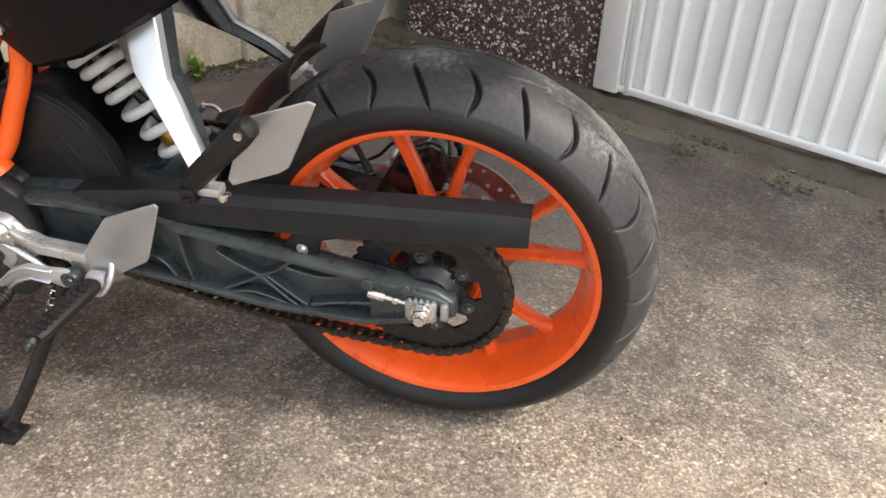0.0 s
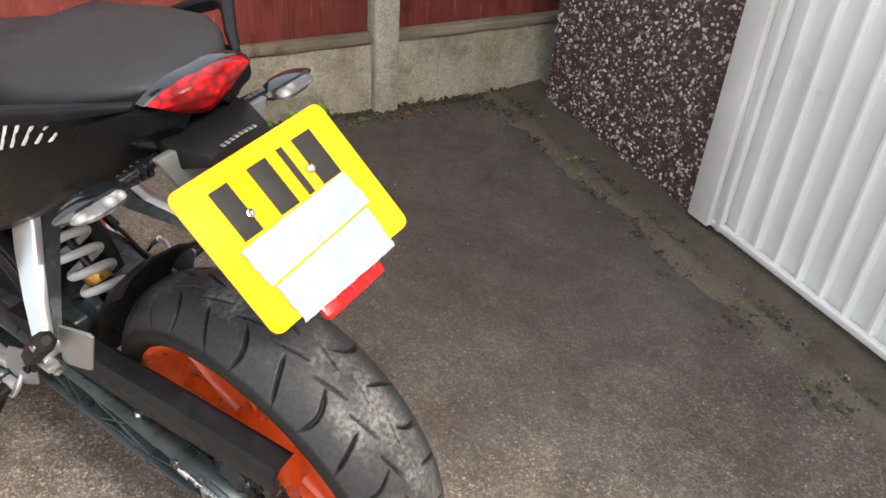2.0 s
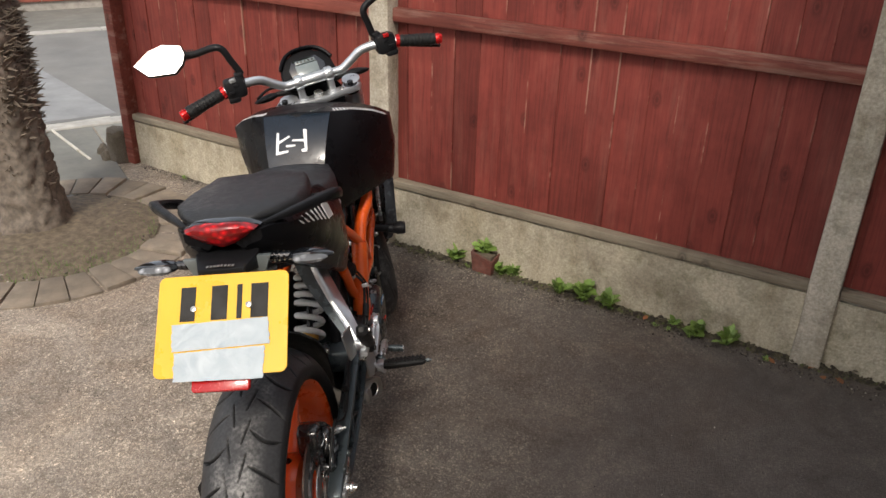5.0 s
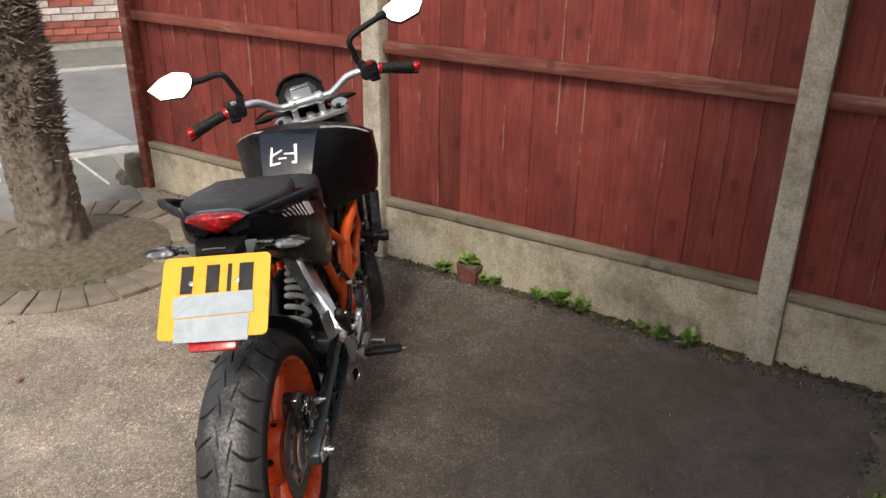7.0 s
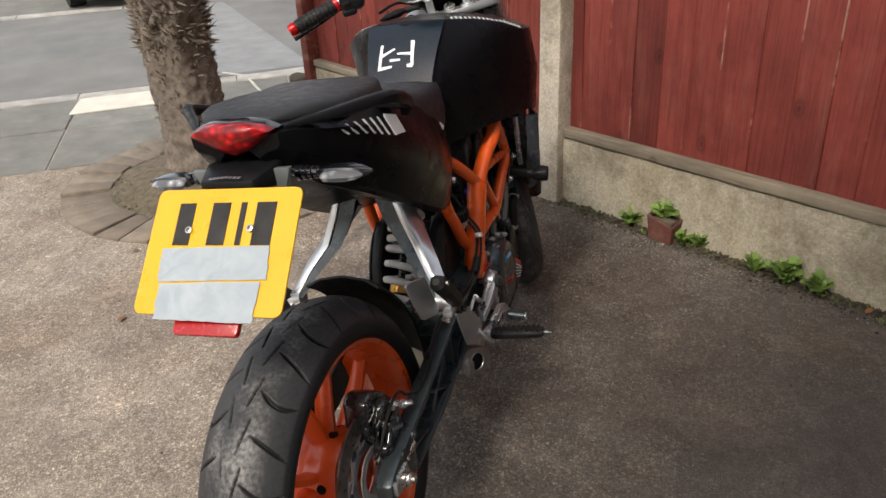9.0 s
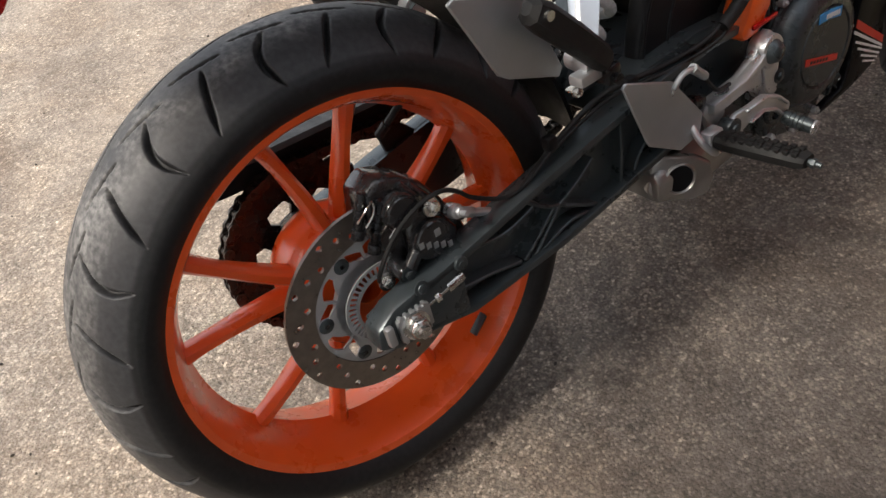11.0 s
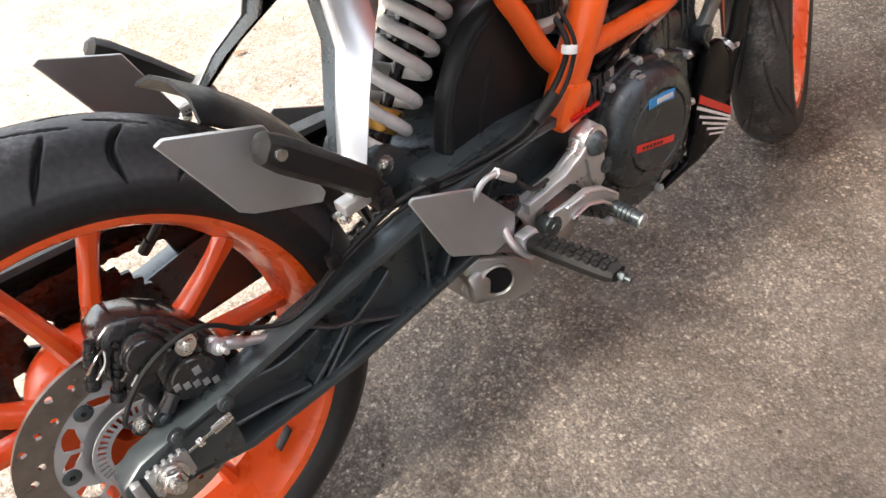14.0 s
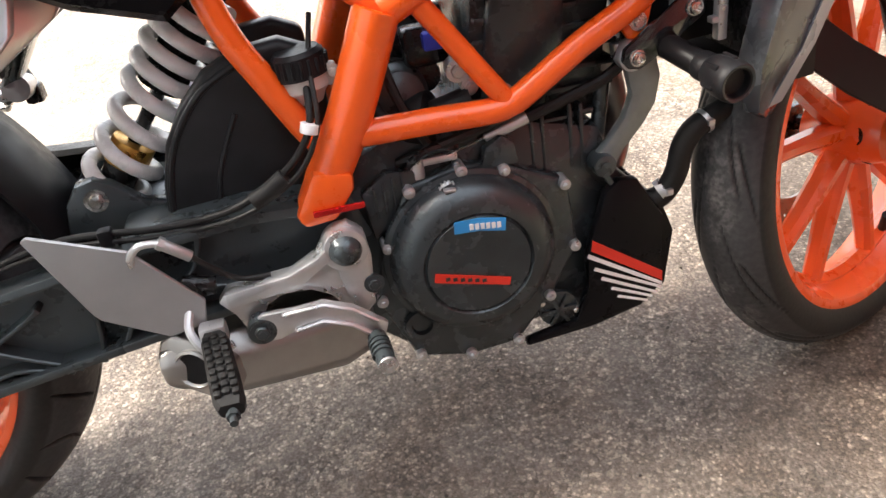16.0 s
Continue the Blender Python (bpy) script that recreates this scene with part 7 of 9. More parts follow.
# belly pan
for s, _ in SIDES:
    pan = P("belly_pan", prism([(0.866, 0.332), (0.880, 0.343), (0.901, 0.341), (0.931, 0.290), (0.931, 0.200), (0.905, 0.176), (0.849, 0.163), (0.764, 0.157), (0.766, 0.164), (0.826, 0.176), (0.842, 0.219), (0.842, 0.262)], *sorted((s * 0.108, s * 0.122)), 0.005), SATINBLK, "black belly pan with white and red stripes")
    for k, (z0, zr, w, x0) in enumerate(((0.278, 0.218, 0.0130, 0.848), (0.262, 0.203, 0.0045, 0.843), (0.243, 0.1975, 0.0036, 0.850), (0.2285, 0.192, 0.0034, 0.858), (0.212, 0.188, 0.003, 0.870), (0.199, 0.1835, 0.0026, 0.877))):
        part("stripe", prism([(x0, z0), (0.930 - 0.006 * max(0, k - 2), zr), (0.930 - 0.006 * max(0, k - 2), zr - w), (x0 - 0.002, z0 - w)], *sorted((s * 0.1218, s * 0.1230))), REDINK if k == 0 else WHITEINK, pan, "red stripe" if k == 0 else "white stripe")
P("belly_pan_nose", prism([(0.90, 0.175), (0.94, 0.19), (0.95, 0.26), (0.935, 0.30), (0.925, 0.30), (0.93, 0.2), (0.90, 0.185)], -0.11, 0.11, 0.003), SATINBLK, "black belly pan nose")

# hose, engine hanger, crash bobbin
P("radiator_hose", tube(smooth_path([(1.020, -0.100, 0.392), (0.990, -0.108, 0.386), (0.968, -0.110, 0.376), (0.957, -0.110, 0.358), (0.952, -0.110, 0.335), (0.943, -0.109, 0.316), (0.929, -0.106, 0.303), (0.900, -0.09, 0.296)], 6), 0.0125, 14), RUBBER, "black radiator hose")
for p, q in (((0.940, -0.1075, 0.314), (0.929, -0.105, 0.306)), ((0.985, -0.108, 0.3845), (0.977, -0.109, 0.3810))):
    P("hose_clamp", join(cyl(p, Vector(p).lerp(Vector(q), 0.55), 0.0139, 24), box(Vector(p) + Vector((-0.002, -0.014, 0.002)), (0.007, 0.006, 0.007), 0.001)), CASTALU)
P("water_outlet", tube(smooth_path([(0.90, -0.09, 0.315), (0.87, -0.09, 0.345), (0.84, -0.08, 0.37)], 4), 0.013, 12), GUARDP, "black water outlet")
for s, _ in SIDES:
    hg = P("engine_hanger", prism([(0.880, 0.486), (0.905, 0.486), (0.926, 0.468), (0.931, 0.446), (0.926, 0.418), (0.914, 0.399), (0.888, 0.369), (0.878, 0.352), (0.862, 0.354), (0.860, 0.372), (0.872, 0.384), (0.891, 0.408), (0.899, 0.430), (0.894, 0.455), (0.882, 0.470)], *sorted((s * 0.100, s * 0.114)), 0.004), ENGINE_GREY, "grey engine hanger plate")
    part("hanger_bush", join(cyl((0.866, s * 0.098, 0.362), (0.866, s * 0.122, 0.362), 0.0125, 20, bevel=0.002), cyl((0.866, s * 0.121, 0.362), (0.866, s * 0.124, 0.362), 0.006, 12)), GUNMETAL, hg)
    part("hanger_fin", prism([(0.858, 0.354), (0.872, 0.349), (0.888, 0.318), (0.884, 0.318), (0.866, 0.346)], *sorted((s * 0.112, s * 0.118)), 0.001, segs=1), GUNMETAL, hg)
    bob = P("crash_bobbin", join(cyl((0.928, s * 0.120, 0.480), (0.946, s * 0.168, 0.466), 0.0125, 20), cyl((0.9445, s * 0.164, 0.4672), (0.949, s * 0.184, 0.4643), 0.0142, 24, bevel=0.002), lathe([(0.0001, 0.010), (0.0150, 0.010), (0.0165, 0.013), (0.0195, 0.028), (0.0195, 0.040), (0.0188, 0.046), (0.0172, 0.048), (0.0135, 0.0465), (0.0120, 0.040), (0.0001, 0.039)], (0.947, s * 0.170, 0.4655), (0.12, s, -0.08), 40, closed_profile=False)), PLASTIC, "black crash protection bobbin")
    part("bobbin_mark", lathe([(0.0148, 0.0478), (0.0160, 0.0483), (0.0172, 0.0484)], (0.947, s * 0.170, 0.4656), (0.12, s, -0.08), 40, closed_profile=False), GUNMETAL, bob, "pale lettering ring")
    for k in range(6):
        a = k * math.pi / 3 + 0.3
        part("bobbin_rib", box((0.9505 + math.cos(a) * 0.0178, s * 0.198, 0.4635 + math.sin(a) * 0.0178), (0.005, 0.020, 0.005), 0.0015), PLASTIC, bob)
    arm = P("bobbin_arm", soften(prism([(0.884, 0.483), (0.882, 0.472), (0.889, 0.463), (0.900, 0.461), (0.911, 0.466), (0.968, 0.504), (0.970, 0.518), (0.958, 0.528), (0.944, 0.525)], *sorted((s * 0.124, s * 0.131)), 0.002), 0), GLOSSBLK, "gloss black bobbin mounting arm")
    for x, z in ((0.897, 0.4735), (0.955, 0.512)):
        part("arm_bolt", join(cyl((x, s * 0.130, z), (x, s * 0.1335, z), 0.0085, 20, bevel=0.001), screw((x, s * 0.1335, z), (0, s, 0), 0.0068)), CHROME, arm, "bright cap bolt")
        part("arm_spacer", cyl((x, s * 0.100, z), (x, s * 0.1245, z), 0.0155, 24, bevel=0.002), CASTALU, arm, "bright spacer")

# radiator and side shrouds
P("radiator", box((1.015, 0, 0.56), (0.035, 0.32, 0.20), 0.006, pose(0, 0, 0)), BLACKSTEEL, "black radiator")
for s, _ in SIDES:
    P("radiator_side", join(box((0.976, s * 0.142, 0.545), (0.010, 0.012, 0.13), 0.002), *[box((0.969, s * 0.142, 0.500 + 0.022 * k), (0.008, 0.010, 0.006), 0.001) for k in range(5)]), CASTALU, "silver radiator side tank")
    rows = (((1.012, 0.158), (1.030, 0.190), (1.122, 0.150), 0.600), ((1.003, 0.158), (1.013, 0.190), (1.104, 0.150), 0.540), ((0.987, 0.158), (0.993, 0.190), (1.074, 0.148), 0.460), ((1.000, 0.152), (1.008, 0.166), (1.044, 0.146), 0.405), ((1.022, 0.148), (1.026, 0.152), (1.036, 0.146), 0.392))
    sh = P("radiator_shroud", soften(loft([[(a[0], s * a[1], z), (b[0], s * b[1], z), (c_[0], s * c_[1], z), (c_[0] - 0.002, s * (c_[1] - 0.006), z), (b[0] + 0.004, s * (b[1] - 0.009), z), (a[0] + 0.004, s * (a[1] - 0.005), z)] for a, b, c_, z in rows]), 0.0015, 2), SHROUD, "dark grey creased radiator shroud")
    part("edge_panel", loft([[Vector((c_[0] - 0.020, s * (c_[1] + 0.0115), z)), Vector((c_[0] + 0.001, s * (c_[1] + 0.0022), z)), Vector((c_[0] + 0.001, s * c_[1], z)), Vector((c_[0] - 0.020, s * (c_[1] + 0.007), z))] for a, b, c_, z in rows[:4]]), GREYPANEL, sh, "blue-grey painted edge")
    P("radiator_duct", loft([[(x, s * y, z) for x, y in ((1.000, 0.148), (1.090, 0.132), (1.090, 0.124), (1.000, 0.140))] for z in (0.420, 0.600)]), PLASTIC, "black duct behind the shroud")
    P("side_bracket_plate", prism([(0.885, 0.480), (0.905, 0.470), (1.00, 0.475), (1.01, 0.60), (0.95, 0.62)], *sorted((s * 0.104, s * 0.110)), 0.003), PLASTIC, "black side plate behind the bobbin")

# fuel tank: steep rear face, crisp edge sweeping out to the shoulders, flat top ahead of it
TANK_RINGS = (
    ((0.598, 0, 0.800), (0.600, 0.069, 0.797), (0.603, 0.075, 0.790), (0.605, 0.078, 0.780), (0.607, 0.080, 0.765), (0.610, 0.082, 0.720), (0.615, 0.082, 0.670), (0.620, 0.03, 0.660)),
    ((0.648, 0, 0.862), (0.650, 0.078, 0.857), (0.668, 0.098, 0.846), (0.694, 0.122, 0.830), (0.720, 0.143, 0.808), (0.738, 0.152, 0.740), (0.745, 0.146, 0.668), (0.740, 0.05, 0.655)),
    ((0.695, 0, 0.918), (0.700, 0.086, 0.912), (0.750, 0.132, 0.898), (0.800, 0.177, 0.877), (0.843, 0.213, 0.852), (0.868, 0.217, 0.760), (0.874, 0.203, 0.660), (0.870, 0.06, 0.640)),
    ((0.704, 0, 0.922), (0.710, 0.087, 0.916), (0.760, 0.134, 0.902), (0.810, 0.180, 0.880), (0.856, 0.217, 0.851), (0.888, 0.221, 0.760), (0.894, 0.206, 0.655), (0.890, 0.06, 0.640)),
    ((0.820, 0, 0.914), (0.828, 0.090, 0.907), (0.862, 0.140, 0.890), (0.892, 0.184, 0.868), (0.920, 0.216, 0.842), (0.945, 0.219, 0.750), (0.950, 0.204, 0.642), (0.945, 0.06, 0.630)),
    ((0.900, 0, 0.850), (0.915, 0.095, 0.840), (0.965, 0.135, 0.830), (1.010, 0.172, 0.806), (1.045, 0.190, 0.772), (1.055, 0.188, 0.700), (1.060, 0.176, 0.605), (1.055, 0.06, 0.600)),
    ((1.000, 0, 0.770), (1.020, 0.050, 0.765), (1.060, 0.085, 0.750), (1.095, 0.120, 0.725), (1.115, 0.138, 0.700), (1.118, 0.136, 0.665), (1.120, 0.128, 0.605), (1.110, 0.05, 0.600)))
tank = P("fuel_tank", loft([list(r) + [(x, -y, z) for x, y, z in r[:0:-1]] for r in TANK_RINGS]), SATINBLK, "satin black fuel tank with flared sides", angle=24)


def sec(x, pts):
    return [(x, y, z) for y, z in pts] + [(x, -y, z) for y, z in pts[::-1]]


def on_panel(u, v, lift=0.0):
    """A place on the tank's steep centre panel: u to the left, v up its slope from 0 to 1."""
    w = v * (1 - v) * 4
    return Vector((0.600 + 0.10 * v - 0.006 * w, u, 0.800 + 0.115 * v + 0.006 * w)) + Vector((-0.755, 0, 0.656)) * (0.004 + lift - 0.35 * u * u)


bm = bmesh.new()
vs = {}
for i in range(13):
    for j in range(13):
        v = 0.01 + 0.99 * j / 12
        vs[i, j] = bm.verts.new(on_panel((0.070 + 0.017 * v) * (i / 6 - 1), v))
for i in range(12):
    for j in range(12):
        bm.faces.new((vs[i, j], vs[i + 1, j], vs[i + 1, j + 1], vs[i, j + 1]))
g = bmesh.ops.extrude_face_region(bm, geom=bm.faces[:])
bmesh.ops.translate(bm, verts=[v for v in g["geom"] if isinstance(v, bmesh.types.BMVert)], vec=(0.008, 0, -0.007))
bmesh.ops.recalc_face_normals(bm, faces=bm.faces[:])
part("tank_panel", bm, TANKBLU, tank, "gloss blue-black tank centre panel")


def mark(pts):
    """A painted stroke between four corners, laid over the curved panel in short lengths."""
    bm = bmesh.new()
    (u0, v0), (u1, v1), (u2, v2), (u3, v3) = pts
    n = 8
    vs = {}
    for i in range(n + 1):
        for j in range(n + 1):
            a, b = i / n, j / n
            u = (u0 + (u1 - u0) * a) * (1 - b) + (u3 + (u2 - u3) * a) * b
            v = (v0 + (v1 - v0) * a) * (1 - b) + (v3 + (v2 - v3) * a) * b
            vs[i, j] = bm.verts.new(on_panel(u, v, 0.0012))
    for i in range(n):
        for j in range(n):
            bm.faces.new((vs[i, j], vs[i + 1, j], vs[i + 1, j + 1], vs[i, j + 1]))
    g = bmesh.ops.extrude_face_region(bm, geom=bm.faces[:])
    bmesh.ops.translate(bm, verts=[v for v in g["geom"] if isinstance(v, bmesh.types.BMVert)], vec=(0.0022, 0, -0.0018))
    return bm


part("tank_logo", join(*[mark(q) for q in (
    ((0.049, 0.66), (0.043, 0.655), (0.044, 0.30), (0.051, 0.277)), ((0.051, 0.315), (0.019, 0.336), (0.019, 0.30), (0.051, 0.267)),
    ((0.045, 0.50), (0.016, 0.60), (0.015, 0.57), (0.044, 0.455)), ((0.025, 0.426), (0.001, 0.428), (0.001, 0.399), (0.025, 0.392)),
    ((0.009, 0.519), (-0.022, 0.517), (-0.022, 0.475), (0.009, 0.493)), ((-0.019, 0.698), (-0.028, 0.692), (-0.030, 0.319), (-0.024, 0.298)), ((-0.014, 0.336), (-0.023, 0.349), (-0.028, 0.29), (-0.016, 0.295)))]),
     WHITEINK, tank, "white painted tank emblem strokes")


def on_top(s, a, w):
    """A place on the tank's top: a out along its rear edge, w forward from it, both 0 to 1."""
    q = []
    for r in (TANK_RINGS[3], TANK_RINGS[4]):
        f = min(max(a, 0.0), 1.0) * 3
        k = min(int(f), 2)
        q.append(Vector(r[1 + k]).lerp(Vector(r[2 + k]), f - k))
    p = q[0].lerp(q[1], w)
    return Vector((p.x, s * p.y, p.z + 0.0012))


for s, _ in SIDES:
    for k in range(17):
        a = 0.05 + 0.055 * k
        bm = bmesh.new()
        vs = [[bm.verts.new(on_top(s, a + e - 0.07 * j / 3, 0.03 + 0.27 * j / 3)) for j in range(4)] for e in (0, 0.022)]
        for j in range(3):
            bm.faces.new((vs[0][j], vs[1][j], vs[1][j + 1], vs[0][j + 1]))
        g = bmesh.ops.extrude_face_region(bm, geom=bm.faces[:])
        bmesh.ops.translate(bm, verts=[v for v in g["geom"] if isinstance(v, bmesh.types.BMVert)], vec=(0, 0, -0.002))
        part("tank_stripe", bm, WHITEINK, tank, "white tank stripe")

# tail unit
tail_secs = []
for x, tw, zt, mw, zm, bw, zb in ((-0.012, 0.040, 0.926, 0.070, 0.908, 0.040, 0.880), (0.004, 0.052, 0.930, 0.080, 0.906, 0.052, 0.864), (0.060, 0.075, 0.928, 0.108, 0.888, 0.082, 0.812), (0.140, 0.095, 0.914, 0.132, 0.864, 0.104, 0.764), (0.220, 0.105, 0.896, 0.146, 0.832, 0.118, 0.714),
                                  (0.320, 0.110, 0.868, 0.146, 0.788, 0.122, 0.652), (0.410, 0.108, 0.845, 0.136, 0.745, 0.120, 0.602), (0.480, 0.100, 0.820, 0.124, 0.715, 0.110, 0.578), (0.525, 0.090, 0.800, 0.112, 0.705, 0.102, 0.610), (0.560, 0.080, 0.78, 0.10, 0.71, 0.09, 0.66)):
    tail_secs.append(sec(x, ((0.0, zt), (tw, zt - 0.002), (tw + 0.012, zt - 0.012), (mw, zm + 0.008), (mw, zm - 0.008), ((mw + bw) / 2 + 0.010, (zm + zb) / 2), (bw + 0.004, zb + 0.008), (bw - 0.008, zb), (0.0, zb + 0.03))))
tail = P("tail_unit", loft(tail_secs), SATINBLK, "satin black tail unit and side panels", angle=28)
for s, _ in SIDES:
    # pale sticker field with dark gaps on the flank
    for k in range(8):
        x = 0.226 - 0.0185 * k
        w = 0.034 if k == 0 else 0.0038
        yy = lambda q: np.interp(q, (0.06, 0.14, 0.22), (0.108, 0.132, 0.146)) + 0.0022
        zz = lambda q: np.interp(q, (0.06, 0.14, 0.22), (0.884, 0.859, 0.826))
        x0 = x + (0.012 if k == 0 else 0)
        bm = bmesh.new()
        h = 0.034 - 0.0030 * k
        vs = [bm.verts.new((qx, s * float(yy(qx) - dy_), float(zz(qx) + dz))) for qx, dz, dy_ in ((x0, 0.0, 0), (x0 - w, 0.0, 0), (x0 - w - 0.014, h, 0.006), (x0 - 0.014, h, 0.006))]
        bm.faces.new(vs)
        g = bmesh.ops.extrude_face_region(bm, geom=bm.faces[:])
        bmesh.ops.translate(bm, verts=[v for v in g["geom"] if isinstance(v, bmesh.types.BMVert)], vec=(0, s * 0.0015, 0.001))
        part("tail_stripe", bm, WHITEINK, tail, "white slashed tail sticker")
    P("grab_rail", join(soften(loft([[(x + dx_, s * (y + v * w), z + u * h) for u, v in ((1, -0.7), (1, 0.7), (0.3, 1), (-1, 0.8), (-1, -0.8), (0.3, -1))] for x, dx_, y, z, w, h in ((0.256, 0, 0.146, 0.858, 0.008, 0.009), (0.226, 0, 0.166, 0.880, 0.011, 0.011), (0.178, 0, 0.176, 0.900, 0.012, 0.011), (0.140, 0, 0.175, 0.914, 0.012, 0.010), (0.112, 0, 0.158, 0.917, 0.012, 0.009), (0.055, 0, 0.108, 0.916, 0.010, 0.007), (0.006, 0, 0.070, 0.919, 0.006, 0.004))]), 0.002, 2), soften(loft([[(x, s * y, z + u) for y, u in ((0.10, 0.006), (0.164, 0.006), (0.164, -0.006), (0.10, -0.006))] for x, z in ((0.210, 0.882), (0.250, 0.868))]), 0.002, 1)), PLASTIC, "black passenger grab rail")
    part("tail_screw", screw((0.502, s * 0.122, 0.632), (0, s, 0), 0.007), CHROME, tail)
    part("side_badge", prism([(0.470, 0.770), (0.478, 0.775), (0.520, 0.742), (0.512, 0.737)], *sorted((s * 0.112, s * 0.1145))), WHITEINK, tail, "small white and red badge")
# tail lamp
def almond(k, n=28):
    """Smooth almond outline of the lens: flat arch above, deeper one below, drawn-out tips."""
    out = []
    for q in range(n):
        a = 2 * math.pi * q / n
        u = math.copysign(abs(math.cos(a)) ** 1.15, math.cos(a))
        z = 0.0180 * (1 - abs(u) ** 2.4) if math.sin(a) > 0 else -0.0285 * (1 - abs(u) ** 1.6)
        out.append((u * k * 0.0655, 0.9155 + z * k + 0.006 * abs(u) * k))
    return out


lamp = P("tail_lamp", loft([[(-0.006, y, z) for y, z in almond(1.02)], [(-0.018 + 0.20 * abs(y) ** 1.5 + 0.25 * (0.932 - z), y, z) for y, z in almond(1.0)], [(-0.030 + 0.20 * abs(y) ** 1.5 + 0.25 * (0.932 - z), y, z) for y, z in almond(0.93)], [(-0.035 + 0.20 * abs(y) ** 1.5 + 0.25 * (0.932 - z), y, z) for y, z in almond(0.6)], [(-0.037 + 0.25 * (0.932 - z), y, z) for y, z in almond(0.15)]]), REDLENS, "red faceted tail lamp lens", angle=60)
part("lamp_bezel", loft([[(0.004, y, z) for y, z in almond(1.07)], [(-0.012 + 0.20 * abs(y) ** 1.5 + 0.25 * (0.932 - z), y, z) for y, z in almond(1.06)], [(-0.014 + 0.20 * abs(y) ** 1.5 + 0.25 * (0.932 - z), y, z) for y, z in almond(1.015)], [(0.0, y, z) for y, z in almond(1.0)]]), GLOSSBLK, lamp, "black bezel")
# plate carrier
P("plate_carrier", soften(loft([[(0.05, y * 0.045, z) for y, z in ((-1, 0.850), (1, 0.850), (1, 0.872), (-1, 0.872))], [(-0.01, y * 0.058, z) for y, z in ((-1, 0.840), (1, 0.840), (1, 0.874), (-1, 0.874))], [(-0.058, y * 0.042, z) for y, z in ((-1, 0.852), (1, 0.852), (1, 0.866), (-1, 0.866))]]), 0.004, 2), PLASTIC, "black number plate lamp housing")
P("plate_lamp_mark", join(*[box((-0.056, -0.022 + 0.0064 * k, 0.8705 + 0.0004 * (3 - abs(k - 3))), (0.006, 0.0042, 0.0012), 0.0003) for k in range(8)]), PLATEALU, "pale lettering bars on the plate lamp")
P("plate_bracket", prism([(-0.080, 0.868), (0.080, 0.868), (0.062, 0.826), (-0.062, 0.826)], -0.020, -0.010, 0.002, "yz"), ENGINE_GREY, "grey plate bracket")
# plate frame: local x up its slope is z, y across


def plate_bm(w, h, t, r):
    pts = []
    for cx, cy, a0 in ((w / 2 - r, h / 2 - r, 0), (-w / 2 + r, h / 2 - r, 90), (-w / 2 + r, -h / 2 + r, 180), (w / 2 - r, -h / 2 + r, 270)):
        for k in range(6):
            a = radians(a0 + 18 * k)
            pts.append((cx + r * math.cos(a), cy + r * math.sin(a)))
    return prism(pts, 0, t, 0.0006, "xy", 1)


plate_up = Vector((0.128, 0, 0.1235)).normalized()
plate_n = Vector((-plate_up.z, 0, plate_up.x))
PL = Matrix(((0, plate_up.x, plate_n.x, -0.121), (-1, plate_up.y, plate_n.y, -0.005), (0, plate_up.z, plate_n.z, 0.7925), (0, 0, 0, 1)))
plate = P("number_plate", xform(plate_bm(0.228, 0.178, 0.003, 0.012), PL), YELLOW, "yellow rear number plate patched with silver tape")
for x, w in ((-0.061, 0.026), (-0.006, 0.028), (0.029, 0.009), (0.064, 0.030)):
    part("plate_bar", xform(box((x, 0.0375, 0.0034), (w, 0.061, 0.0008), 0.0002), PL), INK, plate, "plain dark bar")
for x, y in ((-0.050, 0.028), (0.046, 0.030)):
    part("plate_screw", xform(screw((x, y, 0.0038), (0, 0, 1), 0.0058), PL), CHROME, plate)


def tape(pts, z, seed):
    """A creased strip of tape over the plate."""
    r = random.Random(seed)
    (x0, y0), (x1, y1), (x2, y2), (x3, y3) = pts
    nx, ny = 24, 10
    bm = bmesh.new()
    vs = {}
    for i in range(nx + 1):
        for j in range(ny + 1):
            s, t = i / nx, j / ny
            x = (x0 + (x1 - x0) * s) * (1 - t) + (x3 + (x2 - x3) * s) * t
            y = (y0 + (y1 - y0) * s) * (1 - t) + (y3 + (y2 - y3) * s) * t
            if i in (0, nx):
                x += r.uniform(-0.0012, 0.0012)
            if j in (0, ny):
                y += r.uniform(-0.0005, 0.0005)
            q = Vector((x * 38 + seed, y * 60, seed))
            vs[i, j] = bm.verts.new((x, y, z + 0.0011 * abs(noise.noise(q)) + 0.0009 * abs(noise.noise(q * 2.7))))
    for i in range(nx):
        for j in range(ny):
            bm.faces.new((vs[i, j], vs[i + 1, j], vs[i + 1, j + 1], vs[i, j + 1]))
    g = bmesh.ops.extrude_face_region(bm, geom=bm.faces[:])
    bmesh.ops.translate(bm, verts=[v for v in g["geom"] if isinstance(v, bmesh.types.BMVert)], vec=(0, 0, -0.0009))
    return xform(bm, PL)


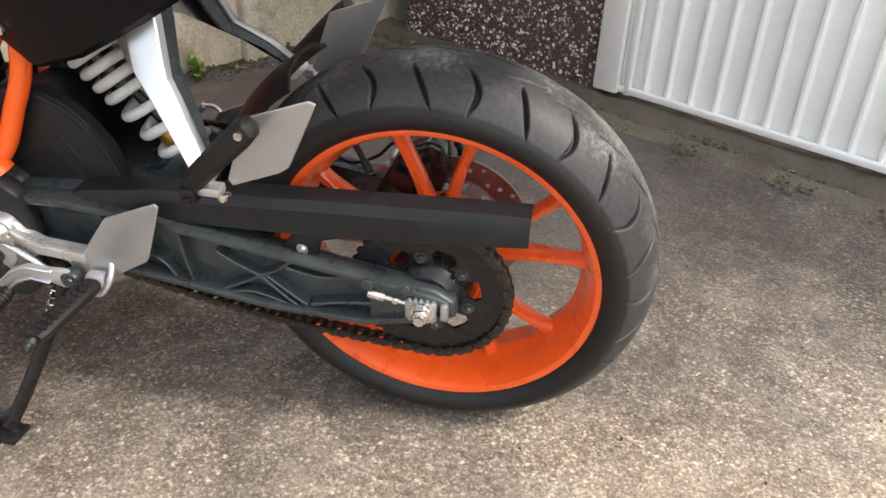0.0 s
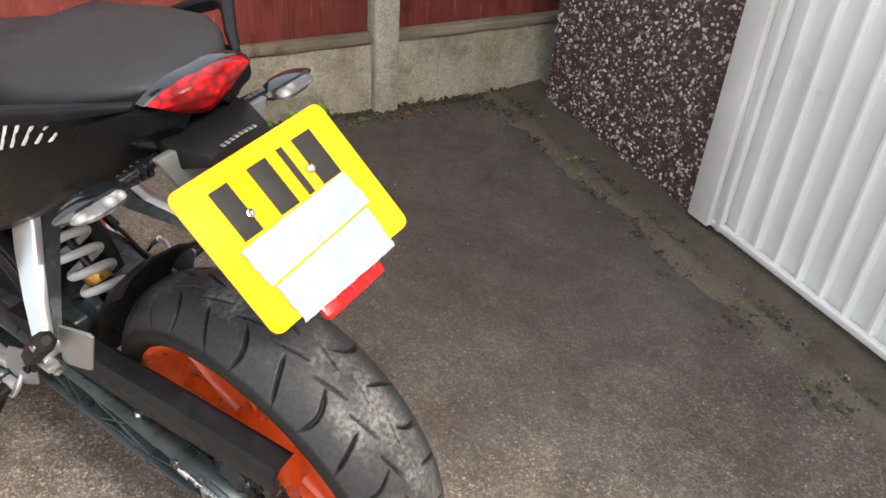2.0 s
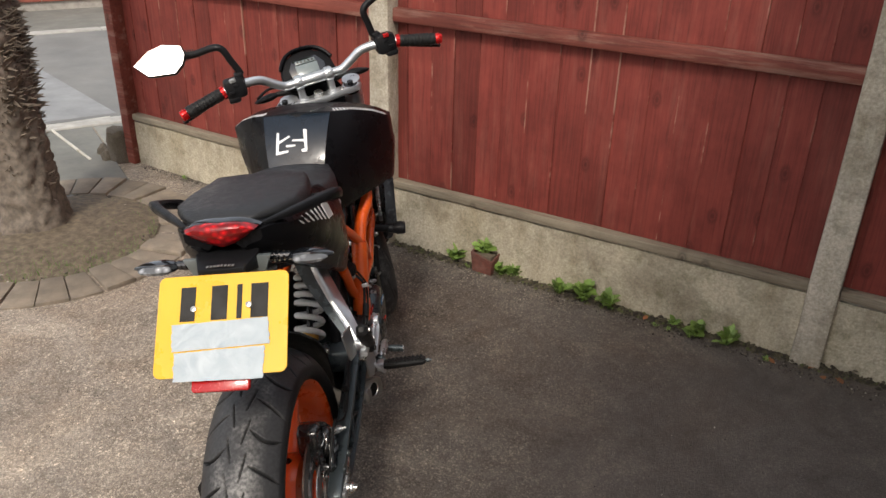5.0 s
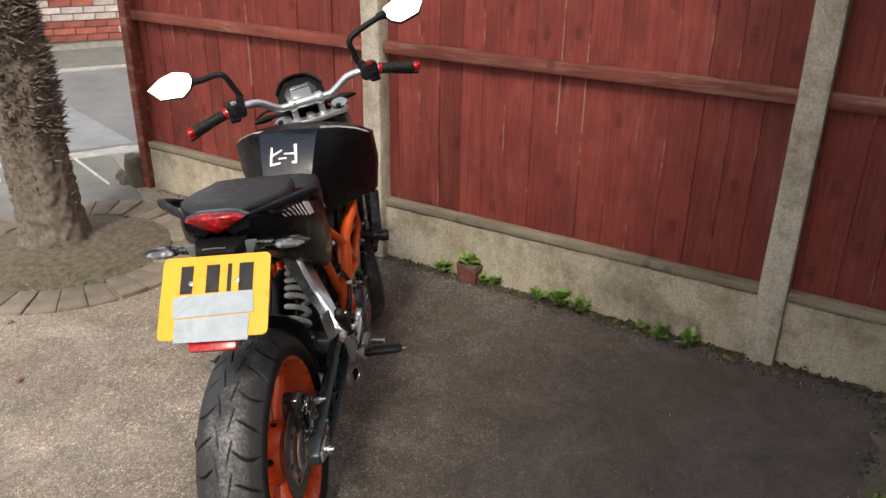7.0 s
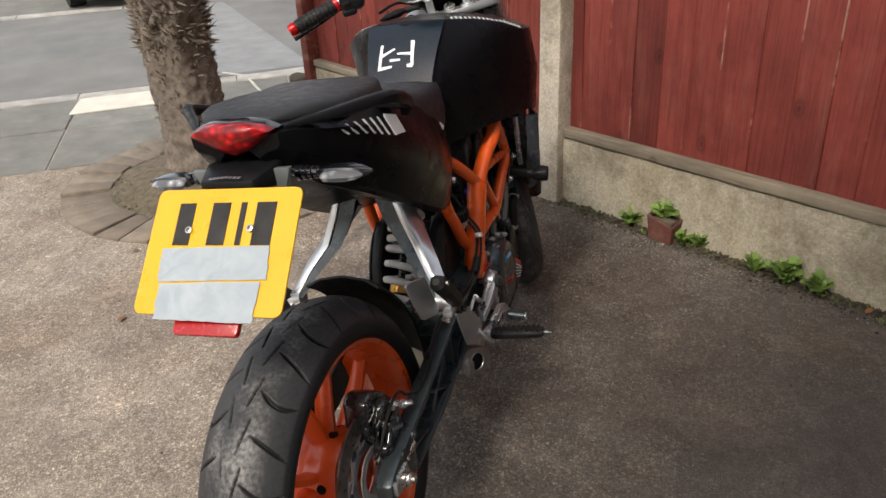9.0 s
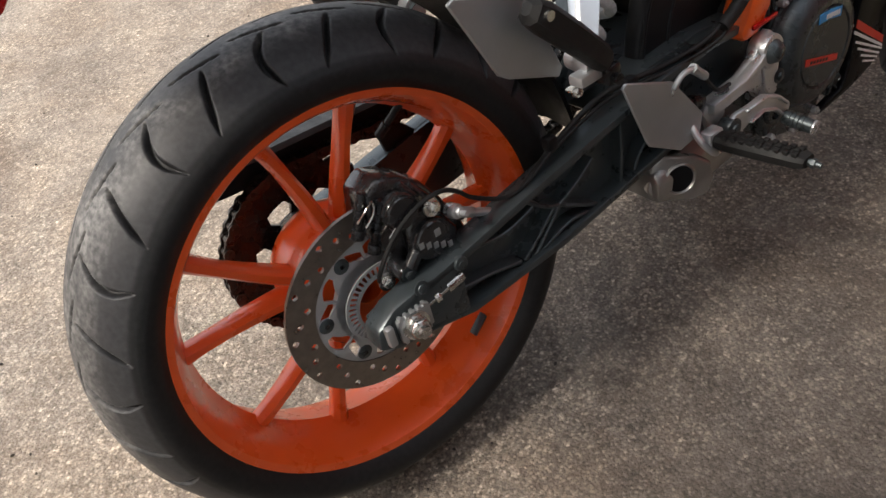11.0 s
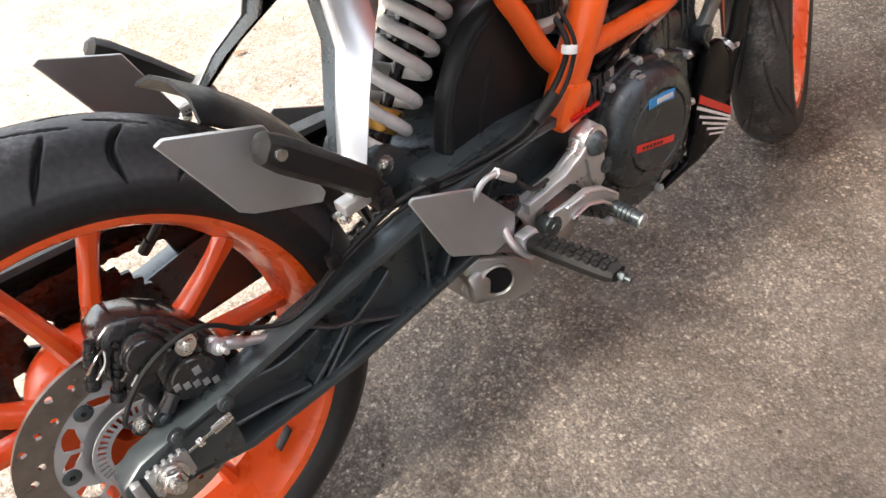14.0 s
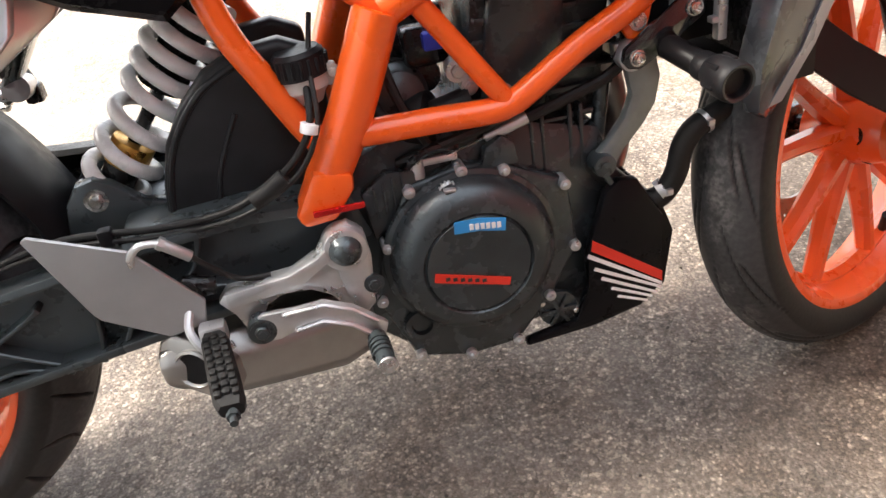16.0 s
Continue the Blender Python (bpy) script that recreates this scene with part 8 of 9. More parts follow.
part("tape", tape([(-0.086, 0.002), (0.080, 0.006), (0.084, -0.040), (-0.084, -0.045)], 0.0046, 3), TAPE, plate, "creased silver adhesive tape", )
part("tape", tape([(-0.080, -0.0475), (0.076, -0.0425), (0.074, -0.098), (-0.078, -0.096)], 0.0044, 5), TAPE, plate, "creased silver adhesive tape")
P("reflector", soften(loft([[PL @ Vector((x, y, z)) for x, y in ((-0.047, -0.114), (-0.050, -0.109), (-0.050, -0.091), (-0.047, -0.086), (0.047, -0.086), (0.050, -0.091), (0.050, -0.109), (0.047, -0.114))] for z in (-0.014, -0.004)]), 0.003, 2), REFLECTOR, "red rectangular reflector below the plate")
P("plate_backing", xform(box((0, 0.0, -0.004), (0.12, 0.16, 0.006), 0.002), PL), PLASTIC, "black plastic plate backing")
# indicators
for s, _ in SIDES:
    iz = 0.842 if s > 0 else 0.847
    st = P("indicator", join(loft([[(0.014 + e * w * 0.60, s * y, iz + c_ * w * 0.42) for e, c_ in ((1, 0), (0.7, 0.8), (0, 1), (-0.7, 0.85), (-1, 0), (-0.7, -0.85), (0, -1), (0.7, -0.8))] for y, w in ((0.104, 0.012), (0.111, 0.020), (0.130, 0.028), (0.152, 0.027), (0.172, 0.018), (0.186, 0.005))]),
                             *[cyl((0.016, s * (0.070 + 0.009 * k), iz), (0.016, s * (0.076 + 0.009 * k), iz), 0.0115 - 0.0008 * k, 14) for k in range(4)], cyl((0.016, s * 0.035, iz + 0.006), (0.016, s * 0.108, iz), 0.0075, 12)), GLOSSBLK, "slim black indicator with a clear lens")
    part("lens", loft([[(0.010 + e * w * 0.5 - 0.008, s * y, iz - 0.001 + c_ * w * 0.31) for e, c_ in ((0.2, 1), (-0.5, 0.85), (-1, 0.1), (-0.75, -0.75), (0.2, -1))] for y, w in ((0.113, 0.012), (0.118, 0.022), (0.134, 0.027), (0.154, 0.025), (0.169, 0.016), (0.176, 0.005))]), CLEARLENS, st, "clear ribbed lens")

# seats
def cushion(rows, name, label):
    s_ = []
    for x, w, zt, zb, crown in rows:
        s_.append([(x, y, z) for y, z in ((-w, zb), (-w - 0.004, zb + (zt - zb) * 0.35), (-w + 0.000, zt - (zt - zb) * 0.22), (-w * 0.92, zt - 0.002), (-w * 0.4, zt + crown * 0.8), (0, zt + crown), (w * 0.4, zt + crown * 0.8), (w * 0.92, zt - 0.002), (w - 0.000, zt - (zt - zb) * 0.22), (w + 0.004, zb + (zt - zb) * 0.35), (w, zb))])
    return P(name, loft(s_), SEATM, label, angle=60)


cushion(((0.004, 0.046, 0.930, 0.922, 0.0), (0.012, 0.056, 0.936, 0.920, 0.001), (0.050, 0.088, 0.937, 0.911, 0.001), (0.100, 0.114, 0.932, 0.898, 0.002), (0.170, 0.117, 0.924, 0.884, 0.002), (0.240, 0.108, 0.914, 0.872, 0.002), (0.285, 0.098, 0.912, 0.870, 0.001), (0.298, 0.085, 0.896, 0.868, 0.0)), "pillion_seat", "black vinyl pillion seat pad")
cushion(((0.300, 0.110, 0.862, 0.830, 0.0), (0.330, 0.122, 0.868, 0.820, 0.002), (0.400, 0.126, 0.850, 0.790, 0.004), (0.480, 0.118, 0.838, 0.760, 0.008), (0.560, 0.100, 0.820, 0.730, 0.006), (0.630, 0.080, 0.806, 0.72, 0.004), (0.668, 0.066, 0.804, 0.75, 0.002), (0.682, 0.055, 0.798, 0.76, 0.0)), "rider_seat", "black vinyl rider seat")

# ---- steered front end ----
AX = Vector((-math.sin(radians(20)), 0, math.cos(radians(20))))
PV = Vector((1.225, 0, 0.285))
PW = Vector((1.2475, -0.003, 0.281))
SM = Matrix.Translation(PW) @ Matrix.Rotation(radians(26.5), 4, AX) @ Matrix.Translation(-PW)
FC = PW.copy()
# the wheel stands a little more upright than its fork turns it
WHEEL_TILT = Matrix.Translation(FC) @ Matrix.Rotation(radians(3.0), 4, "X") @ Matrix.Translation(-FC)
FORK = SM
SM = FORK @ WHEEL_TILT


def F(name, bm, mat, label="", parent=None, angle=35):
    return part(name, xform(bm, SM), mat, parent or bike, label, None, angle)


fw = F("front_wheel", join(rim_mesh(FC, 0.041, 0.231), lathe([(0.012, 0.052), (0.034, 0.048), (0.042, 0.030), (0.046, 0.0), (0.042, -0.030), (0.036, -0.055), (0.026, -0.062), (0.012, -0.062)], FC, (0, 1, 0), 40)), ORANGE, "orange cast alloy front wheel with ten spokes")
for b_ in wheel_spokes(10, 0.035, 0.205, FC, 0.026, 0.017, 0.034, 0.022, 0.20):
    F("spoke", b_, ORANGE, "", fw)
tyre("tyre", fw, FC, 0.287, 0.054, 0.0465, 0.226, 56, 840, "black front tyre, scuffed", SM, 12, ((0.0, 0.10, 0.62, 0.0030, 1.05, 0.10, 0.32, 1), (0.50, 0.40, 0.94, 0.0028, 0.75, -0.08, 0.40, 1)), 0.0042)
# black ovals on the front hub, shade of its pockets put in as colour
for k in range(5):
    a = 2 * math.pi * k / 5 + 0.5
    e = Vector((math.cos(a), 0, math.sin(a)))
    q = Vector((-math.sin(a), 0, math.cos(a)))
    ring = [FC + e * 0.0405 + q * (0.011 * math.cos(t)) + Vector((0, -0.030 + 0.0075 * math.sin(t), 0)) + e * (0.001 - 0.0012 * math.cos(t) ** 2) for t in [2 * math.pi * i / 14 for i in range(14)]]
    F("hub_pocket", loft([ring, [v - e * 0.004 for v in ring]]), BLACKSTEEL, "", fw)
fa = radians(-62)
F("valve", cyl(FC + Vector((math.cos(fa) * 0.204, -0.004, math.sin(fa) * 0.204)), FC + Vector((math.cos(fa) * 0.165, -0.018, math.sin(fa) * 0.165)), 0.006, 10), RUBBER, "", fw)
F("front_axle", join(cyl(FC + Vector((0, -0.115, 0)), FC + Vector((0, 0.115, 0)), 0.011, 16), cyl(FC + Vector((0, -0.075, 0)), FC + Vector((0, -0.058, 0)), 0.016, 18)), BLACKSTEEL, "front wheel axle")
part("front_disc", xform(perforated_ring(FC, 0.105, 0.150, 0.068, 0.0635, 36, 0.0034, (0.28, 0.52, 0.78)), SM), STEEL, fw, "drilled steel front brake disc")
SM = FORK
for s, _ in SIDES:
    base = FC + Vector((-0.015, s * 0.098, 0.0))
    leg = F("fork_leg", join(tube([base + AX * -0.030, base + AX * 0.02, base + AX * 0.10], 0.02, 20, [0.020, 0.028, 0.024]), tube([base + AX * 0.02, base + AX * 0.33], 0.0215, 20), box(base + Vector((0.012, -s * 0.01, -0.002)), (0.05, 0.034, 0.06), 0.008)), BLACKSTEEL, "black lower fork leg")
    F("fork_stanchion", tube([base + AX * 0.08, base + AX * 0.36], 0.0185, 20), CHROME, "", leg)
    F("fork_tube", tube([base + AX * 0.32, base + AX * 0.66], 0.027, 20), CASTALU, "silver upper fork tube", leg)
    F("fork_bolt", bolt(base + Vector((-0.02, -s * 0.0, 0.055)), (-1, 0, 0.3), 0.006, 0.006), CHROME, "", leg)
for s, _ in SIDES:
    b0 = FC + Vector((-0.020, s * 0.116, 0.045))
    stay = F("mudguard_stay", soften(loft([[b0 + Vector((x, s * y, z)) for x, y, z in ring] for ring in (((0.030, 0.004, -0.012), (0.012, 0.004, 0.030), (0.012, 0.0, 0.030), (0.030, 0.0, -0.012)), ((-0.022, -0.004, -0.030), (-0.030, -0.004, 0.034), (-0.030, -0.008, 0.034), (-0.022, -0.008, -0.030)),
                                                      ((-0.120, -0.040, 0.040), (-0.106, -0.040, 0.094), (-0.106, -0.045, 0.094), (-0.120, -0.045, 0.040)), ((-0.200, -0.054, 0.100), (-0.180, -0.054, 0.150), (-0.180, -0.059, 0.150), (-0.200, -0.059, 0.100)))]), 0.001, 1), PLASTIC, "black mudguard stay")
    F("stay_bolt", bolt(b0 + Vector((0.004, s * 0.003, 0.004)), (0, s, 0), 0.007, 0.006), CHROME, "", stay)
F("front_mudguard", join(lathe([(0.300, -0.058), (0.312, -0.035), (0.316, 0.0), (0.312, 0.035), (0.300, 0.058), (0.296, 0.056), (0.308, 0.033), (0.312, 0.0), (0.308, -0.033), (0.296, -0.056)], FC, (0, 1, 0), 30, radians(-150), radians(-20), start=(1, 0, 0)),
                         *[loft([[FC + Vector((x, s * y, z)) for x, y, z in ((-0.09, 0.058, 0.285), (0.01, 0.058, 0.30), (0.01, 0.064, 0.30), (-0.09, 0.064, 0.285))], [FC + Vector((x, s * y, z)) for x, y, z in ((-0.10, 0.078, 0.19), (-0.05, 0.078, 0.17), (-0.05, 0.084, 0.17), (-0.10, 0.084, 0.19))]]) for s in (1, -1)]), PLASTIC, "black front mudguard")
TC = Vector((0.985, 0, 0.880))
SM = Matrix.Translation(PV) @ Matrix.Rotation(radians(22), 4, AX) @ Matrix.Translation(-PV)
F("triple_clamp", soften(loft([[TC + Vector((x, y, z)) for x, y in ((-0.034, -0.022), (-0.024, -0.062), (-0.020, -0.098), (-0.012, -0.122), (0.006, -0.133), (0.026, -0.128), (0.036, -0.106), (0.030, -0.070), (0.024, -0.035), (0.026, 0.0),
                                                                   (0.024, 0.035), (0.030, 0.070), (0.036, 0.106), (0.026, 0.128), (0.006, 0.133), (-0.012, 0.122), (-0.020, 0.098), (-0.024, 0.062), (-0.034, 0.022))] for z in (-0.009, 0.009)]), 0.003, 2), ALU, "polished cast triple clamp")
F("steering_nut", join(cyl(TC + Vector((-0.005, 0, 0.007)), TC + Vector((-0.011, 0, 0.022)), 0.015, 6, bevel=0.002)), CHROME, "steering stem nut")
for s, _ in SIDES:
    cap = F("fork_cap", join(cyl(TC + Vector((0.008, s * 0.100, -0.012)), TC + Vector((0.003, s * 0.100, 0.013)), 0.0225, 28, bevel=0.002), cyl(TC + Vector((0.004, s * 0.100, 0.012)), TC + Vector((0.001, s * 0.100, 0.022)), 0.010, 6, bevel=0.001)), BLACKSTEEL, "black fork cap")
    F("cap_ring", lathe([(0.0205, 0.0), (0.0205, 0.003), (0.0235, 0.003), (0.0235, 0.0)], TC + Vector((0.0045, s * 0.100, 0.010)), (-0.19, 0, 0.98), 28), ALU, "bright ring", cap)
    F("bar_clamp", join(box(TC + Vector((0.004, s * 0.045, 0.033)), (0.024, 0.020, 0.050), 0.006), cyl(TC + Vector((0.0, s * 0.045, 0.006)), TC + Vector((0.0, s * 0.045, 0.014)), 0.018, 20, bevel=0.002)), ALU, "handlebar clamp")
    F("clamp_bolt", screw(TC + Vector((-0.006, s * 0.072, 0.010)), (-0.2, 0, 1), 0.005), CHROME, "clamp bolt")
BC = Vector((0.978, 0, 0.963))
BAR = ((-0.058, 0.372, -0.002), (-0.040, 0.240, 0.025), (-0.030, 0.190, 0.027), (-0.018, 0.150, 0.021), (-0.006, 0.118, 0.000), (0.003, 0.088, -0.019), (0.004, 0.060, -0.021))
bar = smooth_path([BC + Vector(p) for p in (*BAR, (0.004, 0.0, -0.021), *[(x, -y, z) for x, y, z in BAR[::-1]])], 6)
hb = F("handlebar", tube(bar, 0.0125, 14), ALU, "silver tapered aluminium handlebar")
F("clamp_cap", join(cyl(BC + Vector((0.004, -0.058, -0.021)), BC + Vector((0.004, 0.058, -0.021)), 0.0165, 20, bevel=0.002), *[cyl(BC + Vector((0.004, e - 0.011, -0.021)), BC + Vector((0.004, e + 0.011, -0.021)), 0.0205, 22, bevel=0.003) for e in (-0.045, 0.045)]), ALU, "silver handlebar clamp bridge", hb)
for s, _ in SIDES:
    d = (Vector((-0.058, s * 0.372, -0.002)) - Vector((-0.040, s * 0.240, 0.025))).normalized()
    g0 = BC + Vector((-0.043, s * 0.262, 0.0205))
    F("grip", lathe([(0.0001, 0.0), (0.016, 0.0)] + [(r, 0.006 + 0.0105 * k + e) for k in range(9) for r, e in ((0.0163, 0.0), (0.0176, 0.0015), (0.0176, 0.0065), (0.0163, 0.008))] + [(0.016, 0.105), (0.0001, 0.105)], g0, d, 24, closed_profile=False), RUBBER, "black rubber grip", hb)
    F("grip_ring", cyl(g0 - d * 0.010, g0, 0.019, 20), REDANO, "red anodised ring", hb)
    F("bar_end", join(cyl(g0 + d * 0.105, g0 + d * 0.125, 0.015, 20, bevel=0.003), cyl(g0 + d * 0.112, g0 + d * 0.116, 0.0165, 20)), REDANO, "red anodised bar end weight", hb)
    sw = F("switchgear", join(box(g0 - d * 0.042 + Vector((0, 0, -0.004)), (0.048, 0.058, 0.056), 0.011), box(g0 - d * 0.062 + Vector((0.006, 0, 0.010)), (0.036, 0.024, 0.040), 0.007), box(g0 - d * 0.030 + Vector((-0.004, 0, -0.030)), (0.034, 0.034, 0.018), 0.006), box(g0 - d * 0.045 + Vector((-0.024, 0, 0.006)), (0.008, 0.016, 0.010), 0.002), box(g0 - d * 0.030 + Vector((-0.024, 0, -0.008)), (0.008, 0.018, 0.008), 0.002), cyl(g0 - d * 0.075 + Vector((0.02, 0, 0)), g0 - d * 0.055 + Vector((0.02, 0, 0)), 0.016, 14)), PLASTIC, "black handlebar switch unit")
    F("switch", box(g0 - d * 0.040 + Vector((-0.022, 0, 0.021)), (0.012, 0.018, 0.012), 0.003), REDANO if s < 0 else PLATEALU, "", sw)
    lev = [g0 - d * 0.045 + Vector((0.035, 0, -0.006)), g0 + d * 0.0 + Vector((0.042, 0, -0.016)), g0 + d * 0.07 + Vector((0.036, 0, -0.022)), g0 + d * 0.125 + Vector((0.028, 0, -0.024))]
    F("hand_lever", tube(smooth_path(lev, 5), 0.0062, 10, flat=0.7), BLACKSTEEL, "black control lever", hb)
    # mirror on a cranked stalk
    m0 = g0 - d * 0.070 + Vector((0.004, 0, 0.02))
    mid = m0 + (Vector((-0.003, 0.006, 0.036)) if s < 0 else Vector((-0.003, 0.014, 0.040)))
    top = m0 + (Vector((-0.006, 0.004, 0.083)) if s < 0 else Vector((-0.006, 0.036, 0.085)))
    mc = m0 + (Vector((0.0, -0.190, 0.127)) if s < 0 else Vector((0.015, 0.190, 0.089)))
    inn = mc + Vector((0.0, -s * 0.060, -0.004))
    mir = F("mirror", tube(smooth_path([m0, mid, top, inn + Vector((0.004, -s * 0.03, -0.004)), inn + Vector((0.006, 0, 0))], 6), 0.0098, 12), PLASTIC, "black mirror on a cranked stalk")
    shape = [(s * -0.056, 0.033), (s * -0.064, 0.011), (s * -0.055, -0.015), (s * -0.033, -0.037), (s * 0.033, -0.038), (s * 0.068, -0.006), (s * 0.028, 0.027), (s * -0.011, 0.041)]
    turn = Matrix.Rotation(radians(s * 11), 2)
    shape = [tuple(turn @ Vector(q)) for q in shape]
    tilt = Matrix.Translation(mc) @ Matrix.Scale(1.08, 4) @ Matrix.Rotation(radians(24 if s > 0 else 32), 4, "Y") @ Matrix.Rotation(radians(-6 if s > 0 else -8), 4, "Z")
    out = Vector((0.0, s * 1.0, 0.05))
    for k in range(5):
        F("boot_ring", cyl(inn + Vector((0.006, 0, 0)) - out * (0.030 - 0.006 * k), inn + Vector((0.006, 0, 0)) - out * (0.0265 - 0.006 * k), 0.0125 + 0.0006 * k, 16, bevel=0.001), RUBBER, "ribbed rubber boot", mir)
    F("mirror_shell", xform(soften(loft([[Vector((x, y * f, z * f)) for y, z in shape] for x, f in ((0.0, 1.0), (0.012, 0.98), (0.030, 0.70), (0.036, 0.35))]), 0.003, 2), tilt), PLASTIC, "black mirror shell", mir)
    F("mirror_glass", xform(prism([(y * 0.94, z * 0.92) for y, z in shape], -0.0032, 0.0008, 0, "yz"), tilt), MIRROR, "bright mirror glass", mir)
DASH = Matrix.Translation((1.028, 0.004, 0.963)) @ Matrix.Rotation(radians(38), 4, "Y")
dash = F("instrument_panel", xform(soften(loft([[Vector((x, y * f, z * g)) for y, z in ((-0.062, -0.044), (-0.080, -0.018), (-0.076, 0.014), (-0.056, 0.044), (-0.024, 0.060), (0.024, 0.060), (0.056, 0.044), (0.076, 0.014), (0.080, -0.018), (0.062, -0.044))] for x, f, g in ((0.0, 1.0, 1.0), (0.022, 1.02, 1.03), (0.048, 0.80, 0.80))]), 0.005, 2), DASH), MATTBLK, "black instrument panel")
F("dash_visor", xform(join(*[tube(smooth_path([(x, y * 1.02, z * 1.03) for y, z in ((-0.076, 0.014), (-0.056, 0.044), (-0.024, 0.060), (0.024, 0.060), (0.056, 0.044), (0.076, 0.014))], 4), 0.005, 8) for x in (-0.008, 0.0)]), DASH), SATINBLK, "raised black rim", dash)
F("dash_face", xform(prism([(-0.050, -0.032), (-0.054, 0.006), (-0.036, 0.034), (0.036, 0.034), (0.054, 0.006), (0.050, -0.032)], -0.004, 0.002, 0.001, "yz"), DASH), GLOSSBLK, "gloss black surround", dash)
F("display", xform(box((-0.005, 0, -0.004), (0.003, 0.066, 0.036), 0.001), DASH), SCREEN, "grey display screen", dash)
F("indicator_strip", xform(box((-0.005, 0, 0.022), (0.003, 0.060, 0.010), 0.001), DASH), SCREEN, "grey strip of warning lights", dash)
for k in range(5):
    F("warning_light", xform(box((-0.0068, 0.022 - 0.011 * k, 0.022), (0.0012, 0.005, 0.005)), DASH), INK, "", dash)
for s, _ in SIDES:
    q = BC + Vector((0.075, 0, -0.052))
    ind = F("front_indicator", xform(loft([[Vector((math.cos(a) * 0.017 * f, y, math.sin(a) * 0.011 * f)) for a in [2 * math.pi * i / 16 for i in range(16)]] for y, f in ((0.0, 0.25), (0.006, 0.6), (0.024, 1.0), (0.050, 0.9), (0.068, 0.5), (0.076, 0.12))]), Matrix.Translation(q + Vector((0, s * 0.104, 0))) @ Matrix.Scale(s, 4, (0, 1, 0)) @ Matrix.Rotation(radians(-5), 4, "X")), PLASTIC, "black pointed front indicator")
    F("indicator_stem", tube([q + Vector((0, s * 0.070, -0.004)), q + Vector((0, s * 0.110, 0))], 0.008, 12), RUBBER, "", ind)
F("headlamp_cowl", xform(soften(loft([[Vector((x, y * f, z * f)) for y, z in ((-0.09, -0.07), (-0.10, 0.03), (-0.05, 0.11), (0.05, 0.11), (0.10, 0.03), (0.09, -0.07), (0.04, -0.12), (-0.04, -0.12))] for x, f in ((0.05, 0.95), (0.10, 1.0), (0.13, 0.85))]), 0.006, 2), Matrix.Translation((1.04, 0, 0.86)) @ Matrix.Rotation(radians(20), 4, "Y")), SATINBLK, "black headlamp cowl")
F("clutch_cable", tube(smooth_path([(0.99, 0.17, 0.93), (1.06, 0.11, 0.93), (1.08, 0.02, 0.87), (1.04, -0.05, 0.80)], 6), 0.004, 8), RUBBER, "black control cable")
F("brake_line", tube(smooth_path([(1.02, -0.17, 0.97), (1.08, -0.13, 0.94), (1.10, -0.03, 0.85), (1.10, 0.07, 0.60)], 6), 0.004, 8), RUBBER, "black brake line")

# side stand on the left
stand = P("side_stand", join(tube(smooth_path([(0.535, 0.120, 0.268), (0.552, 0.150, 0.205), (0.590, 0.205, 0.105), (0.620, 0.243, 0.040)], 5), 0.011, 12, flat=0.8), prism([(0.510, 0.255), (0.523, 0.296), (0.560, 0.296), (0.567, 0.250), (0.540, 0.225)], 0.104, 0.134, 0.005),
                          tube(smooth_path([(0.606, 0.225, 0.068), (0.644, 0.250, 0.055), (0.684, 0.262, 0.048)], 4), 0.006, 8), box((0, 0, 0), (0.075, 0.040, 0.008), 0.003, Matrix.Translation((0.632, 0.250, 0.036)) @ Matrix.Rotation(radians(6.3), 4, "X"))), BLACKSTEEL, "black steel side stand, down")
part("stand_bolt", bolt((0.541, 0.134, 0.262), (0, 1, 0), 0.009, 0.007), CHROME, stand)
part("stand_spring", tube([Vector((0.545 + 0.0006 * i, 0.140 + 0.0009 * i, 0.248 - 0.0022 * i)) + Vector((math.cos(i * 1.3) * 0.005, math.sin(i * 1.3) * 0.005, 0)) for i in range(40)], 0.0013, 6), CHROME, stand)
P("shift_rod", join(tube([(0.497, 0.160, 0.282), (0.600, 0.150, 0.335)], 0.0045, 10), cyl((0.60, 0.138, 0.335), (0.60, 0.158, 0.335), 0.009, 12)), CHROME, "gear shift rod")

# ---- pieces of the setting: pavers, kerb, road, far wall, parked car ----
paver_mesh = to_mesh("paver", soften(prism([(0.445, -0.040), (0.645, -0.058), (0.645, 0.058), (0.445, 0.040)], -0.02, 0.010, 0.004, "xy"), 0))
paving = tagged(new("paving_ring"), "ring of worn wedge-shaped stone pavers round the tree", "paving", kind="structure")
paving.matrix_basis = pose(RX, RY, 0)
for k in range(33):
    l = link("paver", paver_mesh, PAVER, paving)
    l.matrix_basis = pose(0, 0, rng.uniform(-0.004, 0.004), rng.uniform(-1, 1), rng.uniform(-1.0, 1.0), k * 360 / 33 + rng.uniform(-0.8, 0.8))


# road frame: x along the road, y across it away from the yard
ROAD = pose(3.13, 2.30, 0, 0, 0, -55)
road = part("road", box((0, 1.55, 0.0), (80, 2.9, 0.012), 0), ASPHALT, m=ROAD)
tagged(road, "grey asphalt residential road", "road", kind="structure")
patch = part("road_patch", prism([(-0.35, 0.15), (0.48, 0.15), (-0.02, 2.9), (-0.25, 2.9)], 0.005, 0.009, 0, "xy"), plain("pale_asphalt_patch", (0.23, 0.235, 0.235), 0.85, 0.0, 0.25, 5, bump=0.4, bscale=120), m=ROAD)
tagged(patch, "paler repaired strip of asphalt", "road", kind="structure")
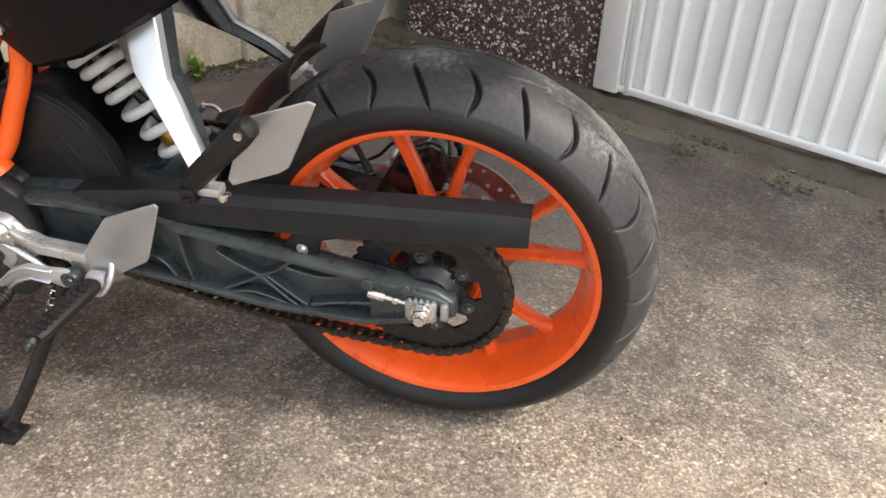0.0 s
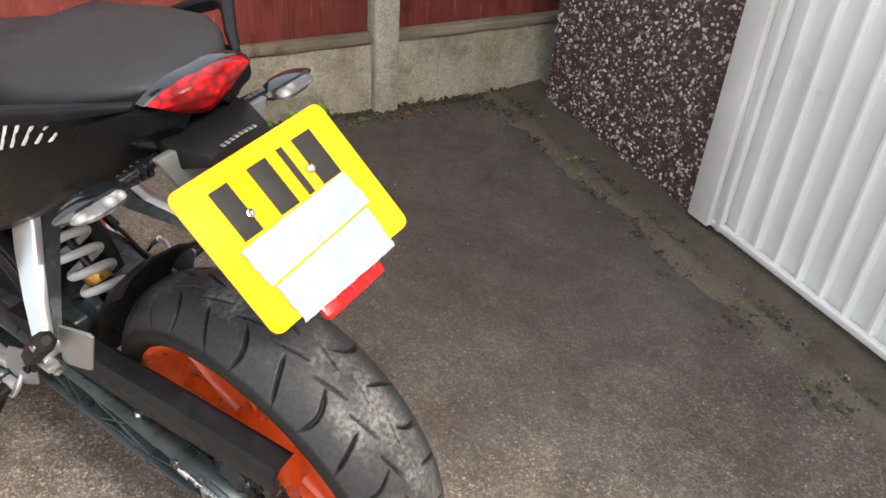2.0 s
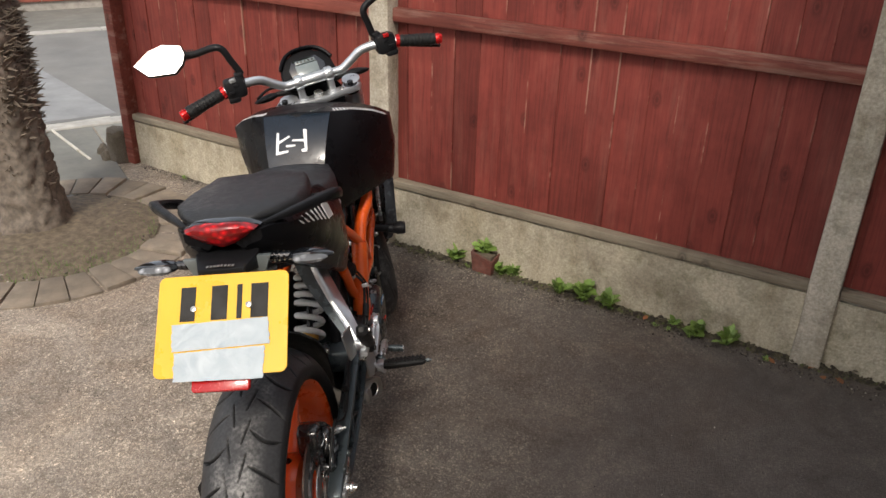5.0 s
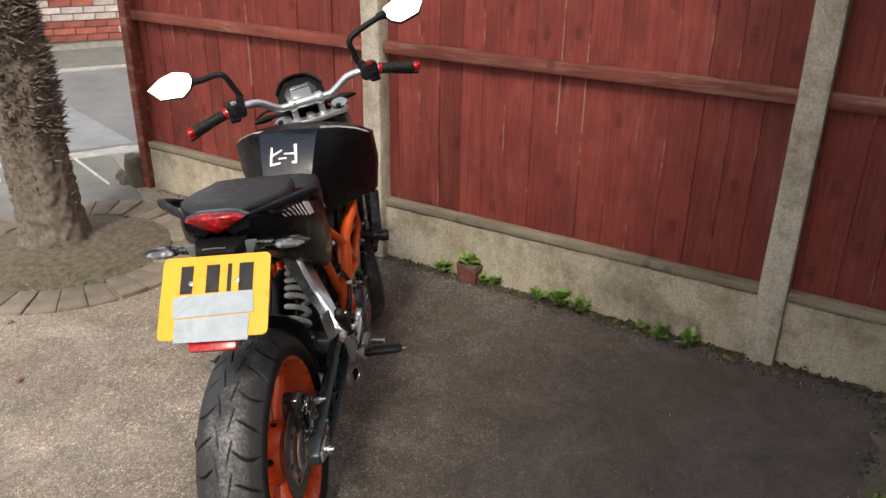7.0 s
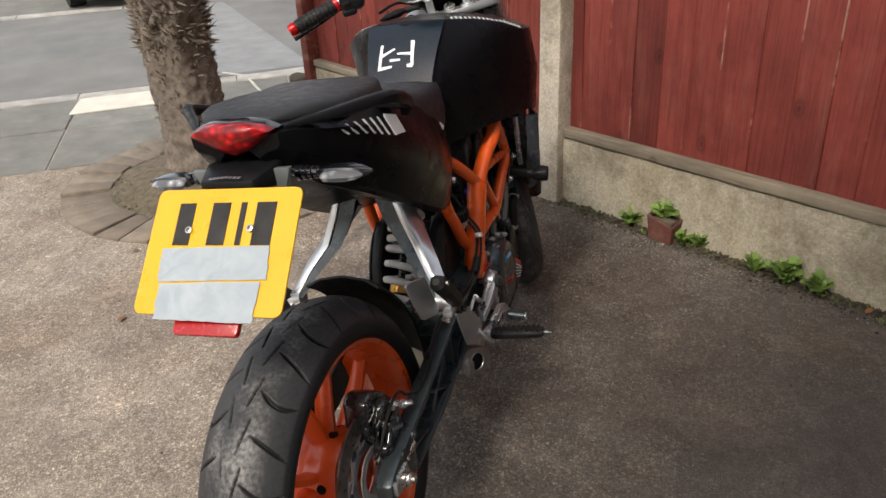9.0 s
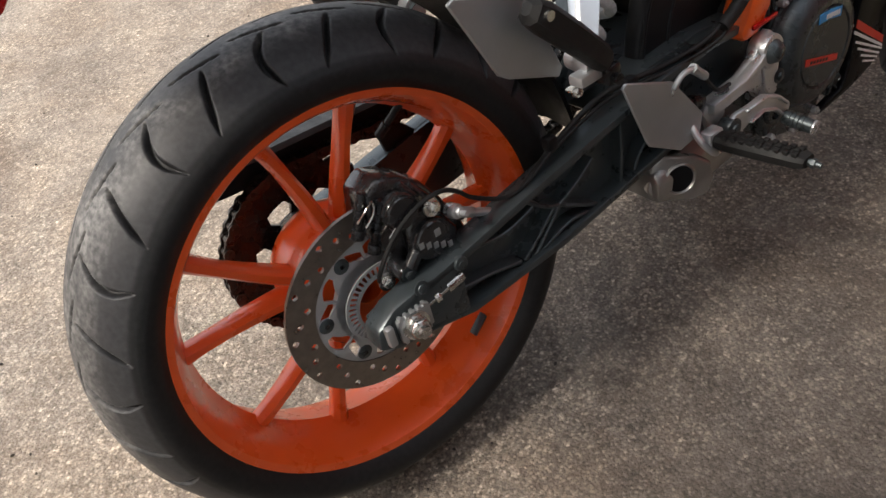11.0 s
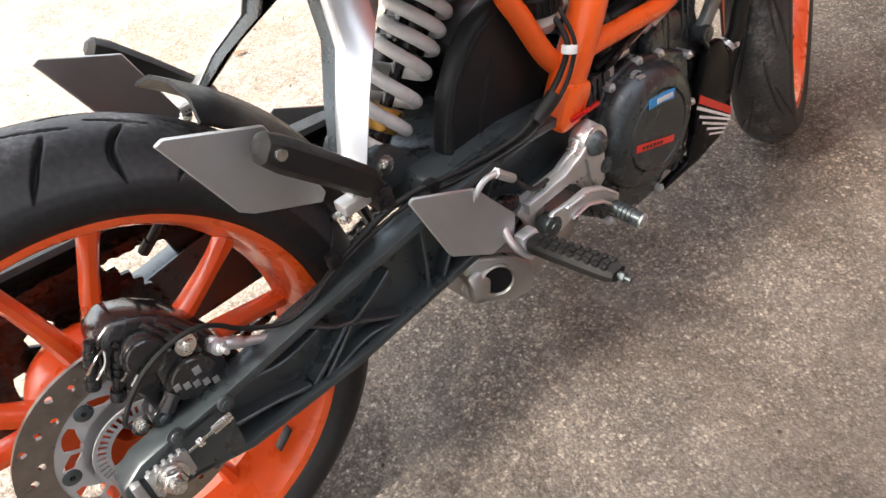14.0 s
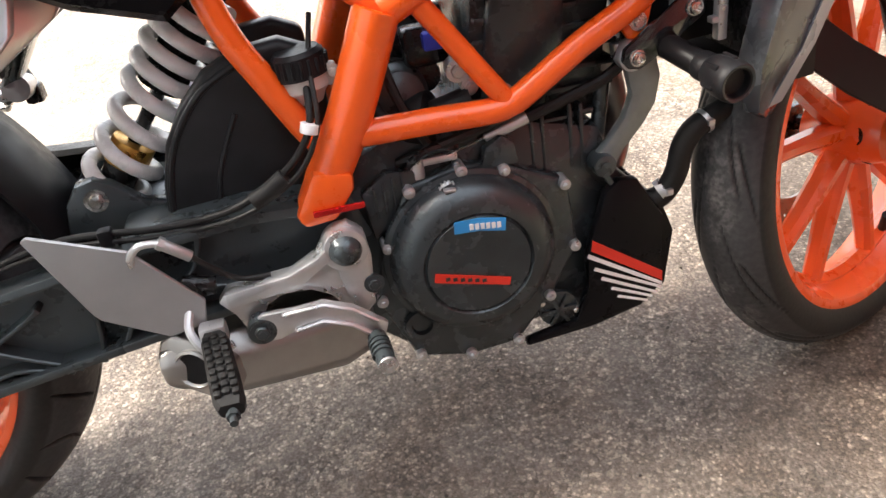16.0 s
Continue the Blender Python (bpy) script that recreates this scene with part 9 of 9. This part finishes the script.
foot = tagged(new("pavement"), "grey concrete slabs of the near footway", "pavement", kind="structure")
foot.matrix_basis = ROAD
slab = to_mesh("slab", soften(prism([(0.004, 0.004), (0.596, 0.004), (0.596, 0.596), (0.004, 0.596)], -0.03, 0.006, 0.004, "xy", 1), 0))
for i in range(-9, 4):
    for j in range(2):
        if i > 0 and j == 0:
            continue
        l = link("slab", slab, PAVE, foot)
        l.matrix_basis = pose(i * 0.6 - 0.3, -1.22 + j * 0.6, rng.uniform(-0.002, 0.002), rng.uniform(-0.25, 0.25), rng.uniform(-0.25, 0.25), 0)
pale = part("pale_slab", prism([(-0.92, -0.36), (-0.36, -0.34), (-0.36, -0.03), (-0.90, -0.03)], 0.004, 0.012, 0.002, "xy", 1), PALESLAB, m=ROAD)
tagged(pale, "pale cream concrete slab at the edge of the footway", "slab", kind="structure")
kerb = tagged(new("kerb"), "row of worn concrete kerb stones", "kerb", kind="structure")
kerb.matrix_basis = ROAD
kb = to_mesh("kerb_stone", soften(prism([(0.003, 0.0), (0.912, 0.0), (0.912, 0.12), (0.003, 0.12)], -0.05, 0.016, 0.006, "xy"), 0))
kb2 = to_mesh("kerb_stone", soften(prism([(0.003, 0.0), (0.912, 0.0), (0.912, 0.13), (0.003, 0.13)], -0.05, 0.022, 0.012, "xy"), 0))
for i in range(-8, 8):
    l = link("kerb_stone", kb, KERB, kerb)
    l.matrix_basis = pose(i * 0.915, -0.06, rng.uniform(-0.002, 0.002))
    l = link("kerb_stone", kb2, KERB, kerb)
    l.matrix_basis = pose(i * 0.915, 3.0, rng.uniform(-0.002, 0.002))
far = part("far_pavement", box((0, 6.1, 0.0), (80, 5.95, 0.012), 0.0), PAVE, m=ROAD)
tagged(far, "grey far footway", "pavement", kind="structure")
# crumbling stones and moss where fence and road meet
for i, (x, y, s) in enumerate(((2.70, 1.60, 0.05), (2.74, 1.66, 0.04), (2.68, 1.67, 0.03), (2.78, 1.73, 0.035))):
    bm = bmesh.new()
    bmesh.ops.create_icosphere(bm, subdivisions=2, radius=s)
    for v in bm.verts:
        v.co *= 1 + 0.35 * noise.noise(v.co * 30 + Vector((i, 0, 0)))
        v.co.z *= 1.4
    tagged(part("rubble", bm, FILLET, m=pose(x, y, s * 0.5)), "mossy broken lump of concrete at the fence end", "rubble", "rubble at the fence end")

# garden wall across the road, brick by brick
gw = tagged(new("wall_garden"), "garden wall of red brick with worn white upper courses", "wall", kind="structure")
gw.matrix_basis = ROAD
part("wall_core", box((5.9, 4.45, 0.57), (12, 0.18, 1.16), 0), MORTAR, gw, "mortar core of the wall")
bk = to_mesh("brick", soften(box((0, 0, 0), (0.215, 0.03, 0.065), 0.004, None, 1), 0))
bw = bk.copy()
for c in range(11):
    for i in range(25):
        x = 0.02 + i * 0.225 + (0.1125 if c % 2 else 0)
        white = rng.random() < (0.08, 0.15, 0.45, 0.8)[min(c, 3)]
        l = link("brick", bw if white else bk, BRICKW if white else BRICKR, gw)
        l.matrix_basis = pose(x, 4.35 + rng.uniform(-0.003, 0.003), 0.13 + c * 0.075)

# plain house wall that closes the yard behind the camera
house = part("wall_house", box((-2.6, 8.2, 2.6), (0.3, 8.6, 5.2), 0.01), BRICKR, m=YARD)
tagged(house, "plain brown brick house wall", "wall", kind="structure")

# parked car on the far side of the road
car = new("parked_car")
# it stands nose out in an opening of the garden wall
car.matrix_basis = pose(6.20, 5.76, 0.012, 0, 0, -128) @ Matrix.Scale(0.74, 4)
tagged(car, "white parked car with a dark grille", "car")
cs = []
for x, w, z0, z1 in ((2.02, 0.55, 0.30, 0.62), (1.96, 0.74, 0.20, 0.74), (1.75, 0.84, 0.18, 0.84), (1.2, 0.88, 0.18, 0.95), (0.6, 0.89, 0.18, 1.02), (-1.2, 0.89, 0.18, 1.04), (-1.8, 0.84, 0.22, 1.0), (-2.02, 0.70, 0.30, 0.85)):
    cs.append([(x, y * w, z) for y, z in ((-0.9, z0), (-1, z0 + 0.1), (-1, (z0 + z1) / 2), (-0.94, z1 - 0.06), (-0.8, z1), (0.8, z1), (0.94, z1 - 0.06), (1, (z0 + z1) / 2), (1, z0 + 0.1), (0.9, z0))])
part("body", loft(cs), CARWHITE, car, angle=50)
part("cabin", soften(loft([[(x, y * w, z) for x in (0,) for y, z in ((-1, 0), (-0.8, 0.5), (0.8, 0.5), (1, 0))] and [(x, -w, 0.98), (x * 0.8 - 0.1, -w * 0.78, zt), (x * 0.8 - 0.1, w * 0.78, zt), (x, w, 0.98)] for x, w, zt in ((0.95, 0.80, 1.36), (0.2, 0.84, 1.48), (-1.0, 0.84, 1.46), (-1.75, 0.78, 1.25))]), 0.02, 2), CARGLASS, car, "dark glazed cabin")
part("grille", box((2.0, 0, 0.44), (0.06, 1.0, 0.16), 0.02), PLASTIC, car, "black grille")
part("lower_intake", box((1.985, 0, 0.27), (0.05, 1.15, 0.08), 0.015), PLASTIC, car, "black lower intake")
part("plate", box((2.035, 0, 0.42), (0.012, 0.52, 0.11), 0.004), WHITEINK, car, "white number plate with dark bars")
for k in range(5):
    part("plate_bar", box((2.043, -0.17 + 0.085 * k, 0.42), (0.004, 0.04, 0.07), 0), INK, car)
for s in (1, -1):
    part("headlamp", soften(box((1.93, s * 0.62, 0.66), (0.12, 0.26, 0.10), 0.02), 0), CLEARLENS, car)
    for x in (1.28, -1.30):
        w = part("wheel", join(lathe([(0.31, -0.10), (0.315, -0.06), (0.315, 0.06), (0.31, 0.10), (0.22, 0.105), (0.20, 0.06), (0.20, -0.10)], (x, s * 0.80, 0.315), (0, 1, 0), 36)), RUBBER, car, "black car tyre")
        part("rim", join(lathe([(0.20, -0.05), (0.21, 0.09), (0.19, 0.09), (0.18, 0.02), (0.05, 0.05), (0.0001, 0.05)], (x, s * 0.80, 0.315), (0, s, 0), 30, closed_profile=False)), CASTALU, w, "alloy rim")
